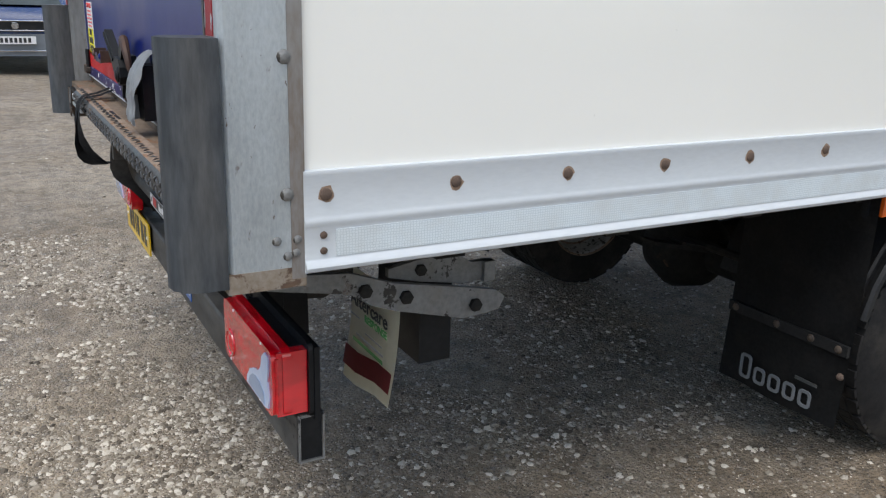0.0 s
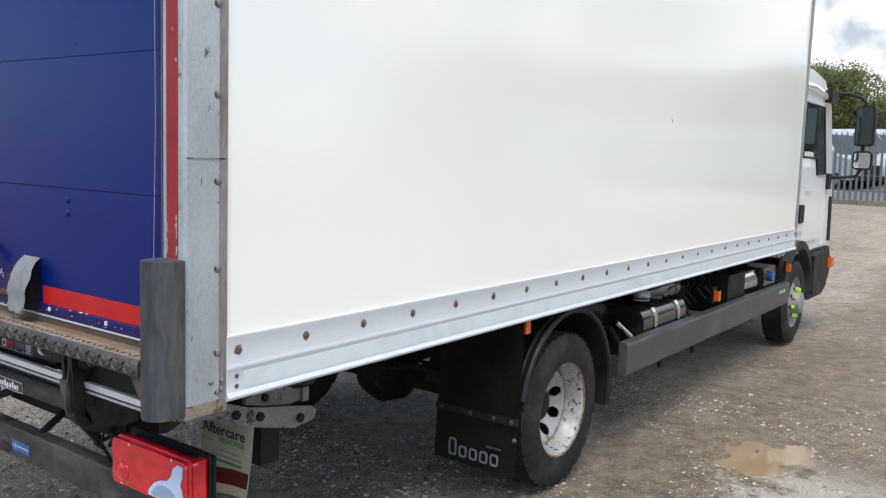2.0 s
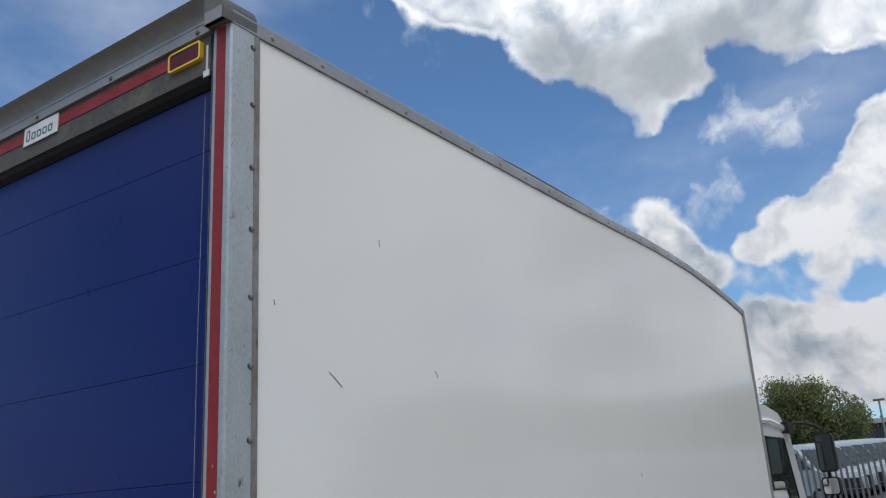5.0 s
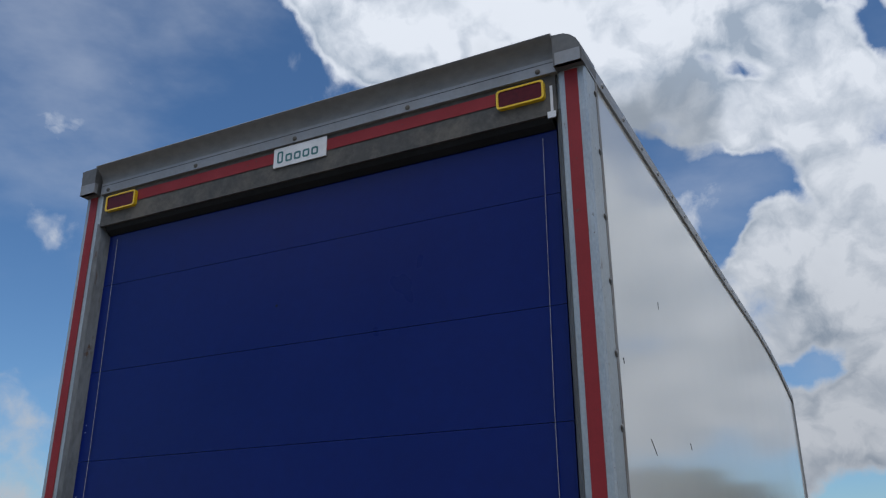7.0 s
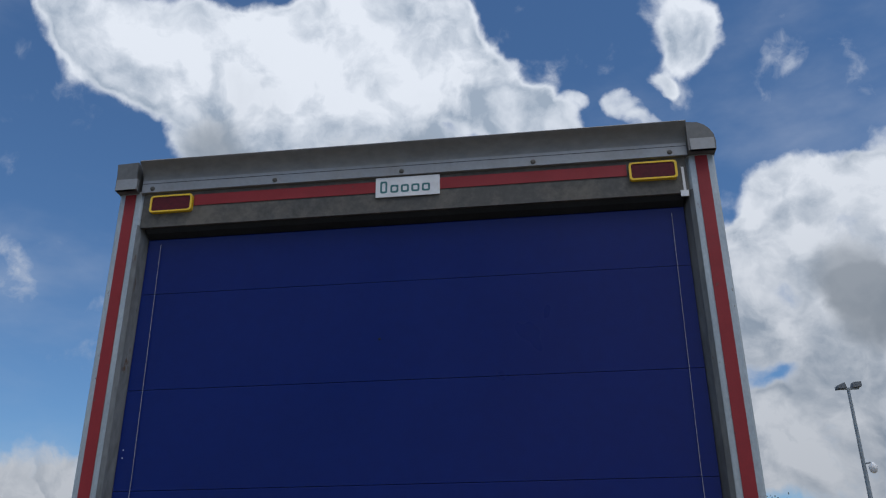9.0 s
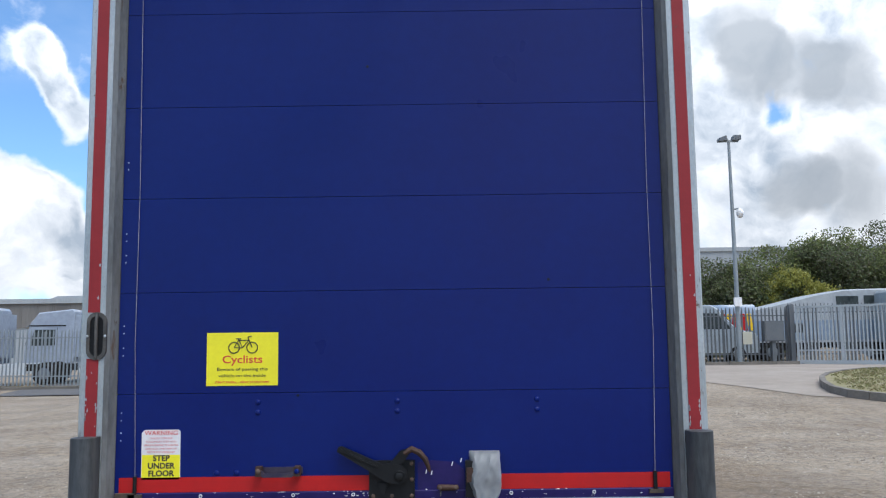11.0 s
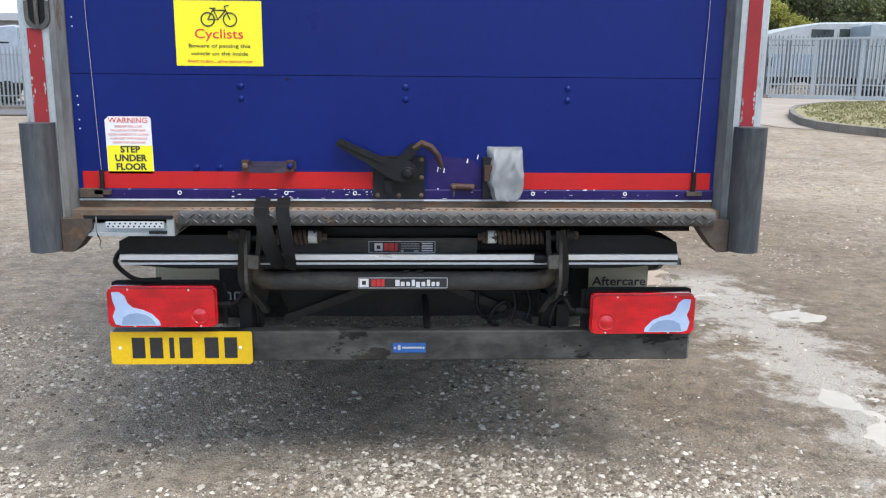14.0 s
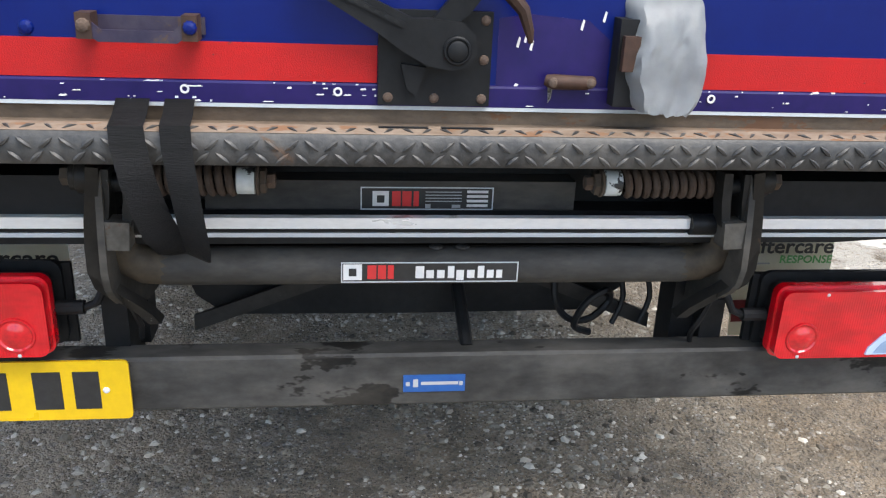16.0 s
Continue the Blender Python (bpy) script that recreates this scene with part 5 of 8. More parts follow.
# Lift arms: bent plates either side of the platform, with pivots and springs.
for s in (1, -1):
    cx = 0.590 if s > 0 else -0.562
    def AX(u):
        return cx + s * u
    outer = [(-0.016, 1.008), (0.004, 1.010), (0.010, 0.96), (0.016, 0.92), (0.020, 0.87), (0.020, 0.825), (0.013, 0.792), (0.000, 0.762), (-0.018, 0.734), (-0.034, 0.704), (-0.044, 0.668), (-0.066, 0.668), (-0.057, 0.706), (-0.042, 0.738), (-0.025, 0.766), (-0.012, 0.796), (-0.005, 0.835), (-0.003, 0.88)]
    bm = pushed([(AX(u), z) for u, z in outer], "y", 0.046, 0.082)
    for v in bm.verts:
        v.co.y += max(0.0, 0.80 - v.co.z) * 0.9
    arm = part("lift_arm", bm, LIFT_STEEL, lift, "worn dark steel lift arm curving inwards", smooth=True, bevel=0.003, seg=2)
    part("arm_cheek", pushed([(0.052, 1.0), (0.034, 0.88), (0.030, 0.83), (0.040, 0.795), (0.065, 0.768), (0.10, 0.742), (0.18, 0.702), (0.30, 0.662), (0.42, 0.650), (0.52, 0.69), (0.54, 0.78), (0.40, 0.80), (0.24, 0.80), (0.16, 0.83), (0.125, 0.88), (0.12, 1.0)], "x", AX(-0.012) - 0.006, AX(-0.012) + 0.006), DUSTY, arm, "broad side plate of the arm", smooth=True, bevel=0.003)
    for u0, u1, z1 in ((-0.068, -0.052, 1.006), (-0.030, -0.017, 1.004)):
        part("fork_plate", pushed([(AX(u0), z1), (AX(u1), z1), (AX(u1 + 0.004), 0.95), (AX(u1 + 0.010), 0.905), (AX(u0 + 0.010), 0.905), (AX(u0 + 0.003), 0.95)], "y", 0.052, 0.090), LIFT_STEEL, arm, bevel=0.003)
    part("fork_pin", turned([(-0.02, 0.017), (0.02, 0.017)], (AX(-0.041), 0.080, 0.975), "x", 14), BLACK, arm, smooth=True)
    part("catch_block", pushed([(AX(-0.058), 0.916), (AX(-0.008), 0.918), (AX(-0.004), 0.868), (AX(-0.054), 0.866)], "y", 0.040, 0.082), BLOCK_STEEL, arm, "scraped grey steel catch block", bevel=0.004)
    part("elbow", bar([(AX(-0.020), 0.106, 0.872), (AX(-0.022), 0.116, 0.846), (AX(-0.032), 0.126, 0.820), (AX(-0.056), 0.133, 0.804), (AX(-0.095), 0.136, 0.80)], [0.024, 0.028, 0.033, 0.035, 0.035], 14), ELBOW_STEEL, arm, "rust-stained bent tube end", smooth=True)
    part("elbow_boss", turned([(-0.024, 0.020), (0.024, 0.020)], (AX(-0.078), 0.092, 0.897), "x", 14), BLACK, arm, smooth=True)
    for u, r, w in ((0.020, 0.030, 0.011), (0.034, 0.024, 0.008), (0.046, 0.017, 0.011)):
        part("pivot_washer", turned([(-w, r * 0.86), (-w * 0.8, r), (w * 0.8, r), (w, r * 0.86), (w * 1.05, 0.0005)] if s > 0 else [(-w * 1.05, 0.0005), (-w, r * 0.86), (-w * 0.8, r), (w * 0.8, r), (w, r * 0.86)], (AX(u), 0.092, 0.982), "x", 20 if r > 0.02 else 6), LIFT_STEEL if r > 0.02 else RUSTED, arm, smooth=r > 0.02)
    part("hanger", pushed([(0.30, 1.02), (0.36, 1.02), (0.37, 0.56), (0.30, 0.56)], "x", cx - 0.012, cx + 0.012), BLACK, lift, bevel=0.003)
    x_a, x_b = (0.352, 0.540) if s > 0 else (-0.520, -0.336)
    turns, spring_pts = 11, []
    for k in range(turns * 14 + 1):
        a = 2 * math.pi * k / 14
        spring_pts.append((x_a + (x_b - x_a) * k / (turns * 14), 0.105 + 0.0215 * math.cos(a), 0.972 + 0.0215 * math.sin(a)))
    spring = part("torsion_spring", bar(spring_pts, 0.0072, 8), SPRING_RUST, lift, "rusty coil spring", smooth=True)
    part("spring_rod", bar([(x_a - 0.06, 0.105, 0.972), (x_b + 0.06, 0.105, 0.972)], 0.011, 10), BLACK, spring)
    e = 0.333 if s > 0 else -0.318
    part("spring_collar", turned([(-0.017, 0.020), (-0.015, 0.024), (0.015, 0.024), (0.017, 0.020)], (e, 0.105, 0.972), "x", 18), COLLAR, spring, "chipped white-painted collar", smooth=True)
    for off, r, w in ((0.020, 0.026, 0.003), (0.029, 0.023, 0.006), (0.042, 0.014, 0.008)):
        part("spring_nut", turned([(-w, r * 0.9), (-w * 0.7, r), (w * 0.7, r), (w, r * 0.9)], (e - s * off, 0.105, 0.972), "x", 18 if r > 0.024 else 6), RUSTED if r > 0.02 else RUST_BOLT, spring)
tube = part("cross_tube", bar([(-0.475, 0.136, 0.80), (-0.2, 0.136, 0.80), (0.2, 0.136, 0.80), (0.505, 0.136, 0.80)], 0.0352, 18), DUSTY, lift, "dusty grey steel cross tube", smooth=True)
for x in (-0.03, 0.02):
    part("weld_spot", headed(x + 0.05, 0.13, 0.838, 0.014, "z", 1, flat=0.3), DUSTY, tube)
part("rear_bracket", boxed((0.27, 0.49, 0.24, 0.34, 0.845, 0.875), (0.45, 0.49, 0.22, 0.3, 0.8, 0.86)), BLACK, lift, bevel=0.004)
# Cross braces and lower arms in the gloom behind.
for x0, z0, x1, z1 in ((-0.46, 0.585, -0.10, 0.72), (0.52, 0.58, 0.18, 0.72)):
    part("brace", pushed([(x0, z0), (x1, z1), (x1, z1 + 0.034), (x0, z0 + 0.034)], "y", 0.300, 0.312), LIFT_STEEL, lift, bevel=0.002)
part("ram", bar([(0.10, 0.20, 0.59), (0.085, 0.5, 0.78)], 0.014, 10), BLACK, lift)
part("lower_plate", pushed([(-0.50, 0.76), (0.50, 0.76), (0.46, 0.66), (0.38, 0.606), (0.0, 0.602), (-0.40, 0.604), (-0.46, 0.65)], "y", 0.34, 0.38), BLACK, lift, bevel=0.004)
part("lift_floor", boxed((-0.55, 0.55, 0.5, 1.3, 0.72, 0.98)), BLACK, lift)


def tag_plate(name, x0, x1, y, z0, z1, parent, label):
    t = part(name, boxed((x0, x1, y - 0.0015, y, z0, z1)), INK_BLACK, parent, label)
    part("border", ringed([(x0, z0), (x1, z0), (x1, z1), (x0, z1)], [(x0 + 0.0022, z0 + 0.0022), (x1 - 0.0022, z0 + 0.0022), (x1 - 0.0022, z1 - 0.0022), (x0 + 0.0022, z1 - 0.0022)], "y", y - 0.0021, y - 0.0014), ALU, t)
    return t


def marks(parent, mat, spans, y):
    for x0, x1, z0, z1 in spans:
        part("mark", boxed((x0, x1, y - 0.0006, y, z0, z1)), mat, parent)


tag = tag_plate("maker_tag", -0.156, 0.172, 0.1012, 0.780, 0.820, lift, "black maker's tag with white and red marks")
marks(tag, STICKER_W, [(-0.152, -0.118, 0.785, 0.816), (-0.020, -0.004, 0.788, 0.812), (0.0, 0.014, 0.788, 0.804), (0.02, 0.034, 0.788, 0.804), (0.040, 0.052, 0.788, 0.812), (0.056, 0.070, 0.784, 0.804), (0.076, 0.090, 0.788, 0.804), (0.096, 0.108, 0.788, 0.812), (0.113, 0.126, 0.788, 0.804), (0.131, 0.142, 0.788, 0.804)], 0.0996)
marks(tag, INK_RED, [(-0.108, -0.092, 0.787, 0.814), (-0.089, -0.074, 0.787, 0.814), (-0.071, -0.060, 0.787, 0.814)], 0.0996)
marks(tag, INK_BLACK, [(-0.142, -0.128, 0.793, 0.808)], 0.0990)
tag2 = tag_plate("data_tag", -0.120, 0.128, 0.164, 0.9000, 0.9440, lift, "black data plate with small print")
marks(tag2, STICKER_W, [(-0.098, -0.068, 0.9070, 0.9360), (0.078, 0.118, 0.9330, 0.9380), (0.078, 0.118, 0.9240, 0.9290), (0.078, 0.118, 0.9150, 0.9200), (0.078, 0.118, 0.9060, 0.9110)], 0.1624)
marks(tag2, INK_RED, [(-0.062, -0.046, 0.9070, 0.9360), (-0.043, -0.026, 0.9070, 0.9360), (-0.022, -0.012, 0.9070, 0.9360)], 0.1624)
marks(tag2, INK_GREY, [(0.0, 0.068, 0.9340 - 0.006 * k, 0.9355 - 0.006 * k) for k in range(4)] + [(0.05, 0.066, 0.9040, 0.9100), (0.0, 0.010, 0.9030, 0.9110)], 0.1624)
marks(tag2, INK_BLACK, [(-0.09, -0.076, 0.9140, 0.9280)], 0.1618)

# ---- bumper, lamps, plate ----
bumper = part("under_run_bar", pushed([(0.162, 0.590), (0.168, 0.596), (0.220, 0.596), (0.226, 0.590), (0.226, 0.484), (0.220, 0.478), (0.168, 0.478), (0.162, 0.484)], "x", -1.085, 1.105), BAR_STEEL, truck, "dusty stained steel under-run bar", bevel=0.002)
part("bar_end", ringed([(0.165, 0.481), (0.223, 0.481), (0.223, 0.593), (0.165, 0.593)], [(0.169, 0.485), (0.219, 0.485), (0.219, 0.589), (0.169, 0.589)], "x", 1.1, 1.112), GALV_WORN, bumper, "open worn end of the bar")
part("bar_hollow", boxed((1.1045, 1.1065, 0.170, 0.218, 0.486, 0.588)), BLACK, bumper)
tag3 = part("approval_tag", boxed((-0.032, 0.094, 0.1595, 0.162, 0.511, 0.549)), BLUE_TAG, truck, "small blue approval tag")
marks(tag3, INK_GREY, [(-0.027, -0.019, 0.525, 0.534), (-0.012, -0.002, 0.522, 0.54), (0.004, 0.08, 0.527, 0.534), (0.082, 0.089, 0.525, 0.534)], 0.1594)
num = part("number_plate", pushed(rounded(-1.086, -0.560, 0.473, 0.600, 0.010, 3), "y", 0.148, 0.1535), YELLOW, truck, "yellow number plate with black bars", bevel=0.001)
for k, (x, w) in enumerate([(-0.991, 0.056), (-0.925, 0.056), (-0.868, 0.026), (-0.815, 0.056), (-0.72, 0.06), (-0.648, 0.056)]):
    part("black_bar", boxed((x - w / 2 + 0.012, x + w / 2 + 0.004, 0.1468, 0.1481, 0.497, 0.578)), INK_BLACK, num)
for x in (-1.052, -0.605):
    part("screw", headed(x, 0.148, 0.537, 0.007), STICKER_W, num)
LENS_POOL = material("blue_grey_lens", (0.30, 0.40, 0.56), (0.20, 0.29, 0.45), rough=0.1, grain=14, broad=6, amount=0.9, coat=0.7)
for s in (1, -1):
    cx = 0.911 if s > 0 else -0.878
    w, z0, z1 = 0.199, 0.590 if s > 0 else 0.622, 0.754 if s > 0 else 0.784
    zc = (z0 + z1) / 2
    lamp = part("rear_lamp", pushed(rounded(cx - w + 0.012, cx + w - 0.012, z0 + 0.012, z1 - 0.016, 0.018), "y", 0.145, 0.20), BLACK, truck, "red rear lamp cluster with a clear corner", bevel=0.004)
    part("lens_red", pushed(rounded(cx - w + 0.007, cx + w - 0.005, z0 + 0.008, z1 - 0.008, 0.020), "y", 0.112, 0.150), LENS_RED, lamp, "glossy red ribbed lens", smooth=True, bevel=0.011, seg=3)
    rim_out, rim_in = rounded(cx - w + 0.002, cx + w - 0.001, z0 + 0.003, z1 - 0.003, 0.022), rounded(cx - w + 0.012, cx + w - 0.010, z0 + 0.013, z1 - 0.013, 0.018)
    part("lens_rim", ringed(rim_out, rim_in, "y", 0.134, 0.153), LENS_RED, lamp, "red lens rim", bevel=0.003)
    part("lamp_flange", pushed(rounded(cx - w - 0.005, cx + w + 0.005, z0 - 0.004, z1 + 0.005, 0.022), "y", 0.189, 0.1995), BLACK, lamp, bevel=0.002)
    def LX(u):
        return cx + s * u
    blob = [(0.178, 0.060), (0.152, 0.062), (0.132, 0.046), (0.122, 0.018), (0.104, 0.002), (0.070, -0.006), (0.036, -0.022), (0.010, -0.050), (0.006, -0.066), (0.150, -0.066), (0.170, -0.060), (0.178, -0.03), (0.166, 0.0), (0.176, 0.03)]
    part("lens_clear", pushed([(LX(u), zc + v) for u, v in blob], "y", 0.1085, 0.118), LENS_CLEAR, lamp, "pale clear lens in the outer corner", smooth=True, bevel=0.003)
    x_in, x_out = sorted((LX(0.168), LX(0.1945)))
    part("lens_wrap", boxed((x_in, x_out, 0.122, 0.188, z0 + 0.010, z1 - 0.010)), LENS_RED, lamp, "red side of the lens", smooth=True, bevel=0.012, seg=3)
    part("lens_edge", bar([(LX(0.196), 0.122, z0 + 0.02), (LX(0.196), 0.122, z1 - 0.02)], 0.004, 6), LENS_GLOW, lamp)
    part("lens_pool", pushed([(LX(u), zc + v) for u, v in [(0.140, -0.034), (0.118, -0.022), (0.090, -0.018), (0.060, -0.024), (0.036, -0.040), (0.022, -0.062), (0.148, -0.062)]], "y", 0.1075, 0.1088), LENS_POOL, lamp)
    part("reflector", turned([(0.0, 0.036), (-0.004, 0.034), (-0.004, 0.031), (-0.001, 0.028), (-0.001, 0.024), (-0.005, 0.018), (-0.007, 0.0005)], (LX(-0.138), 0.1128, zc - 0.028), "y", 24), LENS_GLOW, lamp, smooth=True)
    for u, v in ((-0.10, 0.068), (0.10, -0.070), (0.12, 0.070), (-0.14, -0.07)):
        part("lens_screw", headed(LX(u), 0.112, zc + v, 0.004, seg=6), ALU, lamp)
    part("lamp_board", boxed((min(LX(-0.218), LX(0.207)), max(LX(-0.218), LX(0.207)), 0.20, 0.212, z0 - 0.006, z1 - 0.004)), BLACK, truck, "black lamp mounting board", bevel=0.002)
    part("lamp_bracket", boxed((LX(-0.285) - 0.024, LX(-0.285) + 0.024, 0.215, 0.26, 0.50, z1 - 0.07)), BLACK, truck, bevel=0.004)
    part("lamp_plug", bar([(LX(-0.196), 0.17, zc), (LX(-0.245), 0.17, zc)], 0.014, 10), BLACK, lamp)
    part("lamp_cable", bar([(LX(-0.245), 0.17, zc), (LX(-0.27), 0.165, zc + 0.012), (LX(-0.285), 0.17, zc + 0.045), (LX(-0.31), 0.19, zc + 0.055), (LX(-0.325), 0.22, zc + 0.02)], 0.008, 8), BLACK, truck, "black lamp cable", smooth=True)
    part("loop_cable", bar([(LX(-0.27), 0.2, zc + 0.05), (LX(-0.32), 0.16, zc + 0.045), (LX(-0.335), 0.16, zc + 0.0), (LX(-0.34), 0.19, zc - 0.05), (LX(-0.335), 0.2, zc - 0.08)], 0.006, 6), BLACK, truck, smooth=True)
    # The hanging card flap.
    rows, bm = [], bmesh.new()
    fx, dz = (0.893, 0.0) if s > 0 else (-0.865, -0.024)
    for k in range(9):
        z = 0.80 - 0.285 * k / 8
        rows.append([bm.verts.new((fx + dx, 0.44 - 0.03 * (k / 8) ** 2 + 0.012 * math.sin(dx * 20), z - 0.05 * (0.125 - dx) * (k / 8))) for dx in (-0.125, -0.04, 0.04, 0.125)])
    for a, b in zip(rows, rows[1:]):
        for i in range(3):
            bm.faces.new((a[i], a[i + 1], b[i + 1], b[i]))
    bmesh.ops.solidify(bm, geom=list(bm.faces), thickness=0.003)
    flap = part("card_flap", bm, CARD, truck, "cream plastic flap with green and black print", smooth=True)
    lettering("Aftercare", 0.036, INK_BLACK, flap, (fx, 0.4205, 0.724 + dz), wide=1.12)
    lettering("RESPONSE", 0.019, INK_GREEN, flap, (fx + 0.045, 0.4195, 0.692 + dz), wide=1.05)
    marks(flap, INK_GREY, [(fx - 0.10, fx - 0.045, 0.682, 0.686), (fx - 0.01, fx + 0.09, 0.655, 0.659)], 0.4165)
    marks(flap, INK_GREY, [(fx - 0.06, fx + 0.10, 0.636, 0.642)], 0.4145)
    marks(flap, INK_GREEN, [(fx - 0.08, fx + 0.10, 0.617, 0.627)], 0.4135)
    bm = bmesh.new()
    band = [[bm.verts.new((fx + dx, 0.4335 - 0.03 * kk ** 2 + 0.012 * math.sin(dx * 20), 0.80 - 0.285 * kk - 0.05 * (0.125 - dx) * kk)) for dx in (-0.124, -0.04, 0.04, 0.124)] for kk in (0.70, 0.79, 0.88)]
    for a, b in zip(band, band[1:]):
        for i in range(3):
            bm.faces.new((a[i], a[i + 1], b[i + 1], b[i]))
    bmesh.ops.solidify(bm, geom=list(bm.faces), thickness=0.001)
    part("red_band", bm, CARD_RED, flap, smooth=True)
for x in (0.55, -0.62):
    part("bar_hanger", boxed((x, x + 0.05, 0.25, 0.33, 0.5, 0.72)), BLACK, truck, bevel=0.003)
part("hung_cable", bar(eased([(0.30, 0.3, 0.72), (0.30, 0.285, 0.66), (0.33, 0.28, 0.615), (0.38, 0.285, 0.61), (0.425, 0.30, 0.645), (0.41, 0.28, 0.68), (0.365, 0.27, 0.655), (0.345, 0.275, 0.60), (0.385, 0.29, 0.575)]), 0.008, 7), BLACK, truck, "black cable hanging in a loop", smooth=True)
for x in (0.44, 0.50):
    part("thin_cable", bar(eased([(x, 0.3, 0.72), (x + 0.012, 0.29, 0.66), (x - 0.01, 0.28, 0.6)]), 0.006, 6), BLACK, truck, smooth=True)
part("corner_cable", bar(eased([(-1.0, 0.15, 0.93), (-1.03, 0.13, 0.90), (-1.035, 0.13, 0.86), (-0.98, 0.16, 0.80), (-0.9, 0.2, 0.79)]), 0.009, 8), BLACK, truck, "black cable along the platform's end", smooth=True)
# Tail-lift foot plates seen from the side.
side_arm = part("rear_outrigger", pushed([(0.12, 0.885), (0.20, 0.886), (0.31, 0.876), (0.42, 0.838), (0.58, 0.808), (0.69, 0.785), (0.715, 0.765), (0.70, 0.735), (0.66, 0.73), (0.60, 0.726), (0.42, 0.772), (0.36, 0.795), (0.31, 0.828), (0.12, 0.862)], "x", 1.030, 1.045), GALV_WORN, truck, "dull galvanised outrigger plate", bevel=0.003)
for y, z in ((0.345, 0.832), (0.446, 0.803), (0.63, 0.757)):
    part("nut", turned([(0, 0.016), (0.012, 0.016), (0.014, 0.008)], (1.045, y, z), "x", 6), CHASSIS, side_arm)
side_two = part("hinge_plate", pushed([(0.42, 0.86), (0.50, 0.875), (0.60, 0.875), (0.64, 0.85), (0.70, 0.85), (0.71, 0.81), (0.62, 0.80), (0.50, 0.82), (0.42, 0.84)], "x", 0.99, 1.008), GALV_WORN, truck, "dull galvanised hinge plate", bevel=0.003)
part("hinge_tab", boxed((1.0, 1.02, 0.67, 0.70, 0.80, 0.85)), GALV_WORN, side_two, bevel=0.003)
part("hinge_bolt", turned([(0, 0.014), (0.012, 0.014)], (1.008, 0.50, 0.85), "x", 6), CHASSIS, side_two)
part("floor_hanger", boxed((0.94, 0.99, 0.20, 0.75, 0.87, 0.93)), CHASSIS, truck)
part("battery_box", boxed((0.72, 0.965, 0.525, 0.612, 0.588, 0.87)), BLACK, truck, "black control box under the floor", bevel=0.008)

# ---- chassis and running gear ----
for s in (1, -1):
    part("chassis_rail", boxed((s * 0.40 - 0.035, s * 0.40 + 0.035, 0.35, 8.0, 0.72, 0.925)), CHASSIS, truck, bevel=0.004)
R, ZC = 0.392, 0.415
REAR_Y, FRONT_Y, GUARD_Y = 2.365, 6.98, 2.345


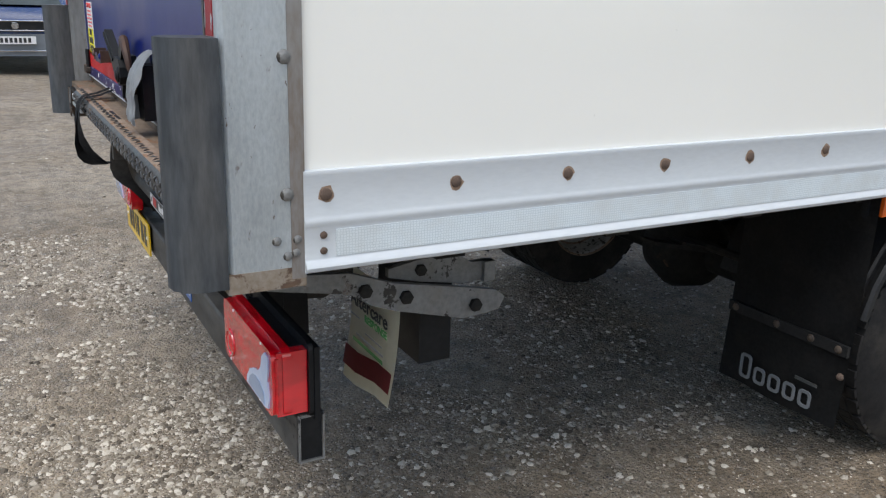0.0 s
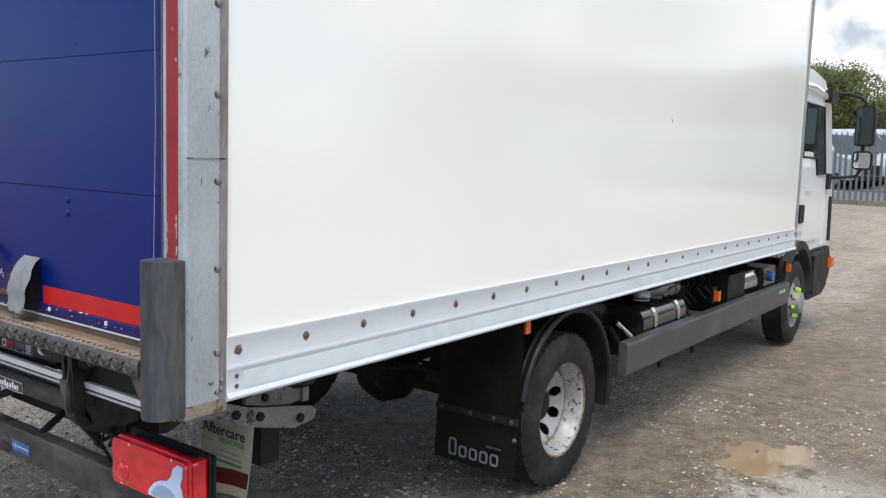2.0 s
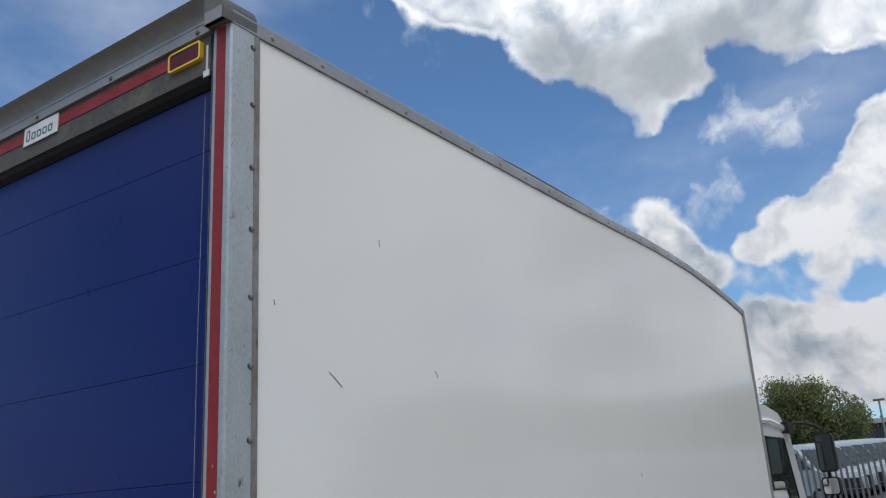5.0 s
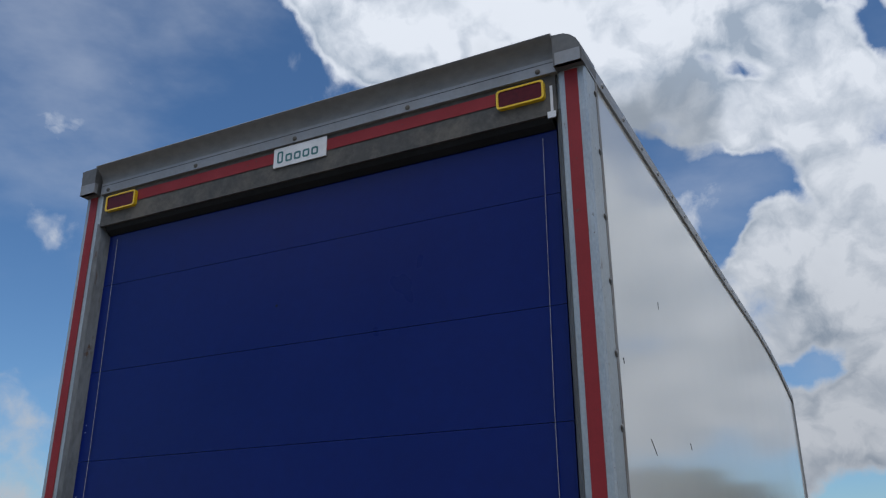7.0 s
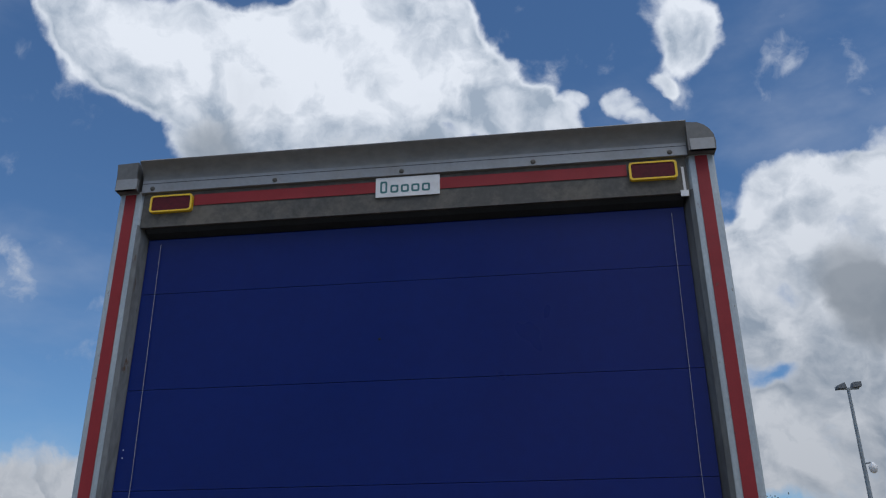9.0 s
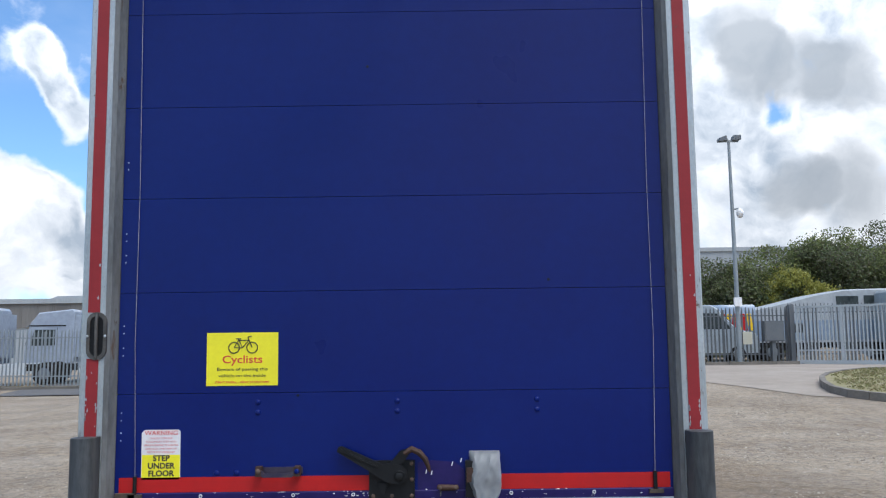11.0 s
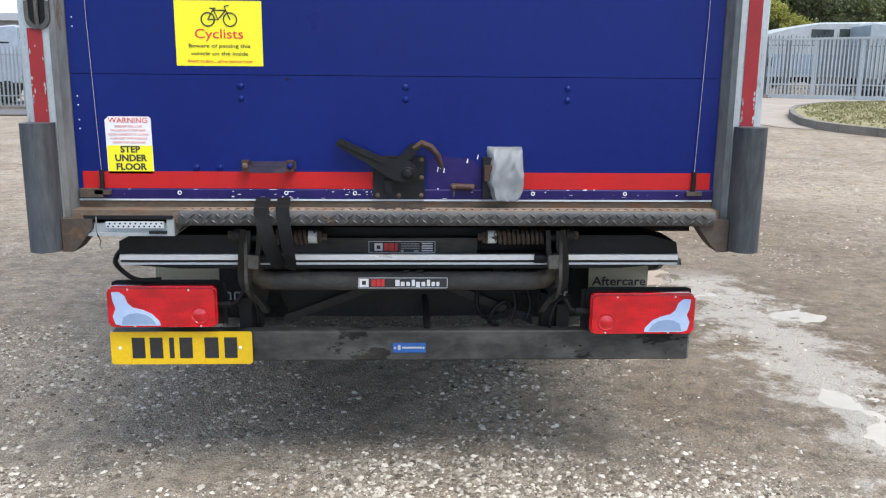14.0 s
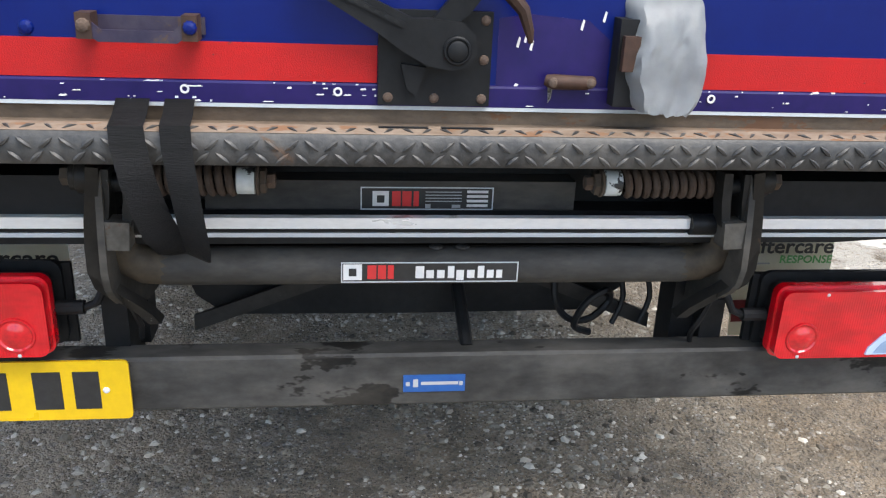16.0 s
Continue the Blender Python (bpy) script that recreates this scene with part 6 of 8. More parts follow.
def wheel(x, y, s, front=False):
    """s: the side on which its face looks outward."""
    tyre_prof = [(-0.105, 0.245), (-0.112, 0.30), (-0.106, 0.352), (-0.088, 0.386), (-0.06, 0.392), (0.06, 0.392), (0.088, 0.386), (0.106, 0.352), (0.112, 0.30), (0.105, 0.245), (0.09, 0.238), (-0.09, 0.238), (-0.105, 0.245)]
    bm = bmesh.new()
    lathe(bm, [(s * w, r) for w, r in tyre_prof][:-1], (x, y, ZC), "x", 56, False)
    tyre = part("tyre", bm, TYRE, truck, "worn black truck tyre", smooth=True)
    lugs = bmesh.new()
    for k in range(62):
        m = Matrix.Translation((x, y, ZC)) @ Matrix.Rotation(2 * math.pi * (k + 0.25 * math.sin(k * 2.3)) / 62, 4, "X")
        for off, wide in ((-0.072, 0.016), (-0.026, 0.02), (0.026, 0.02), (0.072, 0.016)):
            vs = box(lugs, off - wide, off + wide, -0.0165, 0.0165, 0.383, 0.3955)
            for v in vs:
                v.co = m @ v.co
    tagged(part("tread_rubber", lugs, TYRE, tyre), kind="stuff")
    if front:
        prof = [(0.085, 0.245), (0.098, 0.246), (0.10, 0.232), (0.085, 0.222), (0.06, 0.205), (0.075, 0.17), (0.10, 0.12), (0.125, 0.105), (0.165, 0.10), (0.175, 0.07), (0.178, 0.0005)]
    else:
        prof = [(0.088, 0.247), (0.096, 0.236), (0.088, 0.226), (0.078, 0.221), (0.045, 0.218), (0.036, 0.212), (-0.016, 0.205), (-0.022, 0.198)]
    rim = part("rim", turned([(s * w, r) for w, r in prof], (x, y, ZC), "x", 48, False), CAP if front else RIM, tyre, "dull grey steel rim" if front else "chipped white steel rim", smooth=True)
    if front:
        for k in range(8):
            a = 2 * math.pi * k / 8 + 0.2
            yy, zz, rr, xx = y + 0.135 * math.cos(a), ZC + 0.135 * math.sin(a), 0.014, x + s * 0.09
            part("wheel_nut", turned([(0, rr), (s * 0.02, rr), (s * 0.024, rr * 0.6)], (xx, yy, zz), "x", 6), RUSTED, tyre)
            if s > 0:
                part("nut_pointer", boxed((xx + 0.02, xx + 0.045, yy - 0.014, yy + 0.014, zz - 0.014, zz + 0.014), (xx + 0.024, xx + 0.034, yy - 0.006, yy + 0.03, zz - 0.008, zz + 0.008)), LIME, tyre, "fluorescent nut pointer", bevel=0.003)
    else:
        part("rim_edge", turned([(s * 0.094, 0.2505), (s * 0.101, 0.247), (s * 0.103, 0.240), (s * 0.097, 0.2345), (s * 0.092, 0.235)], (x, y, ZC), "x", 56, False), RIM_EDGE, tyre, "rusty rim edge", smooth=True)
        part("lock_ring", bar([(x + s * 0.0, y + 0.203 * math.cos(radians(a)), ZC + 0.203 * math.sin(radians(a))) for a in range(0, 361, 8)], 0.0062, 6), RIM_EDGE, tyre, "rusty lock ring", smooth=True)
        # The dished disc, pierced by hand holes, deep in the rim.
        disc = bmesh.new()
        seg, radii = 200, [(-0.020, 0.200), (-0.004, 0.191), (-0.005, 0.185)] + [(-0.005 - 0.065 * k / 28, 0.185 - 0.085 * k / 28) for k in range(1, 29)]
        rings = [[disc.verts.new((x + s * w, y + r * math.cos(2 * math.pi * k / seg), ZC + r * math.sin(2 * math.pi * k / seg))) for k in range(seg)] for w, r in radii]
        holes = [(0.150 * math.cos(2 * math.pi * h / 8 + 0.3), 0.150 * math.sin(2 * math.pi * h / 8 + 0.3)) for h in range(8)]
        for a, b in zip(rings, rings[1:]):
            for k in range(seg):
                mid = (a[k].co + b[(k + 1) % seg].co) / 2
                if min(math.hypot(mid.y - y - hy, mid.z - ZC - hz) for hy, hz in holes) < 0.029:
                    continue
                disc.faces.new((a[k], a[(k + 1) % seg], b[(k + 1) % seg], b[k]))
        bmesh.ops.delete(disc, geom=[v for v in disc.verts if not v.link_faces], context="VERTS")
        bmesh.ops.solidify(disc, geom=list(disc.faces), thickness=-0.006 * s)
        part("wheel_disc", disc, RIM_DISC, tyre, "white steel disc with hand holes", smooth=True)
        part("dark_drum", turned([(-s * 0.13, 0.19), (-s * 0.088, 0.185), (-s * 0.085, 0.0005)], (x, y, ZC), "x", 32), CHASSIS, tyre, smooth=True)
        part("hub_cap", turned([(0, 0.092), (s * 0.012, 0.09), (s * 0.05, 0.078), (s * 0.056, 0.06), (s * 0.058, 0.0005)], (x - s * 0.072, y, ZC), "x", 28), CHASSIS, tyre, smooth=True)
        for k in range(8):
            a = 2 * math.pi * k / 8 + 0.2
            part("wheel_nut", turned([(0, 0.012), (s * 0.02, 0.012), (s * 0.024, 0.008)], (x - s * 0.066, y + 0.108 * math.cos(a), ZC + 0.108 * math.sin(a)), "x", 6), RUSTED, tyre)
    return tyre


for s in (1, -1):
    wheel(s * 1.07, REAR_Y, s)
    wheel(s * 0.80, REAR_Y, -s)
    wheel(s * 1.06, FRONT_Y, s, True)
part("rear_axle", bar([(-1.0, REAR_Y, ZC), (1.0, REAR_Y, ZC)], 0.07, 16), CHASSIS, truck, smooth=True)
part("differential", turned([(-0.2, 0.05), (-0.12, 0.15), (0, 0.19), (0.12, 0.15), (0.2, 0.05)], (0, REAR_Y, ZC), "x", 20), CHASSIS, truck, smooth=True)
part("front_axle", bar([(-1.0, FRONT_Y, ZC), (1.0, FRONT_Y, ZC)], 0.05, 12), CHASSIS, truck)
part("prop_shaft", bar([(0, REAR_Y + 0.1, 0.46), (0, 6.3, 0.60)], 0.05, 12), CHASSIS, truck)
for s in (1, -1):
    # Leaf springs.
    spr = bmesh.new()
    for k in range(4):
        half = 0.72 - 0.13 * k
        pts = [(s * 0.52, REAR_Y + half * u, 0.56 + 0.016 * -k + 0.10 * u * u) for u in (-1, -0.6, -0.2, 0.2, 0.6, 1)]
        for a, b in zip(pts, pts[1:]):
            prism(spr, [(a[1], a[2] - 0.007), (b[1], b[2] - 0.007), (b[1], b[2] + 0.007), (a[1], a[2] + 0.007)], "x", s * 0.52 - 0.04, s * 0.52 + 0.04)
    part("leaf_spring", spr, CHASSIS, truck)
    # Rear mudguard: a curved shell with a rolled edge.
    arc = [(GUARD_Y + 0.468 * math.cos(radians(a)), 0.472 + 0.468 * math.sin(radians(a))) for a in range(-14, 181, 13)]
    inner = [(y + (0.012 if y < GUARD_Y else -0.012), z - 0.008) for y, z in arc]
    bm = bmesh.new()
    x0, x1 = s * 0.64, s * 1.205
    rows = [[bm.verts.new((x, *p)) for p in arc] for x in (x0, x1)] + [[bm.verts.new((x, *p)) for p in inner] for x in (x1, x0)]
    rows.append(rows[0])
    for a, b in zip(rows, rows[1:]):
        for k in range(len(arc) - 1):
            bm.faces.new((a[k], a[k + 1], b[k + 1], b[k]))
    guard = part("mudguard", bm, PLASTIC, truck, "black plastic mudguard over the rear wheel", smooth=True)
    part("guard_lip", bar([(s * 1.207, y, z) for y, z in arc], 0.016, 8), PLASTIC, guard, smooth=True)
    part("guard_rib", bar([(s * 1.18, GUARD_Y + 0.483 * math.cos(radians(a)), 0.472 + 0.483 * math.sin(radians(a))) for a in range(-14, 181, 13)], 0.010, 6), PLASTIC, guard, smooth=True)
    part("guard_stay", bar([(s * 0.45, GUARD_Y - 0.44, 0.62), (s * 1.19, GUARD_Y - 0.44, 0.62)], 0.016, 8), CHASSIS, truck)
    # Mud flap with pale lettering marks drawn as bars.
    fx0, fx1 = sorted((s * 0.775, s * 1.232))
    rows, bm = [], bmesh.new()
    for k in range(8):
        z = 0.97 - 0.735 * k / 7
        rows.append([bm.verts.new((fx0 + (fx1 - fx0) * i / 5, 1.83 + 0.008 * math.sin(i * 1.7) - 0.03 * (k / 7) ** 2, z)) for i in range(6)])
    for a, b in zip(rows, rows[1:]):
        for i in range(5):
            bm.faces.new((a[i], a[i + 1], b[i + 1], b[i]))
    bmesh.ops.solidify(bm, geom=list(bm.faces), thickness=0.008)
    flap = part("mud_flap", bm, PLASTIC, truck, "black mud flap with pale grey marks", smooth=True)
    for k in range(5):
        mx = (0.868 if s > 0 else -1.15) + 0.059 * k
        mh = 0.086 if k == 0 else 0.058
        part("mark", ringed(rounded(mx, mx + 0.046, 0.266, 0.266 + mh, 0.014, 3), rounded(mx + 0.010, mx + 0.036, 0.276, 0.256 + mh, 0.008, 3), "y", 1.789, 1.7925), FLAP_GREY, flap)
    part("small_mark", boxed((fx1 - 0.15, fx1 - 0.07, 1.7905, 1.794, 0.346, 0.356)), SKIRT, flap)
    for x in (fx0 + 0.03, fx0 + 0.2, fx0 + 0.33, fx1 - 0.03):
        part("bolt", headed(x, 1.806, 0.487, 0.013), RUSTED, flap)
    part("flap_clamp", boxed((fx0, fx1, 1.806, 1.818, 0.470, 0.504)), PLASTIC, flap)
    part("flap_clip", headed(fx1 - 0.012, 1.812, 0.405, 0.012, "y", -1, 8, 1.0), RUST_BOLT, flap)
# Amber side marker lamps.
for y, z in ((1.86, 0.935), (4.52, 0.765), (6.42, 0.80)):
    bracket = part("side_marker_lamp", boxed((1.205, 1.24, y - 0.019, y + 0.019, z - 0.036, z + 0.036)), AMBER, truck, "amber side marker lamp", bevel=0.008, seg=2)
    part("lamp_foot", boxed((1.185, 1.202, y - 0.034, y + 0.034, z - 0.048, z + 0.06)), BLACK, bracket, bevel=0.003)
    part("wire", bar([(1.20, y - 0.02, z + 0.02), (1.18, y - 0.06, z + 0.09), (1.16, y - 0.10, z + 0.05), (1.13, y - 0.14, z + 0.16)], 0.003, 6), BLACK, bracket, smooth=True)
# Side guards.
for s in (1, -1):
    skirt = part("side_skirt", pushed([(s * 1.236, 0.485), (s * 1.242, 0.50), (s * 1.242, 0.655), (s * 1.236, 0.672), (s * 1.19, 0.676), (s * 1.19, 0.485)], "y", 2.965, 6.42), SKIRT, truck, "dark grey plastic side skirt", bevel=0.003)
    for k in range(4):
        x = 6.10 + 0.048 * k
        if s > 0:
            part("mark", boxed((1.2415, 1.2428, x, x + 0.032, 0.60, 0.628)), INK_GREY, skirt)
    for y in (3.05, 4.2, 5.4):
        part("skirt_stay", bar([(s * 0.45, y, 0.80), (s * 1.1, y, 0.72), (s * 1.2, y, 0.58)], 0.016, 8), CHASSIS, truck)
    for y in (3.55, 4.12):
        part("skirt_pin", boxed((s * 1.20 - 0.01, s * 1.20 + 0.01, y, y + 0.03, 0.42, 0.49)), CHASSIS, truck)
part("skirt_end_stay", bar([(1.16, 2.98, 0.78), (1.20, 3.10, 0.69)], 0.012, 8), CHROME, truck, "bare metal stay")
# Tanks along the side.
tank = part("fuel_tank", pushed(rounded(0.62, 1.17, 0.50, 0.82, 0.10, 6), "y", 3.35, 4.05), TANK_BLACK, truck, "glossy black fuel tank", smooth=True, bevel=0.02, seg=2)
for y in (3.50, 3.88):
    part("tank_strap", ringed(rounded(0.61, 1.18, 0.49, 0.83, 0.11, 6), rounded(0.618, 1.172, 0.498, 0.822, 0.102, 6), "y", y, y + 0.045), CHROME, tank, "polished steel tank strap")
part("filler_cap", turned([(0, 0.055), (0.035, 0.055), (0.045, 0.04)], (1.0, 3.70, 0.825), "z", 20), ALU, tank)
part("air_tank", turned([(-0.3, 0.02), (-0.28, 0.09), (-0.24, 0.12), (0.24, 0.12), (0.28, 0.09), (0.3, 0.02)], (0.95, 4.1, 0.83), "y", 24), TANK_BLACK, truck, "black air tank", smooth=True)
part("silencer", turned([(-0.22, 0.1), (-0.2, 0.17), (0.2, 0.17), (0.22, 0.1)], (0.98, 5.55, 0.72), "y", 28), CHROME, truck, "bright silencer drum", smooth=True)
part("silencer_box", boxed((0.70, 1.16, 4.95, 5.36, 0.56, 0.86)), BLACK, truck, "black box beside the silencer", bevel=0.03, seg=2)
part("urea_tank", boxed((0.70, 1.17, 5.86, 6.2, 0.55, 0.84)), TANK_BLACK, truck, bevel=0.03, seg=2)
part("blue_cap", turned([(0, 0.045), (0.03, 0.045)], (1.17, 6.02, 0.76), "x", 16), BLUE_TAG, truck, "blue filler cap")
part("lower_tank", boxed((0.72, 1.05, 5.3, 5.7, 0.37, 0.50)), ALU, truck, "grey tank below the skirt", bevel=0.05, seg=3)
for y in (4.3, 4.42, 4.62, 4.78, 5.05):
    part("air_hose", bar([(1.0, y, 0.93), (1.08, y + 0.02, 0.86), (1.02, y + 0.05, 0.78), (1.07, y + 0.1, 0.70)], 0.010, 6), BLACK, truck, smooth=True)

# ---- the cab ----
cab = part("cab", pushed([(6.62, 0.86), (6.62, 2.50), (6.75, 2.60), (7.2, 2.62), (7.7, 2.56), (8.05, 2.36), (8.38, 1.55), (8.46, 1.05), (8.46, 0.86)], "x", -1.12, 1.12), CABWHITE, truck, "white truck cab", smooth=True, bevel=0.06, seg=3)
part("cab_roof_edge", bar([(1.135, 6.64, 2.44), (1.135, 7.2, 2.46), (1.13, 7.7, 2.42), (1.10, 8.02, 2.28)], 0.028, 8), CABWHITE, cab, smooth=True)
part("cab_door", pushed([(6.80, 0.98), (6.80, 2.34), (7.62, 2.34), (7.92, 1.62), (7.96, 0.98)], "x", 1.115, 1.150), CABWHITE, cab, "white cab door", bevel=0.008, seg=2)
part("door_window", pushed([(6.90, 1.79), (6.90, 2.29), (7.60, 2.29), (7.86, 1.63), (7.50, 1.63), (7.42, 1.79)], "x", 1.149, 1.157), DARKGLASS, cab, "dark tinted door window")
part("window_seal", bar([(1.155, *p) for p in [(6.90, 1.79), (6.90, 2.29), (7.60, 2.29), (7.86, 1.63), (7.50, 1.63), (7.42, 1.79), (6.90, 1.79)]], 0.012, 6), PLASTIC, cab)
part("door_handle", boxed((1.148, 1.168, 6.92, 7.07, 1.17, 1.34)), PLASTIC, cab, "black door handle", bevel=0.012, seg=2)
part("badge", boxed((1.150, 1.153, 7.10, 7.32, 1.44, 1.475)), INK_GREY, cab)
part("door_notice", boxed((1.150, 1.1525, 6.83, 6.90, 1.22, 1.36)), INK_GREY, cab)
part("door_mark", boxed((1.150, 1.1525, 6.84, 7.1, 1.05, 1.09)), INK_GREY, cab)
part("corner_fairing", pushed([(7.99, 0.90), (7.99, 1.56), (8.22, 1.54), (8.34, 1.30), (8.38, 0.98), (8.32, 0.90)], "x", 1.06, 1.145), CABWHITE, cab, bevel=0.03, seg=3)
part("corner_vent", pushed([(8.20, 0.93), (8.16, 1.40), (8.25, 1.40), (8.30, 0.93)], "x", 1.142, 1.160), PLASTIC, cab, bevel=0.006)
bm = bmesh.new()
rows = [[bm.verts.new((x, FRONT_Y + r * math.cos(radians(a)), ZC + 0.04 + r * math.sin(radians(a)))) for a in range(0, 176, 12)] for x, r in ((0.75, 0.46), (1.16, 0.46), (1.19, 0.48), (1.185, 0.55), (1.10, 0.56))]
for a, b in zip(rows, rows[1:]):
    for k in range(len(rows[0]) - 1):
        bm.faces.new((a[k], a[k + 1], b[k + 1], b[k]))
bmesh.ops.solidify(bm, geom=list(bm.faces), thickness=0.012)
part("front_arch", bm, SKIRT, truck, "dark grey front wheel arch", smooth=True)
bump = part("front_bumper", pushed([(7.48, 0.40), (7.48, 0.86), (7.75, 0.875), (8.36, 0.865), (8.44, 0.80), (8.46, 0.62), (8.38, 0.44), (8.20, 0.36), (7.60, 0.36)], "x", -1.14, 1.14), PLASTIC, truck, "dark grey front bumper", smooth=True, bevel=0.05, seg=3)
part("bumper_corner", pushed([(7.50, 0.44), (7.50, 0.82), (7.75, 0.845), (8.10, 0.835), (8.20, 0.76), (8.21, 0.66), (8.14, 0.54), (8.00, 0.46), (7.80, 0.42), (7.62, 0.42)], "x", 1.13, 1.20), PLASTIC, bump, smooth=True, bevel=0.03, seg=3)
part("bumper_indicator", boxed((1.185, 1.235, 8.10, 8.22, 0.66, 0.76)), AMBER, bump, "orange side indicator", bevel=0.014, seg=2)
part("cab_inner", boxed((-1.0, 1.0, 6.66, 7.5, 0.55, 0.88)), CHASSIS, truck)
part("snorkel", boxed((0.85, 1.0, 6.50, 6.60, 0.95, 2.4)), BLACK, truck, bevel=0.02)
# Door mirrors on bent arms.
for s in (1, -1):
    mirror_arm = part("mirror_arm", bar([(s * 1.13, 7.80, 2.41), (s * 1.18, 7.98, 2.46), (s * 1.26, 8.12, 2.46), (s * 1.36, 8.20, 2.43), (s * 1.415, 8.22, 2.38), (s * 1.42, 8.22, 1.70), (s * 1.38, 8.20, 1.62), (s * 1.24, 8.10, 1.60), (s * 1.14, 8.0, 1.60)], 0.017, 8), PLASTIC, truck, "black bent mirror arm", smooth=True)
    part("arm_root", boxed((s * 1.15 - 0.04, s * 1.15 + 0.04, 7.74, 7.98, 2.35, 2.47)), PLASTIC, mirror_arm, bevel=0.015, seg=2)
    part("arm_foot", boxed((s * 1.15 - 0.03, s * 1.15 + 0.03, 7.94, 8.06, 1.48, 1.64)), PLASTIC, mirror_arm, bevel=0.015, seg=2)
    for z0, z1, w in ((1.93, 2.34, 0.092), (1.69, 1.88, 0.092)):
        c = 1.43
        shell = part("mirror_shell", pushed(rounded(s * c - w, s * c + w, z0, z1, 0.04), "y", 8.17, 8.26), PLASTIC, truck, "black door mirror", smooth=True, bevel=0.02, seg=2)
        part("mirror_glass", pushed(rounded(s * c - w + 0.016, s * c + w - 0.016, z0 + 0.016, z1 - 0.016, 0.028), "y", 8.163, 8.171), MIRROR if z1 < 2 else DARKGLASS, shell)

# ---- the yard's ground ----


def steps(lo, hi, a, b, fine, growth):
    """Coordinates that lie close between a and b and thin out beyond."""
    out = list(np.arange(a, b + 1e-6, fine))
    w, d = b, fine
    while w < hi:
        d *= growth
        w += d
        out.append(min(w, hi))
    w, d = a, fine
    while w > lo:
        d *= growth
        w -= d
        out.insert(0, max(w, lo))
    return out


gx, gy = steps(-900, 900, -3.4, 4.2, 0.05, 1.13), steps(-900, 1200, -2.4, 6.4, 0.05, 1.13)
verts = [(x, y, ground_z(x, y)) for y in gy for x in gx]
n = len(gx)
faces = [(j * n + i, j * n + i + 1, (j + 1) * n + i + 1, (j + 1) * n + i) for j in range(len(gy) - 1) for i in range(n - 1)]
me = bpy.data.meshes.new("ground")
me.from_pydata(verts, [], faces)
me.materials.append(GRAVEL)
me.shade_smooth()
ground = tagged(new("ground", me), "brown rolled gravel yard with damp patches", "ground", kind="structure")
for k_, (px, py, rx, ry) in enumerate(PUDDLES):
    bm = bmesh.new()
    level = -0.0085 - 0.004 * (k_ % 2)
    ring = [bm.verts.new((px + 1.7 * rx * math.cos(a), py + 1.7 * ry * math.sin(a), level)) for a in (2 * math.pi * k / 40 for k in range(40))]
    bm.faces.new(ring)
    tagged(part("puddle", bm, WATER if py > 3 else PALE_WATER), "shallow muddy puddle mirroring the sky", "puddle", kind="structure")

# Loose stones, thickest where the camera passes.
STONE = varied("loose_stone", [(0.075, 0.06, 0.044), (0.165, 0.135, 0.10), (0.28, 0.24, 0.185), (0.37, 0.325, 0.26), (0.64, 0.585, 0.495), (0.21, 0.175, 0.13)], rough=0.85, bump=0.4)


def stones(name, count, x0, x1, y0, y1, small, big, seed):
    rng = np.random.default_rng(seed)
    base = np.array([(0.42, 0.1, 0.55), (-0.3, 0.4, 0.7), (-0.25, -0.45, 0.5), (0.95, 0.05, -0.2), (0.25, 0.9, -0.2), (-0.75, 0.6, -0.2), (-0.85, -0.5, -0.2), (0.2, -0.95, -0.2)])
    tri = [(0, 1, 2), (0, 3, 4), (0, 4, 1), (1, 4, 5), (1, 5, 6), (1, 6, 2), (2, 6, 7), (2, 7, 0), (0, 7, 3)]
    vs, fs = [], []
    for k in range(count):
        x, y = rng.uniform(x0, x1), rng.uniform(y0, y1)
        if noise.noise((x * 1.1, y * 1.1, 4.4)) + 0.7 * noise.noise((x * 4.3, y * 4.3, 8.4)) < rng.uniform(-0.42, 0.58):
            continue
        if x > 0.7 and y > 0.0 and x < 4 and rng.random() < 0.62:
            continue
        size = small * (big / small) ** (rng.random() ** 4.6)
        turn = rng.uniform(0, 6.283)
        shape = base * (1 + rng.uniform(-0.28, 0.28, (8, 1))) * (1, rng.uniform(0.6, 1), rng.uniform(0.4, 0.75)) * size
        c, s = math.cos(turn), math.sin(turn)
        z = ground_z(x, y)
        if any(math.hypot((x - a) / ra, (y - b) / rb) < 0.95 for a, b, ra, rb in PUDDLES):
            continue
        at = len(vs)
        vs.extend((x + c * p[0] - s * p[1], y + s * p[0] + c * p[1], z + p[2] + size * 0.02) for p in shape)
        fs.extend(tuple(at + i for i in f) for f in tri)
    me = bpy.data.meshes.new(name)
    me.from_pydata(vs, [], fs)
    me.materials.append(STONE)
    return tagged(new(name, me), "loose pale and brown stones on the yard", "gravel", kind="stuff")


stones("loose_gravel", 135000, -2.8, 3.4, -1.5, 2.2, 0.0034, 0.021, 5)
stones("rear_gravel", 95000, -1.9, 1.6, -1.3, 0.3, 0.0032, 0.021, 9)
stones("side_gravel", 65000, -0.8, 3.6, 2.2, 4.6, 0.0032, 0.016, 8)
stones("scattered_gravel", 60000, -7, 8, -1.6, 10, 0.0042, 0.018, 6)
stones("yard_gravel", 60000, 1.3, 7.5, 4.2, 15, 0.0055, 0.022, 7)

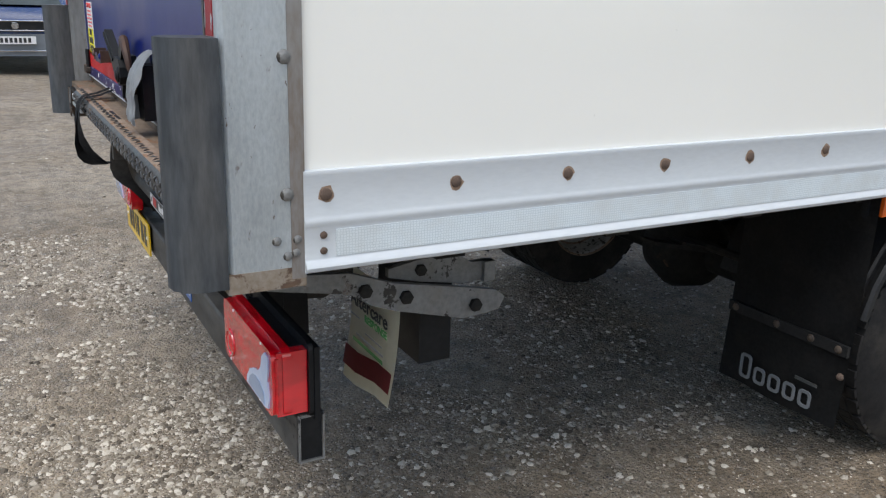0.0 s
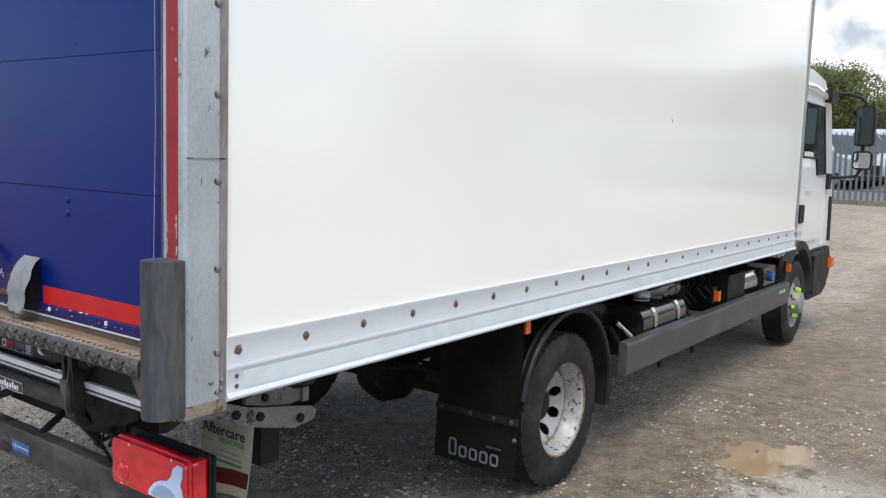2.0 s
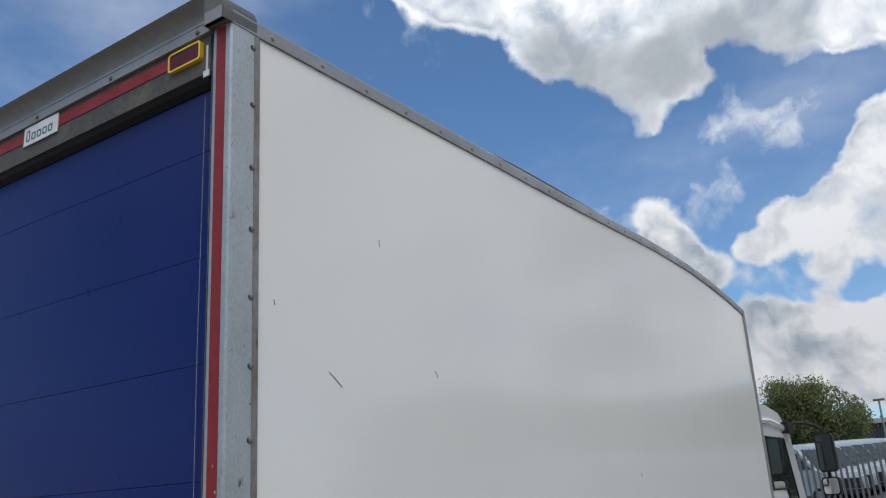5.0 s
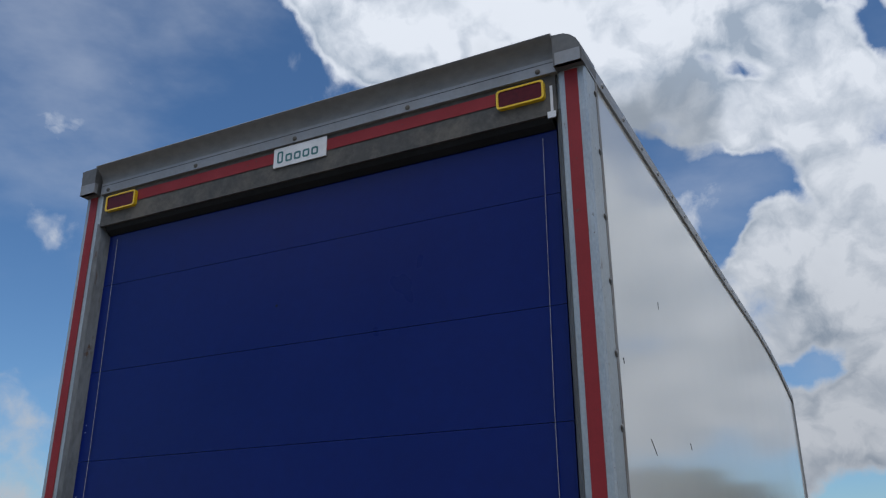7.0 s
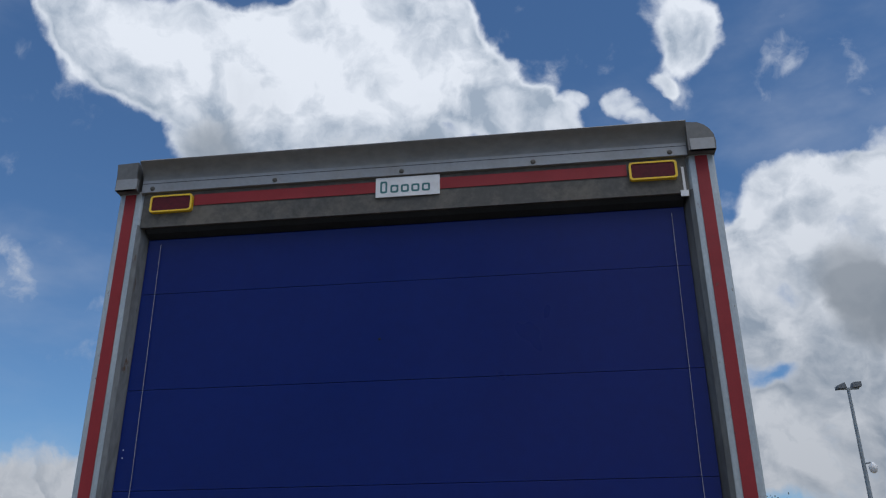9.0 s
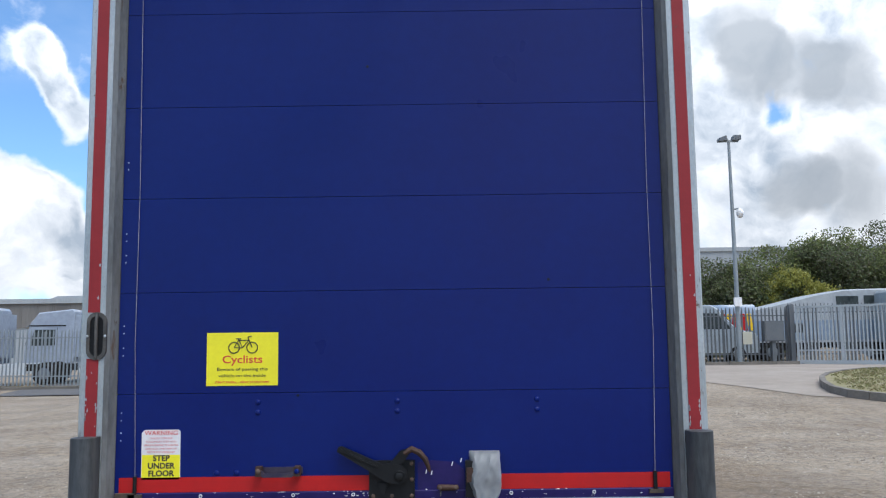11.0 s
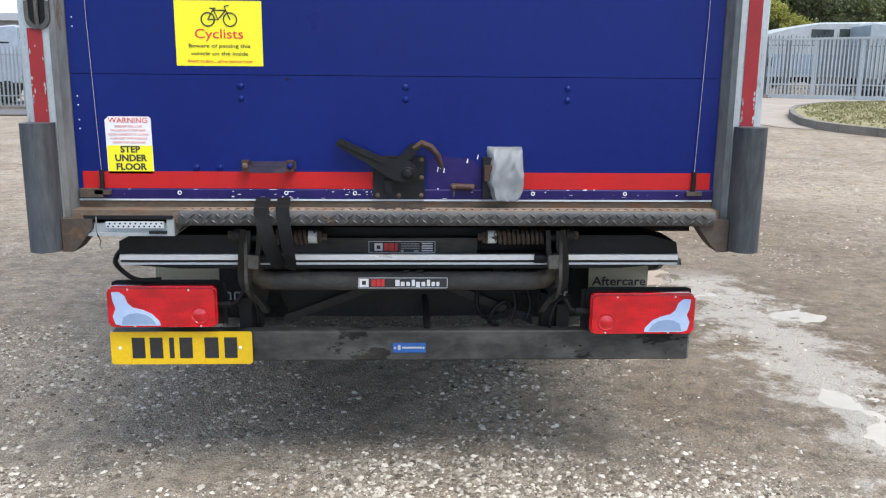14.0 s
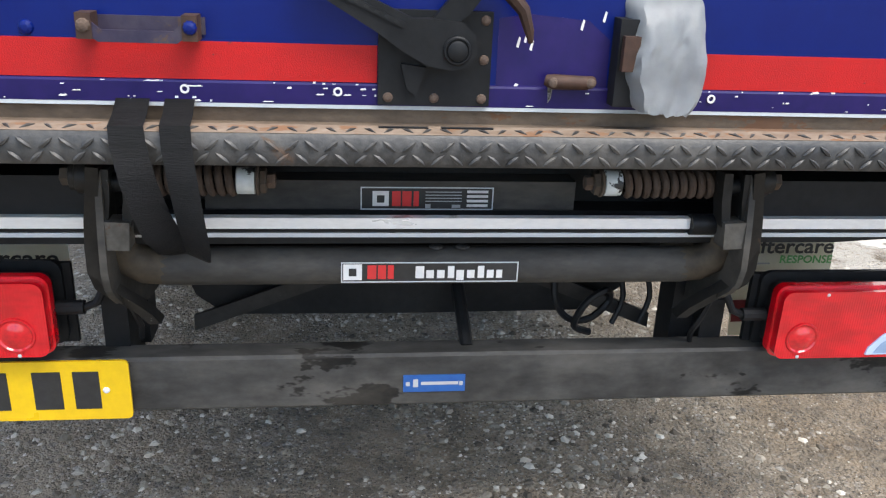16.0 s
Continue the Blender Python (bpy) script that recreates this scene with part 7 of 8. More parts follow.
# ---- beyond the truck: fences, gate, mast ----
PALE_STEEL = material("weathered_palisade_steel", (0.28, 0.31, 0.325), (0.19, 0.215, 0.23), rough=0.55, metal=0.3, grain=30, broad=1.2, amount=0.8, dust=0.15, rust=0.06)
DARK_STEEL = material("dark_palisade_steel", (0.10, 0.11, 0.12), (0.15, 0.16, 0.17), rough=0.6, metal=0.3, grain=30, broad=1.5, amount=0.8, dust=0.15)
CONCRETE = material("worn_concrete", (0.31, 0.265, 0.215), (0.225, 0.19, 0.155), rough=0.85, grain=25, broad=0.8, amount=0.9, dust=0.2, bump=0.2)
KERB = material("kerb_concrete", (0.185, 0.165, 0.14), (0.095, 0.085, 0.072), rough=0.88, grain=20, broad=1.5, amount=0.9, bump=0.3)
TURF = material("dry_turf", (0.25, 0.205, 0.115), (0.16, 0.165, 0.06), rough=0.9, grain=26, broad=2.2, amount=0.9, bump=0.8, bump_scale=60)
VERGE = material("verge_soil", (0.17, 0.14, 0.10), (0.12, 0.13, 0.06), rough=0.9, grain=20, broad=1.2, amount=0.9, bump=0.6)
TARMAC = material("grey_tarmac", (0.075, 0.073, 0.072), (0.12, 0.115, 0.11), rough=0.85, grain=60, broad=0.7, amount=0.9, bump=0.2)

picket_out = [(-0.034, 0.0), (0.034, 0.0), (0.034, 0.93), (0.020, 0.965), (0.0, 1.0), (-0.020, 0.965), (-0.034, 0.93)]


def picket_mesh(height, mat):
    bm = bmesh.new()
    prism(bm, [(x, z * height) for x, z in picket_out], "y", -0.004, 0.004)
    prism(bm, [(-0.006, 0.05), (0.006, 0.05), (0.006, 0.93 * height), (-0.006, 0.93 * height)], "y", -0.02, -0.004)
    me = bpy.data.meshes.new("picket")
    bmesh.ops.recalc_face_normals(bm, faces=bm.faces)
    bm.to_mesh(me)
    bm.free()
    me.materials.append(mat)
    return me


def palisade(x0, x1, y, z, height, pitch, mat, label, lean=0.0, skew=0.0):
    """A run of palisade along x: two rails, posts every 2.75 m, pointed pickets."""
    f = empty("palisade_fence", x0, y, z, label, "fence", "fences round the yard")
    rise = skew * (x1 - x0)
    for h in (0.16, 0.84):
        part("rail", pushed([(x0, z + h * height - 0.022), (x1, z + rise + h * height - 0.022), (x1, z + rise + h * height + 0.022), (x0, z + h * height + 0.022)], "y", y + 0.005, y + 0.05), mat, f)
    k, x = 0, x0
    while x <= x1:
        zz = z + skew * (x - x0)
        part("post", boxed((x - 0.032, x + 0.032, y + 0.05, y + 0.12, zz - 0.1, zz + height * 0.95)), mat, f)
        x += 2.75
    me, x = picket_mesh(height, mat), x0
    rng = random.Random(int(x0 * 10))
    while x <= x1:
        p = new("picket", me)
        p.parent = f
        p.matrix_parent_inverse = Matrix.Translation(-f.location)
        p.location, p.rotation_euler = (x, y, z + skew * (x - x0) + rng.uniform(-0.01, 0.01)), (0, radians(lean + rng.uniform(-0.5, 0.5)), 0)
        x += pitch
    return f


palisade(-22, -9.4, 31.5, 0.16, 2.32, 0.158, PALE_STEEL, "grey steel palisade fence with pointed pickets", 1.0)
palisade(-8, 5.4, 26.0, 0.74, 2.08, 0.158, DARK_STEEL, "grey steel palisade fence behind the truck's cab", -1.2)
palisade(8.6, 13.9, 30.7, 0.74, 2.26, 0.158, DARK_STEEL, "dark steel palisade fence beside the gate")
palisade(14.3, 30.0, 31.6, 0.66, 2.52, 0.17, DARK_STEEL, "dark steel palisade fence behind the sliding gate")

GATE_STEEL = material("pale_gate_steel", (0.42, 0.45, 0.46), (0.31, 0.335, 0.345), rough=0.55, metal=0.2, grain=30, broad=1.2, amount=0.8, dust=0.15, rust=0.05)
# The sliding gate, its far end nearer the yard.
gate = empty("sliding_gate", 14.05, 30.2, 0.62, "grey steel sliding gate of close upright bars", "gate")
part("bottom_rail", boxed((14.05, 19.05, 30.15, 30.25, 0.66, 0.86)), GATE_STEEL, gate, bevel=0.01)
part("top_rail", boxed((14.05, 19.05, 30.15, 30.25, 2.90, 2.98)), GATE_STEEL, gate, bevel=0.008)
part("middle_rail", boxed((14.05, 19.05, 30.18, 30.22, 1.22, 1.27)), GATE_STEEL, gate)
for x in (14.08, 15.75, 17.40, 19.02):
    part("stile", boxed((x - 0.04, x + 0.04, 30.16, 30.24, 0.80, 2.92)), GATE_STEEL, gate)
gate_bar = part("gate_bar", boxed((-0.024, 0.024, -0.012, 0.012, 0, 2.12)), GATE_STEEL, gate)
gate_bar.location = (14.2, 30.2, 0.80)
for k in range(1, 36):
    b = new("gate_bar", gate_bar.data)
    b.parent, b.matrix_parent_inverse, b.location = gate, Matrix.Translation(-gate.location), (14.2 + 0.136 * k, 30.2, 0.80)
for x in (14.25, 18.85):
    part("roller", turned([(-0.05, 0.08), (0.05, 0.08)], (x, 30.2, 0.66), "y", 16), BLACK, gate)
gate.rotation_euler = (0, 0, radians(-41))
for x, h in ((13.98, 2.45), (19.95, 2.3)):
    tagged(part("gate_post", boxed((x - 0.09, x + 0.09, 30.4, 30.58, 0.5, 0.62 + h)), DARK_STEEL, bevel=0.01), "square dark steel gate post", "post", "gate posts")
cabinet = empty("control_cabinet", 13.2, 30.4, 0.6, "grey steel control cabinet on a post", "cabinet")
part("cabinet_box", boxed((12.85, 13.62, 30.35, 30.6, 1.60, 2.42)), DARK_STEEL, cabinet, bevel=0.02)
part("cabinet_door", boxed((12.89, 13.58, 30.33, 30.352, 1.64, 2.38)), DARK_STEEL, cabinet, bevel=0.006)
part("cabinet_post", boxed((13.15, 13.3, 30.42, 30.52, 0.6, 1.6)), DARK_STEEL, cabinet)
box2 = empty("gate_motor_box", 17.35, 25.85, 0.6, "blue-grey gate motor box on the verge", "box")
part("motor_body", boxed((17.05, 17.65, 25.6, 26.1, 0.55, 1.40)), material("blue_grey_paint", (0.045, 0.075, 0.11), (0.06, 0.09, 0.125), rough=0.5, dust=0.15), box2, bevel=0.02)
part("motor_label", boxed((17.14, 17.30, 25.593, 25.6, 1.13, 1.24)), INK_GREY, box2)

mast = empty("lamp_mast", 11.72, 30.1, 0.6, "tall grey lamp mast with twin floodlights and a camera", "lamp mast")
part("pole", bar([(11.72, 30.1, 0.5), (11.72, 30.1, 4.5), (11.70, 30.1, 9.7)], [0.10, 0.085, 0.055], 12), PALE_STEEL, mast, smooth=True)
part("crossarm", boxed((11.36, 12.08, 30.06, 30.14, 9.66, 9.73)), PALE_STEEL, mast)
for s in (-1, 1):
    part("floodlight", pushed([(11.72 + s * 0.10, 9.70), (11.72 + s * 0.44, 9.74 - (0.06 if s < 0 else 0)), (11.72 + s * 0.44, 9.92 - (0.12 if s < 0 else 0)), (11.72 + s * 0.16, 9.91)], "y", 29.92, 30.28), DARK_STEEL, mast, "dark floodlight head", bevel=0.02)
part("camera_arm", bar([(11.74, 30.1, 6.9), (11.95, 30.05, 6.93)], 0.03, 8), PALE_STEEL, mast)
part("dome_camera", turned([(-0.38, 0.03), (-0.34, 0.10), (-0.22, 0.15), (-0.1, 0.14), (0, 0.06), (0.02, 0.02)], (12.0, 30.05, 6.92), "z", 16), STICKER_W, mast, "white dome camera", smooth=True)
part("mast_box", boxed((11.55, 11.85, 29.9, 30.0, 3.0, 3.35)), STICKER_W, mast, bevel=0.01)
part("notice", boxed((12.05, 12.42, 30.58, 30.6, 1.5, 2.0)), CARD, mast)

# Kerbs, verges, apron, island.


ISLAND = [(14.2, 11.2), (12.2, 13.2), (10.8, 14.66), (10.3, 15.3), (9.8, 16.06), (9.57, 16.65), (9.55, 17.5), (9.87, 18.7), (10.4, 20.0), (11.0, 21.0), (11.8, 21.9), (12.9, 22.7), (14.4, 23.2), (18, 23.6), (26, 24), (26, 14), (20, 9.5)]


def inset(points, d):
    c = Vector((sum(p[0] for p in points) / len(points), sum(p[1] for p in points) / len(points)))
    out = []
    for p in points:
        v = Vector(p) - c
        out.append(tuple(c + v * (1 - d / v.length)))
    return out


def draped(name, outline, lift, mat, label, category, cell=0.8):
    """A surface cut into cells so that it lies on the slope."""
    bm = bmesh.new()
    bm.faces.new([bm.verts.new((x, y, 0)) for x, y in outline])
    xs_, ys_ = [p[0] for p in outline], [p[1] for p in outline]
    for axis, lo, hi in ((0, min(xs_), max(xs_)), (1, min(ys_), max(ys_))):
        w = lo + cell
        while w < hi:
            no = (1, 0, 0) if axis == 0 else (0, 1, 0)
            co = (w, 0, 0) if axis == 0 else (0, w, 0)
            bmesh.ops.bisect_plane(bm, geom=bm.verts[:] + bm.edges[:] + bm.faces[:], plane_co=co, plane_no=no)
            w += cell
    for v in bm.verts:
        v.co.z = ground_z(v.co.x, v.co.y) + lift
    return tagged(part(name, bm, mat), label, category, kind="structure")


draped("apron", [(9.5, 16.6), (10.6, 19.6), (11.8, 22.0), (14.4, 23.3), (18.5, 23.7), (24, 24.1), (24, 30.1), (13.9, 30.1), (9, 30.0), (5.6, 29.0), (5.2, 25.2), (6.5, 22.4), (8.0, 19.15), (8.9, 16.9)], 0.012, CONCRETE, "pale worn concrete apron before the gate", "concrete")
grass_top = draped("island_turf", inset(ISLAND, 0.12), 0.165, TURF, "dry grass on a kerbed island", "grass", 1.0)
pts = [Vector(p) for p in ISLAND]
for a, b in zip(pts[:-3], pts[1:-2]):
    d = b - a
    count = max(1, round(d.length / 0.92))
    for k in range(count):
        p, q = a + d * (k / count), a + d * ((k + 0.985) / count)
        nrm = Vector((-(q - p).y, (q - p).x)).normalized() * -0.14
        bm = bmesh.new()
        quad = [p, q, q + nrm, p + nrm]
        lo = [bm.verts.new((v.x, v.y, ground_z(v.x, v.y) - 0.05)) for v in quad]
        hi = [bm.verts.new((v.x, v.y, ground_z(v.x, v.y) + 0.19)) for v in quad]
        bm.faces.new(lo), bm.faces.new(hi)
        for i in range(4):
            bm.faces.new((lo[i], lo[(i + 1) % 4], hi[(i + 1) % 4], hi[i]))
        part("kerb", bm, KERB, grass_top, bevel=0.015)
for name, x0, x1, y0, y1 in (("left", -24, -8.8, 30.9, 31.9), ("front", -9, 6, 25.2, 26.4), ("right", 8.4, 13.7, 29.7, 31.1)):
    v = draped("verge", [(x0, y0 + 0.14), (x1, y0 + 0.14), (x1, y1), (x0, y1)], 0.11, VERGE, "scrubby soil verge along the fence", "verge", 1.0)
    x = x0
    while x < x1:
        bm = bmesh.new()
        q = [(x, y0), (x + 0.905, y0), (x + 0.905, y0 + 0.14), (x, y0 + 0.14)]
        lo = [bm.verts.new((a, b, ground_z(a, b) - 0.05)) for a, b in q]
        hi = [bm.verts.new((a, b, ground_z(a, b) + 0.13)) for a, b in q]
        bm.faces.new(lo), bm.faces.new(hi)
        for i in range(4):
            bm.faces.new((lo[i], lo[(i + 1) % 4], hi[(i + 1) % 4], hi[i]))
        part("kerb", bm, KERB, v)
        x += 0.92
draped("vehicle_park", [(-16, 26.6), (8, 26.6), (10, 60), (-24, 60)], 0.03, TARMAC, "grey tarmac vehicle park behind the fence", "tarmac", 3.0)

# ---- buildings far off ----
CLAD_DARK = material("dark_cladding", (0.022, 0.023, 0.027), (0.032, 0.034, 0.038), rough=0.8, grain=3, broad=0.3, stretch=(4, 1, 0.2))
CLAD_PALE = material("pale_cladding", (0.33, 0.35, 0.36), (0.27, 0.285, 0.295), rough=0.5, grain=3, broad=0.3, stretch=(4, 1, 0.2))
CLAD_BROWN = material("brown_grey_cladding", (0.13, 0.12, 0.11), (0.175, 0.165, 0.15), rough=0.6, grain=3, broad=0.2, stretch=(3, 1, 0.2))


def warehouse(x0, x1, y0, y1, z0, split_z, top, low_mat, high_mat, label):
    w = empty("warehouse", (x0 + x1) / 2, y0, z0, label, "building", "warehouses")
    part("lower_wall", boxed((x0, x1, y0, y1, z0 - 0.5, split_z)), low_mat, w)
    part("upper_wall", boxed((x0 - 0.1, x1 + 0.1, y0 - 0.1, y1 + 0.1, split_z + 0.004, top)), high_mat, w)
    part("roof", pushed([(x0 - 0.3, top + 0.004), (x1 + 0.3, top + 0.004), (x1 - 1, top + 0.45), (x0 + 1, top + 0.45)], "y", y0 - 0.3, y1 + 0.3), CLAD_PALE, w)
    k, x = 0, x0
    while x < x1:
        part("rib", boxed((x, x + 0.08, y0 - 0.14, y0 - 0.104, split_z + 0.01, top)), high_mat, w)
        x += max(1.0, (x1 - x0) / 40)
        k += 1
    return w


warehouse(-45, 26, 92, 130, 0.7, 5.4, 7.0, CLAD_PALE, CLAD_DARK, "long warehouse with dark upper cladding and pale wall")
warehouse(-75, -16, 75, 110, 0.0, 3.5, 5.75, CLAD_PALE, CLAD_BROWN, "low brown-grey warehouse behind the parked lorries")
warehouse(24, 70, 92, 130, 0.7, 8.0, 11.6, CLAD_PALE, CLAD_PALE, "pale warehouse roof over the trees")

# ---- trees ----
LEAF = varied("spring_leaves", [(0.125, 0.165, 0.050), (0.175, 0.215, 0.068), (0.225, 0.255, 0.085), (0.150, 0.170, 0.068), (0.120, 0.105, 0.072)], rough=0.65, translucent=0.4)
LEAF_DARK = varied("dark_leaves", [(0.075, 0.100, 0.042), (0.108, 0.138, 0.055), (0.145, 0.168, 0.072), (0.120, 0.105, 0.072), (0.092, 0.112, 0.055)], rough=0.7, translucent=0.4)
LEAF_GOLD = varied("yellow_green_leaves", [(0.299, 0.312, 0.065), (0.390, 0.364, 0.078), (0.260, 0.273, 0.072)], rough=0.6, translucent=0.4)
TWIG = varied("bare_twigs", [(0.085, 0.07, 0.055), (0.12, 0.10, 0.08)], rough=0.9)
BARK = material("bark", (0.085, 0.065, 0.048), (0.045, 0.036, 0.028), rough=0.95, grain=25, broad=4, amount=0.9, bump=0.8)


def leaf_mesh(name, centres, size, g, mat, bare=False):
    """Small diamond leaves, or thin twigs, turned at random about the given centres."""
    n = len(centres)
    a, b = g.normal(0, 1, (n, 3)), g.normal(0, 1, (n, 3))
    a /= np.linalg.norm(a, axis=1, keepdims=True)
    b -= a * (a * b).sum(1, keepdims=True)
    b /= np.linalg.norm(b, axis=1, keepdims=True)
    s = size * g.uniform(0.6, 1.3, (n, 1))
    if bare:
        corners, m = np.stack([centres - a * s * 2.5 - b * 0.008, centres - a * s * 2.5 + b * 0.008, centres + a * s * 2.5], 1), 3
    else:
        corners, m = np.stack([centres - a * s, centres + b * s * 0.55, centres + a * s, centres - b * s * 0.55], 1), 4
    me = bpy.data.meshes.new(name)
    me.from_pydata(corners.reshape(-1, 3).tolist(), [], np.arange(n * m).reshape(n, m).tolist())
    me.materials.append(mat)
    return me


def tree(name, x, y, z, height, spread, trunk, leaf, seed, leaves, leaf_size, label, group, low=0.25, bare=False, fill=0.0):
    """A tapered trunk, forking limbs, and a crown of loose leaf sprays round the limb ends."""
    rng = random.Random(seed)
    t = empty(name, x, y, z, label, "tree", group)
    wood, tips = bmesh.new(), []

    def limb(p, d, length, r, depth):
        pts, rs, q, way_ = [p], [r], Vector(p), Vector(d)
        for k in range(4):
            way_ = (way_ + Vector((rng.uniform(-0.25, 0.25), rng.uniform(-0.25, 0.25), rng.uniform(-0.05, 0.18)))).normalized()
            q = q + way_ * length / 4
            pts.append(q.copy()), rs.append(r * (1 - 0.16 * (k + 1)))
        sweep(wood, pts, rs, 6 if depth else 9)
        if depth >= 2:
            tips.append((q, length))
        if depth < 4:
            for k in range(rng.choice((2, 3, 3)) if depth else 5):
                a, up_ = rng.uniform(0, 6.283), rng.uniform(0.15, 0.75)
                side = Vector((math.cos(a) * spread, math.sin(a) * spread, up_ * height * 0.5)).normalized()
                nd = (way_ * 0.55 + side).normalized()
                start = pts[rng.choice((2, 3, 4))]
                limb(start, nd, (length * rng.uniform(0.58, 0.78)) if depth else (height * (1 - low) * rng.uniform(0.34, 0.5)), r * 0.5, depth + 1)

    limb(Vector((x, y, z - 0.1)), (0, 0, 1), height * low * 1.25, trunk, 0)
    part("trunk", wood, BARK, t, smooth=True)
    g = np.random.default_rng(seed)
    cx, cy, cz = x, y, z + height * (0.5 + low * 0.5)
    rz = height * (0.5 - low * 0.5)
    per, centres = max(1, leaves // max(1, len(tips))), []
    for q, length in tips:
        q = np.array((cx + max(-1.05, min(1.05, (q.x - cx) / spread)) * spread, cy + max(-1.05, min(1.05, (q.y - cy) / spread)) * spread, cz + max(-1, min(1.0, (q.z - cz) / rz)) * rz))
        size = min(1.0, length * 0.55) + 0.14 * spread
        centres.append(q + g.normal(0, 0.42 * size, (per, 3)) * (1, 1, 0.75))
    for k in range(int(leaves * fill)):
        d = g.normal(0, 1, 3)
        d *= g.uniform(0.55, 1.0) ** 0.5 / np.linalg.norm(d)
        p = np.array((cx, cy, cz)) + d * (spread, spread, rz)
        if noise.noise(p * 0.75) + 0.6 * noise.noise(p * 2.1) > -0.05:
            centres.append(p[None])
    me = leaf_mesh("crown", np.concatenate(centres), leaf_size, g, leaf, bare)
    crown = new("crown", me)
    crown.parent, crown.matrix_parent_inverse = t, Matrix.Translation(-t.location)
    return t


tree("oak_tree", -8.9, 60, ground_z(-8.9, 60), 7.0, 3.55, 0.32, LEAF, 3, 42000, 0.085, "broad spring-green tree behind the parked vans", "", 0.2, False, 0.45)
HEDGE = [(7.4, 48, 5.6, 2.4, LEAF_DARK), (9.6, 46, 6.3, 2.5, LEAF), (11.8, 47.5, 6.7, 2.7, LEAF_DARK), (16.2, 47, 6.0, 2.6, LEAF_DARK), (18.6, 45, 6.4, 2.6, LEAF), (20.6, 49, 6.8, 2.8, LEAF_DARK), (22.4, 45.5, 6.6, 2.5, LEAF_DARK), (24.2, 48, 7.8, 2.8, LEAF),
         (19.4, 43.2, 4.9, 1.7, LEAF_GOLD), (25.6, 44.5, 6.4, 2.3, LEAF), (27.2, 48, 8.3, 2.9, LEAF_DARK), (29.6, 46, 8.7, 3.0, LEAF), (32.4, 47, 9.0, 3.2, LEAF_DARK), (14.0, 48, 5.8, 2.6, LEAF), (35.5, 45, 8.8, 3.2, LEAF)]
for k, (x, y, h, s, m) in enumerate(HEDGE):
    tree("hedgerow_tree", x, y, 0.7, h, s, 0.16, m, 20 + k, 30000, 0.078, {LEAF_GOLD: "yellow-green bush in the tree belt", LEAF: "fresh green tree in the belt behind the gate", LEAF_DARK: "dark green tree in the belt behind the gate"}[m], "tree belt", 0.12, False, 0.35)
tree("bare_tree", 27.8, 43.5, 0.7, 9.0, 2.0, 0.12, TWIG, 71, 2600, 0.17, "leafless twiggy tree among the green ones", "", 0.2, True)


def scrub(name, x0, x1, y, z, h, seed, label):
    g = np.random.default_rng(seed)
    x = g.uniform(x0, x1, 45000)
    top = np.array([h * (0.65 + 0.35 * noise.noise((v * 0.5, y, seed)) + 0.12 * noise.noise((v * 2.1, y, seed))) for v in x])
    centres = np.stack([x, y + g.normal(0, 0.8, x.size), z + top * g.random(x.size) ** 0.7], 1)
    me = leaf_mesh(name, centres, 0.11, g, LEAF_DARK)
    tagged(new(name, me), label, "bushes", kind="stuff")


scrub("bushes", 6, 40, 44, 0.7, 5.6, 5, "dense dark bushes under the tree belt")
scrub("back_bushes", 5, 42, 50, 0.7, 7.2, 15, "dense bushes at the back of the tree belt")
scrub("low_bushes", -16, -4, 58, 0.7, 3.3, 8, "low bushes under the tree")

# Dry grass on the island.
GRASS = varied("dry_grass_blades", [(0.28, 0.235, 0.13), (0.19, 0.20, 0.07), (0.32, 0.265, 0.155), (0.165, 0.18, 0.062)], rough=0.85, translucent=0.3)


def inside(x, y, ring):
    hit = False
    for (ax, ay), (bx, by) in zip(ring, ring[1:] + ring[:1]):
        if (ay > y) != (by > y) and x < ax + (y - ay) * (bx - ax) / (by - ay):
            hit = not hit
    return hit


g = np.random.default_rng(31)
tufts = []
turf_ring = inset(ISLAND, 0.3)
while len(tufts) < 18000:
    x, y = g.uniform(9.7, 19), g.uniform(11, 23.5)
    if inside(x, y, turf_ring) and noise.noise((x * 1.4, y * 1.4, 2.2)) > g.uniform(-0.6, 0.4):
        tufts.append((x, y, ground_z(x, y) + 0.165 + 0.05 * g.random()))
tagged(new("island_grass", leaf_mesh("island_grass", np.array(tufts), 0.034, g, GRASS)), "patchy dry grass on the kerbed island", "grass", kind="stuff")

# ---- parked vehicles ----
# White paint toned grey-blue, with the distance's haze and shade in it.
VAN_HAZED = material("hazed_white_van_paint", (0.30, 0.34, 0.365), (0.23, 0.27, 0.295), rough=0.35, coat=0.2, grain=5, broad=1, dust=0.08)
VAN_BLUE = material("pale_blue_paint", (0.22, 0.28, 0.36), (0.17, 0.23, 0.31), rough=0.3, coat=0.3, grain=5, broad=1, dust=0.1)
VAN_GREY = material("grey_paint", (0.16, 0.18, 0.20), (0.13, 0.15, 0.17), rough=0.3, coat=0.4, grain=5, broad=1, dust=0.1)
NAVY = material("navy_car_paint", (0.012, 0.028, 0.095), (0.01, 0.022, 0.08), rough=0.2, coat=0.7, grain=5, broad=1, dust=0.05)
HEADLIGHT = material("headlight", (0.70, 0.74, 0.78), (0.5, 0.54, 0.58), rough=0.12, coat=1.0, grain=30, broad=8)


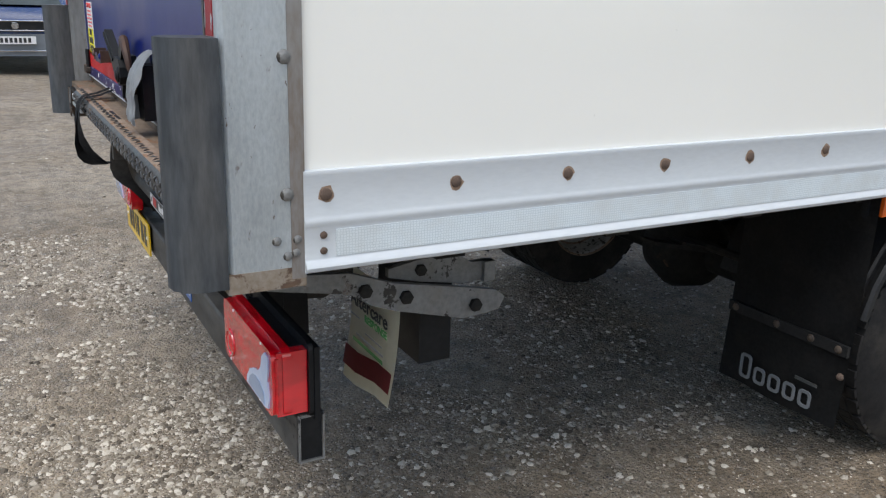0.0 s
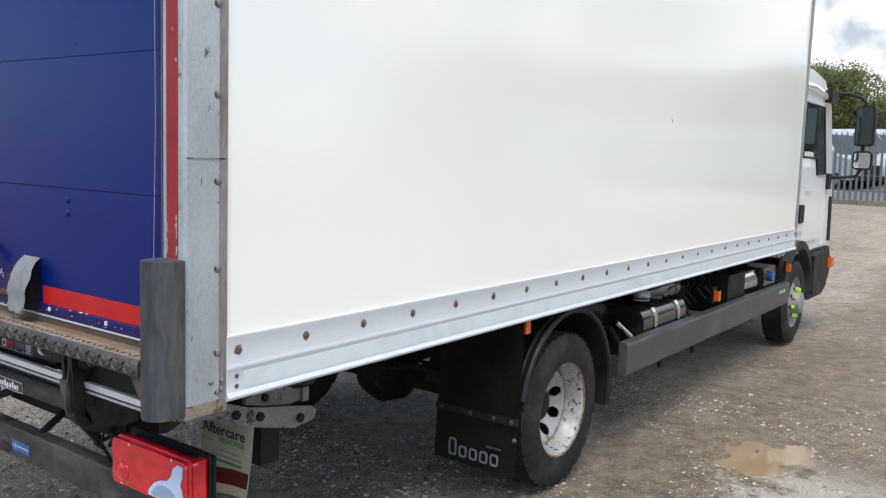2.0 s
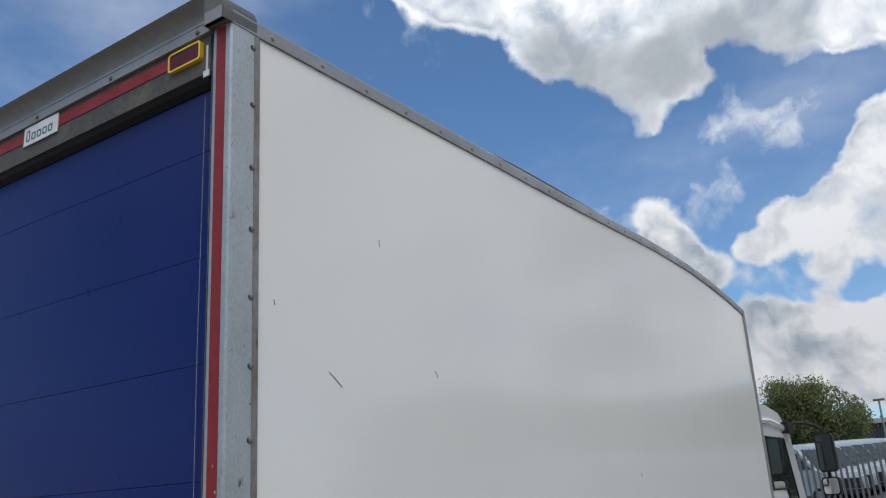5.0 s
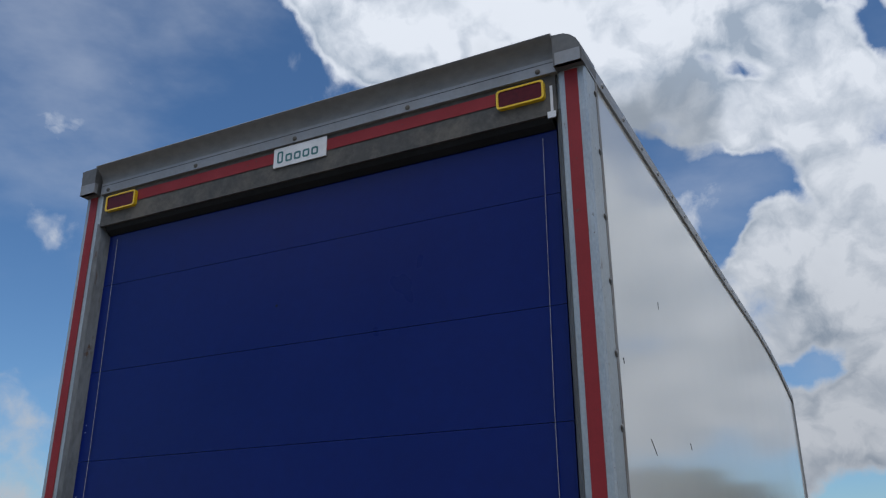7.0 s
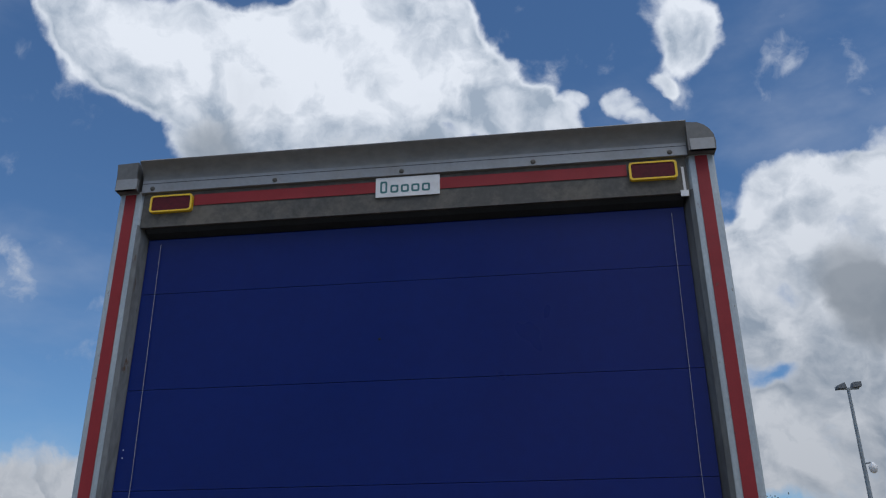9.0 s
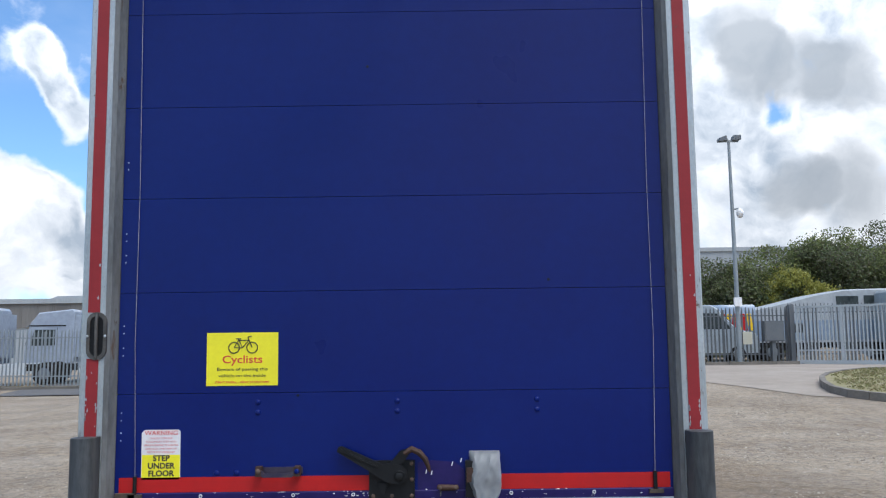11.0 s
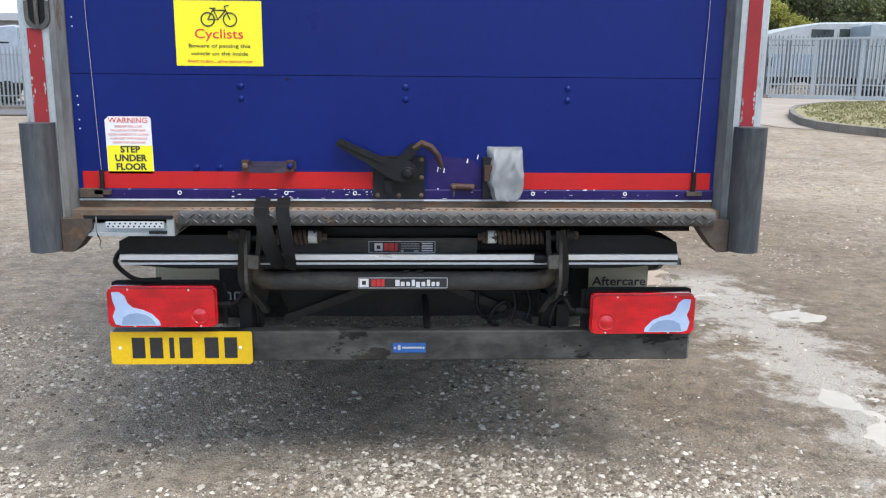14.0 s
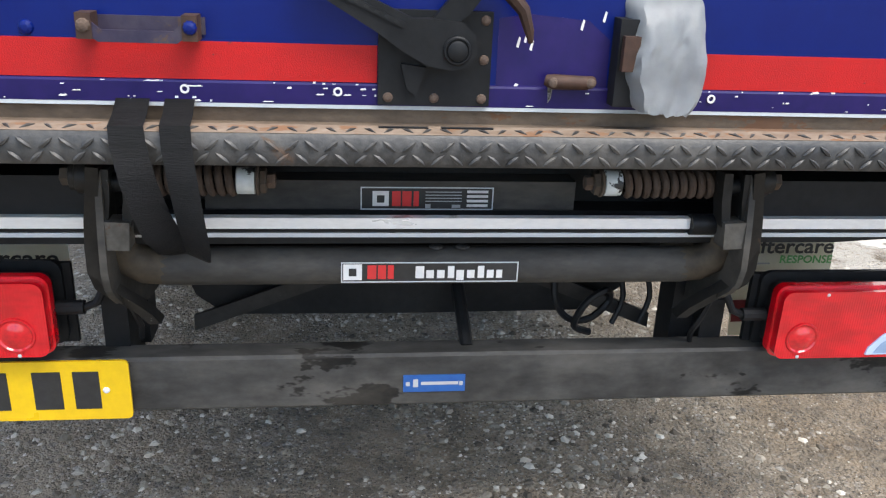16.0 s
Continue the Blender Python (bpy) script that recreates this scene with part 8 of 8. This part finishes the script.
def vehicle(name, profile, width, paint, label, category, group, wheels, r, windows, nose=()):
    """A vehicle with its nose towards -y and its middle at the origin; profile is (y, z) round its side."""
    v = empty(name, 0, 0, 0, label, category, group)
    h = width / 2
    bm = bmesh.new()
    rows = []
    for x, k in ((-h, 0.0), (-h * 0.93, 0.06), (h * 0.93, 0.06), (h, 0.0)):
        rows.append([bm.verts.new((x, y, z + (k if z > 1.0 else 0))) for y, z in profile])
    for a, b in zip(rows, rows[1:]):
        for i in range(len(profile)):
            j = (i + 1) % len(profile)
            bm.faces.new((a[i], a[j], b[j], b[i]))
    bm.faces.new(rows[0]), bm.faces.new(rows[-1][::-1])
    part("body", bm, paint, v, smooth=True, bevel=0.03, seg=2)
    for s in (-1, 1):
        for outline in windows:
            part("side_window", pushed(outline, "x", s * (h + 0.002) - 0.006, s * (h + 0.002) + 0.006), SCREEN, v)
        for y in wheels:
            ty = part("wheel", turned([(-0.1, r * 0.6), (-0.1, r * 0.9), (-0.07, r), (0.07, r), (0.1, r * 0.9), (0.1, r * 0.62), (0.07, r * 0.58), (0.075, 0.001)] if s > 0 else [(0.1, r * 0.6), (0.1, r * 0.9), (0.07, r), (-0.07, r), (-0.1, r * 0.9), (-0.1, r * 0.62), (-0.07, r * 0.58), (-0.075, 0.001)], (s * (h - 0.08), y, r), "x", 24), TYRE, v, smooth=True)
            part("hub", turned([(0, r * 0.55), (s * 0.02, r * 0.5), (s * 0.03, r * 0.2)], (s * (h - 0.02), y, r), "x", 16), VAN_GREY, ty)
    for quad, mat, nm in nose:
        bm = bmesh.new()
        f = [bm.verts.new(p) for p in quad]
        g = [bm.verts.new((p[0], p[1] + 0.03, p[2])) for p in quad]
        bm.faces.new(f), bm.faces.new(g[::-1])
        for i in range(4):
            bm.faces.new((f[i], g[i], g[(i + 1) % 4], f[(i + 1) % 4]))
        part(nm, bm, mat, v)
    return v


def quad(w0, w1, y0, z0, y1, z1, off=-0.012):
    return [(-w0, y0 + off, z0), (w0, y0 + off, z0), (w1, y1 + off, z1), (-w1, y1 + off, z1)]


def side_quad(x0, x1, y, z0, z1):
    return [(x0, y, z0), (x1, y, z0), (x1, y, z1), (x0, y, z1)]


VAN_PROFILE = [(-2.6, 0.38), (-2.68, 0.55), (-2.66, 0.95), (-2.5, 1.18), (-1.75, 1.36), (-0.95, 2.28), (-0.7, 2.42), (2.55, 2.45), (2.65, 2.3), (2.68, 0.5), (2.6, 0.38)]
van_nose = [(quad(0.90, 0.82, -1.74, 1.38, -0.98, 2.25, -0.08), SCREEN, "windscreen"), (quad(0.58, 0.55, -2.69, 0.58, -2.67, 1.0), PLASTIC, "grille"), (side_quad(-0.92, -0.62, -2.60, 0.86, 1.10), HEADLIGHT, "headlight"), (side_quad(0.62, 0.92, -2.60, 0.86, 1.10), HEADLIGHT, "headlight"), (side_quad(-0.98, 0.98, -2.70, 0.36, 0.56), PLASTIC, "bumper")]
van = vehicle("panel_van", VAN_PROFILE, 2.0, VAN_HAZED, "white panel van parked in a row", "van", "vans behind the fence", (-1.75, 1.65), 0.34, [[(-1.55, 1.42), (-0.95, 2.1), (-0.35, 2.12), (-0.35, 1.42)]], van_nose)
spots = [(-5.7 + 0.11 * k, 38.0 + 2.3 * k, (6, 3, 5, 1, 4, 7, 2, 5, 3, 6)[k]) for k in range(10)]
van.location = (*spots[0][:2], ground_z(*spots[0][:2]) + 0.03)
van.rotation_euler = (0, 0, radians(58 + spots[0][2]))
for x, y, a in spots[1:] + [(-12.6 + 0.2 * k, 44 + 2.6 * k, 3 + k % 3) for k in range(6)]:
    copy_thing(van, pose(x, y, ground_z(x, y) + 0.03, 0, 0, 58 + a))
copy_thing(van, pose(11.2, 34.6, 0.73, 0, 0, 80))
CAR_PROFILE = [(-2.15, 0.28), (-2.26, 0.45), (-2.24, 0.66), (-2.05, 0.82), (-1.1, 0.98), (-0.35, 1.42), (0.3, 1.50), (1.4, 1.46), (2.1, 1.0), (2.25, 0.9), (2.28, 0.5), (2.2, 0.28)]
car_nose = [(quad(0.74, 0.6, -1.08, 1.0, -0.40, 1.38, -0.125), SCREEN, "windscreen"), (side_quad(-0.45, 0.45, -2.275, 0.62, 0.74), PLASTIC, "grille"), (side_quad(-0.86, -0.50, -2.20, 0.64, 0.80), HEADLIGHT, "headlight"), (side_quad(0.50, 0.86, -2.20, 0.64, 0.80), HEADLIGHT, "headlight")]
grey_car = vehicle("parked_car", CAR_PROFILE, 1.76, VAN_GREY, "grey car parked on the tarmac behind the fence", "car", "cars behind the fence", (-1.38, 1.35), 0.31, [[(-0.9, 1.02), (-0.3, 1.36), (0.9, 1.38), (1.35, 1.02)]], car_nose)
grey_car.location, grey_car.rotation_euler = (-1.6, 61.5, ground_z(-1.6, 61.5) + 0.03), (0, 0, radians(60))
for x, y, a in ((0.6, 62.5, 62), (2.6, 63.5, 58), (4.4, 63, 60)):
    copy_thing(grey_car, pose(x, y, ground_z(x, y) + 0.03, 0, 0, a))

# The navy car across the yard.
navy = vehicle("estate_car", CAR_PROFILE, 1.80, NAVY, "dark blue estate car with a chrome-edged grille", "car", "", (-1.38, 1.35), 0.31, [[(-0.9, 1.02), (-0.3, 1.36), (1.3, 1.38), (1.6, 1.02)]],
               [(quad(0.76, 0.62, -1.08, 1.0, -0.40, 1.38, -0.125), SCREEN, "windscreen"), (side_quad(-0.46, 0.46, -2.276, 0.645, 0.79), PLASTIC, "grille"), (side_quad(-0.90, 0.90, -2.285, 0.28, 0.60), VAN_GREY, "bumper"),
                (side_quad(-0.92, -0.48, -2.285, 0.68, 0.84), HEADLIGHT, "headlight"), (side_quad(0.48, 0.92, -2.285, 0.68, 0.84), HEADLIGHT, "headlight"),
                (side_quad(-0.26, 0.26, -2.36, 0.46, 0.57), STICKER_W, "number_plate")])
for z in (0.65, 0.79):
    part("chrome_strip", bar([(-0.46, -2.302, z), (0.46, -2.302, z)], 0.011, 6), CHROME, navy)
part("lower_strip", bar([(-0.7, -2.31, 0.355), (0.7, -2.31, 0.355)], 0.010, 6), CHROME, navy)
part("oval_badge", turned([(0, 0.055), (-0.01, 0.05)], (0, -2.295, 0.72), "y", 18), CHROME, navy)
for k in range(7):
    part("plate_bar", boxed((-0.22 + 0.062 * k, -0.18 + 0.062 * k, -2.3625, -2.3585, 0.48, 0.55)), INK_BLACK, navy)
navy.location, navy.rotation_euler = (-13.95, 0.20, ground_z(-12.5, 0.2)), (0, 0, radians(90))

# Lorry cabs behind the left fence.
CAB_PROFILE = [(-1.15, 0.45), (-1.2, 0.9), (-1.18, 1.6), (-0.98, 2.75), (-0.6, 3.25), (0.9, 3.42), (1.0, 3.3), (1.0, 0.95), (0.5, 0.9), (0.35, 0.6), (-0.35, 0.6), (-0.5, 0.45)]
LORRY_BLUE = material("pale_blue_grey_paint", (0.30, 0.34, 0.40), (0.235, 0.27, 0.33), rough=0.35, coat=0.2, grain=5, broad=1, dust=0.12)
lorry = vehicle("lorry_cab", CAB_PROFILE, 2.46, LORRY_BLUE, "pale blue-grey lorry tractor parked behind the fence", "lorry", "lorries behind the fence", (-0.05, 3.2), 0.5, [[(-0.95, 1.75), (-0.78, 2.5), (0.15, 2.5), (0.15, 1.75)]],
                [(quad(1.1, 1.05, -1.165, 1.75, -1.0, 2.65, -0.04), SCREEN, "windscreen"), (quad(0.8, 0.8, -1.2, 0.8, -1.18, 1.5), PLASTIC, "grille"), (side_quad(-1.1, -0.75, -1.22, 0.62, 0.85), HEADLIGHT, "headlight"), (side_quad(0.75, 1.1, -1.22, 0.62, 0.85), HEADLIGHT, "headlight")])
part("rear_chassis", boxed((-0.5, 0.5, 1.0, 4.2, 0.6, 0.9)), CHASSIS, lorry)
part("sun_visor", pushed([(-1.08, 2.66), (-1.22, 2.60), (-1.22, 2.64), (-1.06, 2.74)], "x", -1.1, 1.1), VAN_GREY, lorry)
for x in (1.233, -1.241):
    part("fairing_gap", boxed((x, x + 0.008, -0.98, 0.62, 2.66, 2.72)), PLASTIC, lorry)
    part("door_line", boxed((x, x + 0.006, 0.22, 0.24, 1.0, 2.6)), PLASTIC, lorry)
part("rear_fairing", boxed((-1.15, 1.15, 1.0, 1.25, 1.2, 3.2)), LORRY_BLUE, lorry, bevel=0.03)
for x in (1.0, -1.22):
    part("side_tank", boxed((x, x + 0.22, 1.2, 2.4, 0.45, 0.95)), ALU, lorry, bevel=0.04)
lorry.location, lorry.rotation_euler = (-21.2, 35.0, 0.05), (0, 0, radians(-80))
for x, y, a in ((-18.9, 37.9, -78), (-17.1, 40.6, -82), (-15.4, 43.4, -79), (-13.4, 46.2, -80)):
    copy_thing(lorry, pose(x, y, 0.05, 0, 0, a))

# The box lorry and recovery van behind the gate.
BOX_PROFILE = [(-4.33, 0.9), (-4.33, 3.2), (-4.2, 3.28), (-0.7, 3.22), (0.6, 3.0), (1.8, 2.7), (3.9, 2.25), (4.0, 2.1), (4.0, 0.9)]
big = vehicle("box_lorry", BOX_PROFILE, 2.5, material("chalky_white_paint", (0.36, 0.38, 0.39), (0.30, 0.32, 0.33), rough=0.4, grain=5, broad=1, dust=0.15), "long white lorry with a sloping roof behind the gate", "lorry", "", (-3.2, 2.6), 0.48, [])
for x in (1.252, -1.262):
    part("blue_side", boxed((x, x + 0.01, -4.1, 3.6, 1.0, 1.9)), VAN_BLUE, big)
for y0, y1, z0, z1 in ((-1.35, -0.35, 2.55, 2.98), (-2.55, -1.6, 2.60, 3.0), (1.2, 1.9, 1.35, 1.75)):
    part("side_window", boxed((-1.266, -1.256, y0, y1, z0, z1)), SCREEN, big)
for y in (-2.75, -0.1, 1.9):
    part("body_seam", boxed((-1.258, -1.252, y, y + 0.03, 1.95, 2.5)), VAN_GREY, big)
part("under_shade", boxed((-1.1, 1.1, -4.2, 3.8, 0.55, 0.9)), CHASSIS, big)
big.location, big.rotation_euler = (17.6, 36.3, 0.62), (0, 0, radians(88))
heap_bm = bmesh.new()
grid = [[heap_bm.verts.new((14.9 + 0.13 * i, 32.3 + 0.13 * j, 0.62 + 0.85 * math.sin(math.pi * i / 28) ** 0.7 * math.sin(math.pi * j / 11) * (0.75 + 0.35 * noise.noise((i * 0.3, j * 0.4, 2.0))) + 0.06 * noise.noise((i * 1.3, j * 1.3, 7.0)))) for j in range(12)] for i in range(29)]
for a, b in zip(grid, grid[1:]):
    for j in range(11):
        heap_bm.faces.new((a[j], b[j], b[j + 1], a[j + 1]))
tagged(part("mound", heap_bm, GRAVEL), "low mound of brown gravel behind the gate", "mound")
tower = vehicle("tipper_cab", CAB_PROFILE, 2.4, VAN_HAZED, "white lorry cab with its roof beacon behind the gate", "lorry", "", (-0.05, 2.4), 0.48, [[(-0.86, 2.3), (-0.72, 2.98), (0.1, 3.05), (0.1, 2.3)]])
part("beacon_bar", boxed((-0.9, 0.9, -0.4, 0.0, 3.3, 3.45)), VAN_GREY, tower)
tower.location, tower.rotation_euler, tower.scale = (20.3, 33.6, 0.65), (0, 0, radians(84)), (0.9, 0.9, 0.9)
chev = vehicle("recovery_van", VAN_PROFILE, 2.0, VAN_BLUE, "pale blue van with red and yellow chevrons", "van", "", (-1.75, 1.65), 0.36, [])
for k in range(7):
    x = -0.9 + 0.26 * k
    part("chevron", pushed([(x, 1.35), (x + 0.2, 1.35), (x + 0.32 if k < 3 else x + 0.08, 2.1), (x + 0.12 if k < 3 else x - 0.12, 2.1)], "y", 2.685, 2.70), YELLOW if k % 2 == 0 else RED_TAPE, chev)
chev.location, chev.rotation_euler = (13.4, 37.0, 0.73), (0, 0, radians(170))

# Lamp post and flags by the far warehouse.
lp = empty("street_lamp", -5.2, 62.6, 0.7, "slim grey lamp post with a flat head", "lamp post")
part("pole", bar([(-5.2, 62.6, 0.6), (-5.2, 62.6, 6.9)], [0.09, 0.06], 8), PALE_STEEL, lp)
part("head", boxed((-5.55, -4.85, 62.5, 62.8, 6.85, 6.98)), DARK_STEEL, lp, bevel=0.02)
for x, dx in ((-7.6, 1), (-6.9, 1)):
    fl = empty("flagpole", x, 88, 0.7, "white flagpole with a pale flag", "flag", "flags")
    part("pole", bar([(x, 88, 0.7), (x, 88, 7.6)], 0.05, 8), STICKER_W, fl)
    bm = bmesh.new()
    rows = [[bm.verts.new((x + 0.62 * i / 6 * dx, 88 + 0.12 * math.sin(i * 1.3), 7.5 - (1.7 - 0.12 * i) * j - 0.05 * i * i)) for i in range(7)] for j in range(2)]
    for i in range(6):
        bm.faces.new((rows[0][i], rows[0][i + 1], rows[1][i + 1], rows[1][i]))
    bmesh.ops.solidify(bm, geom=list(bm.faces), thickness=0.01)
    part("flag", bm, STICKER_W, fl)
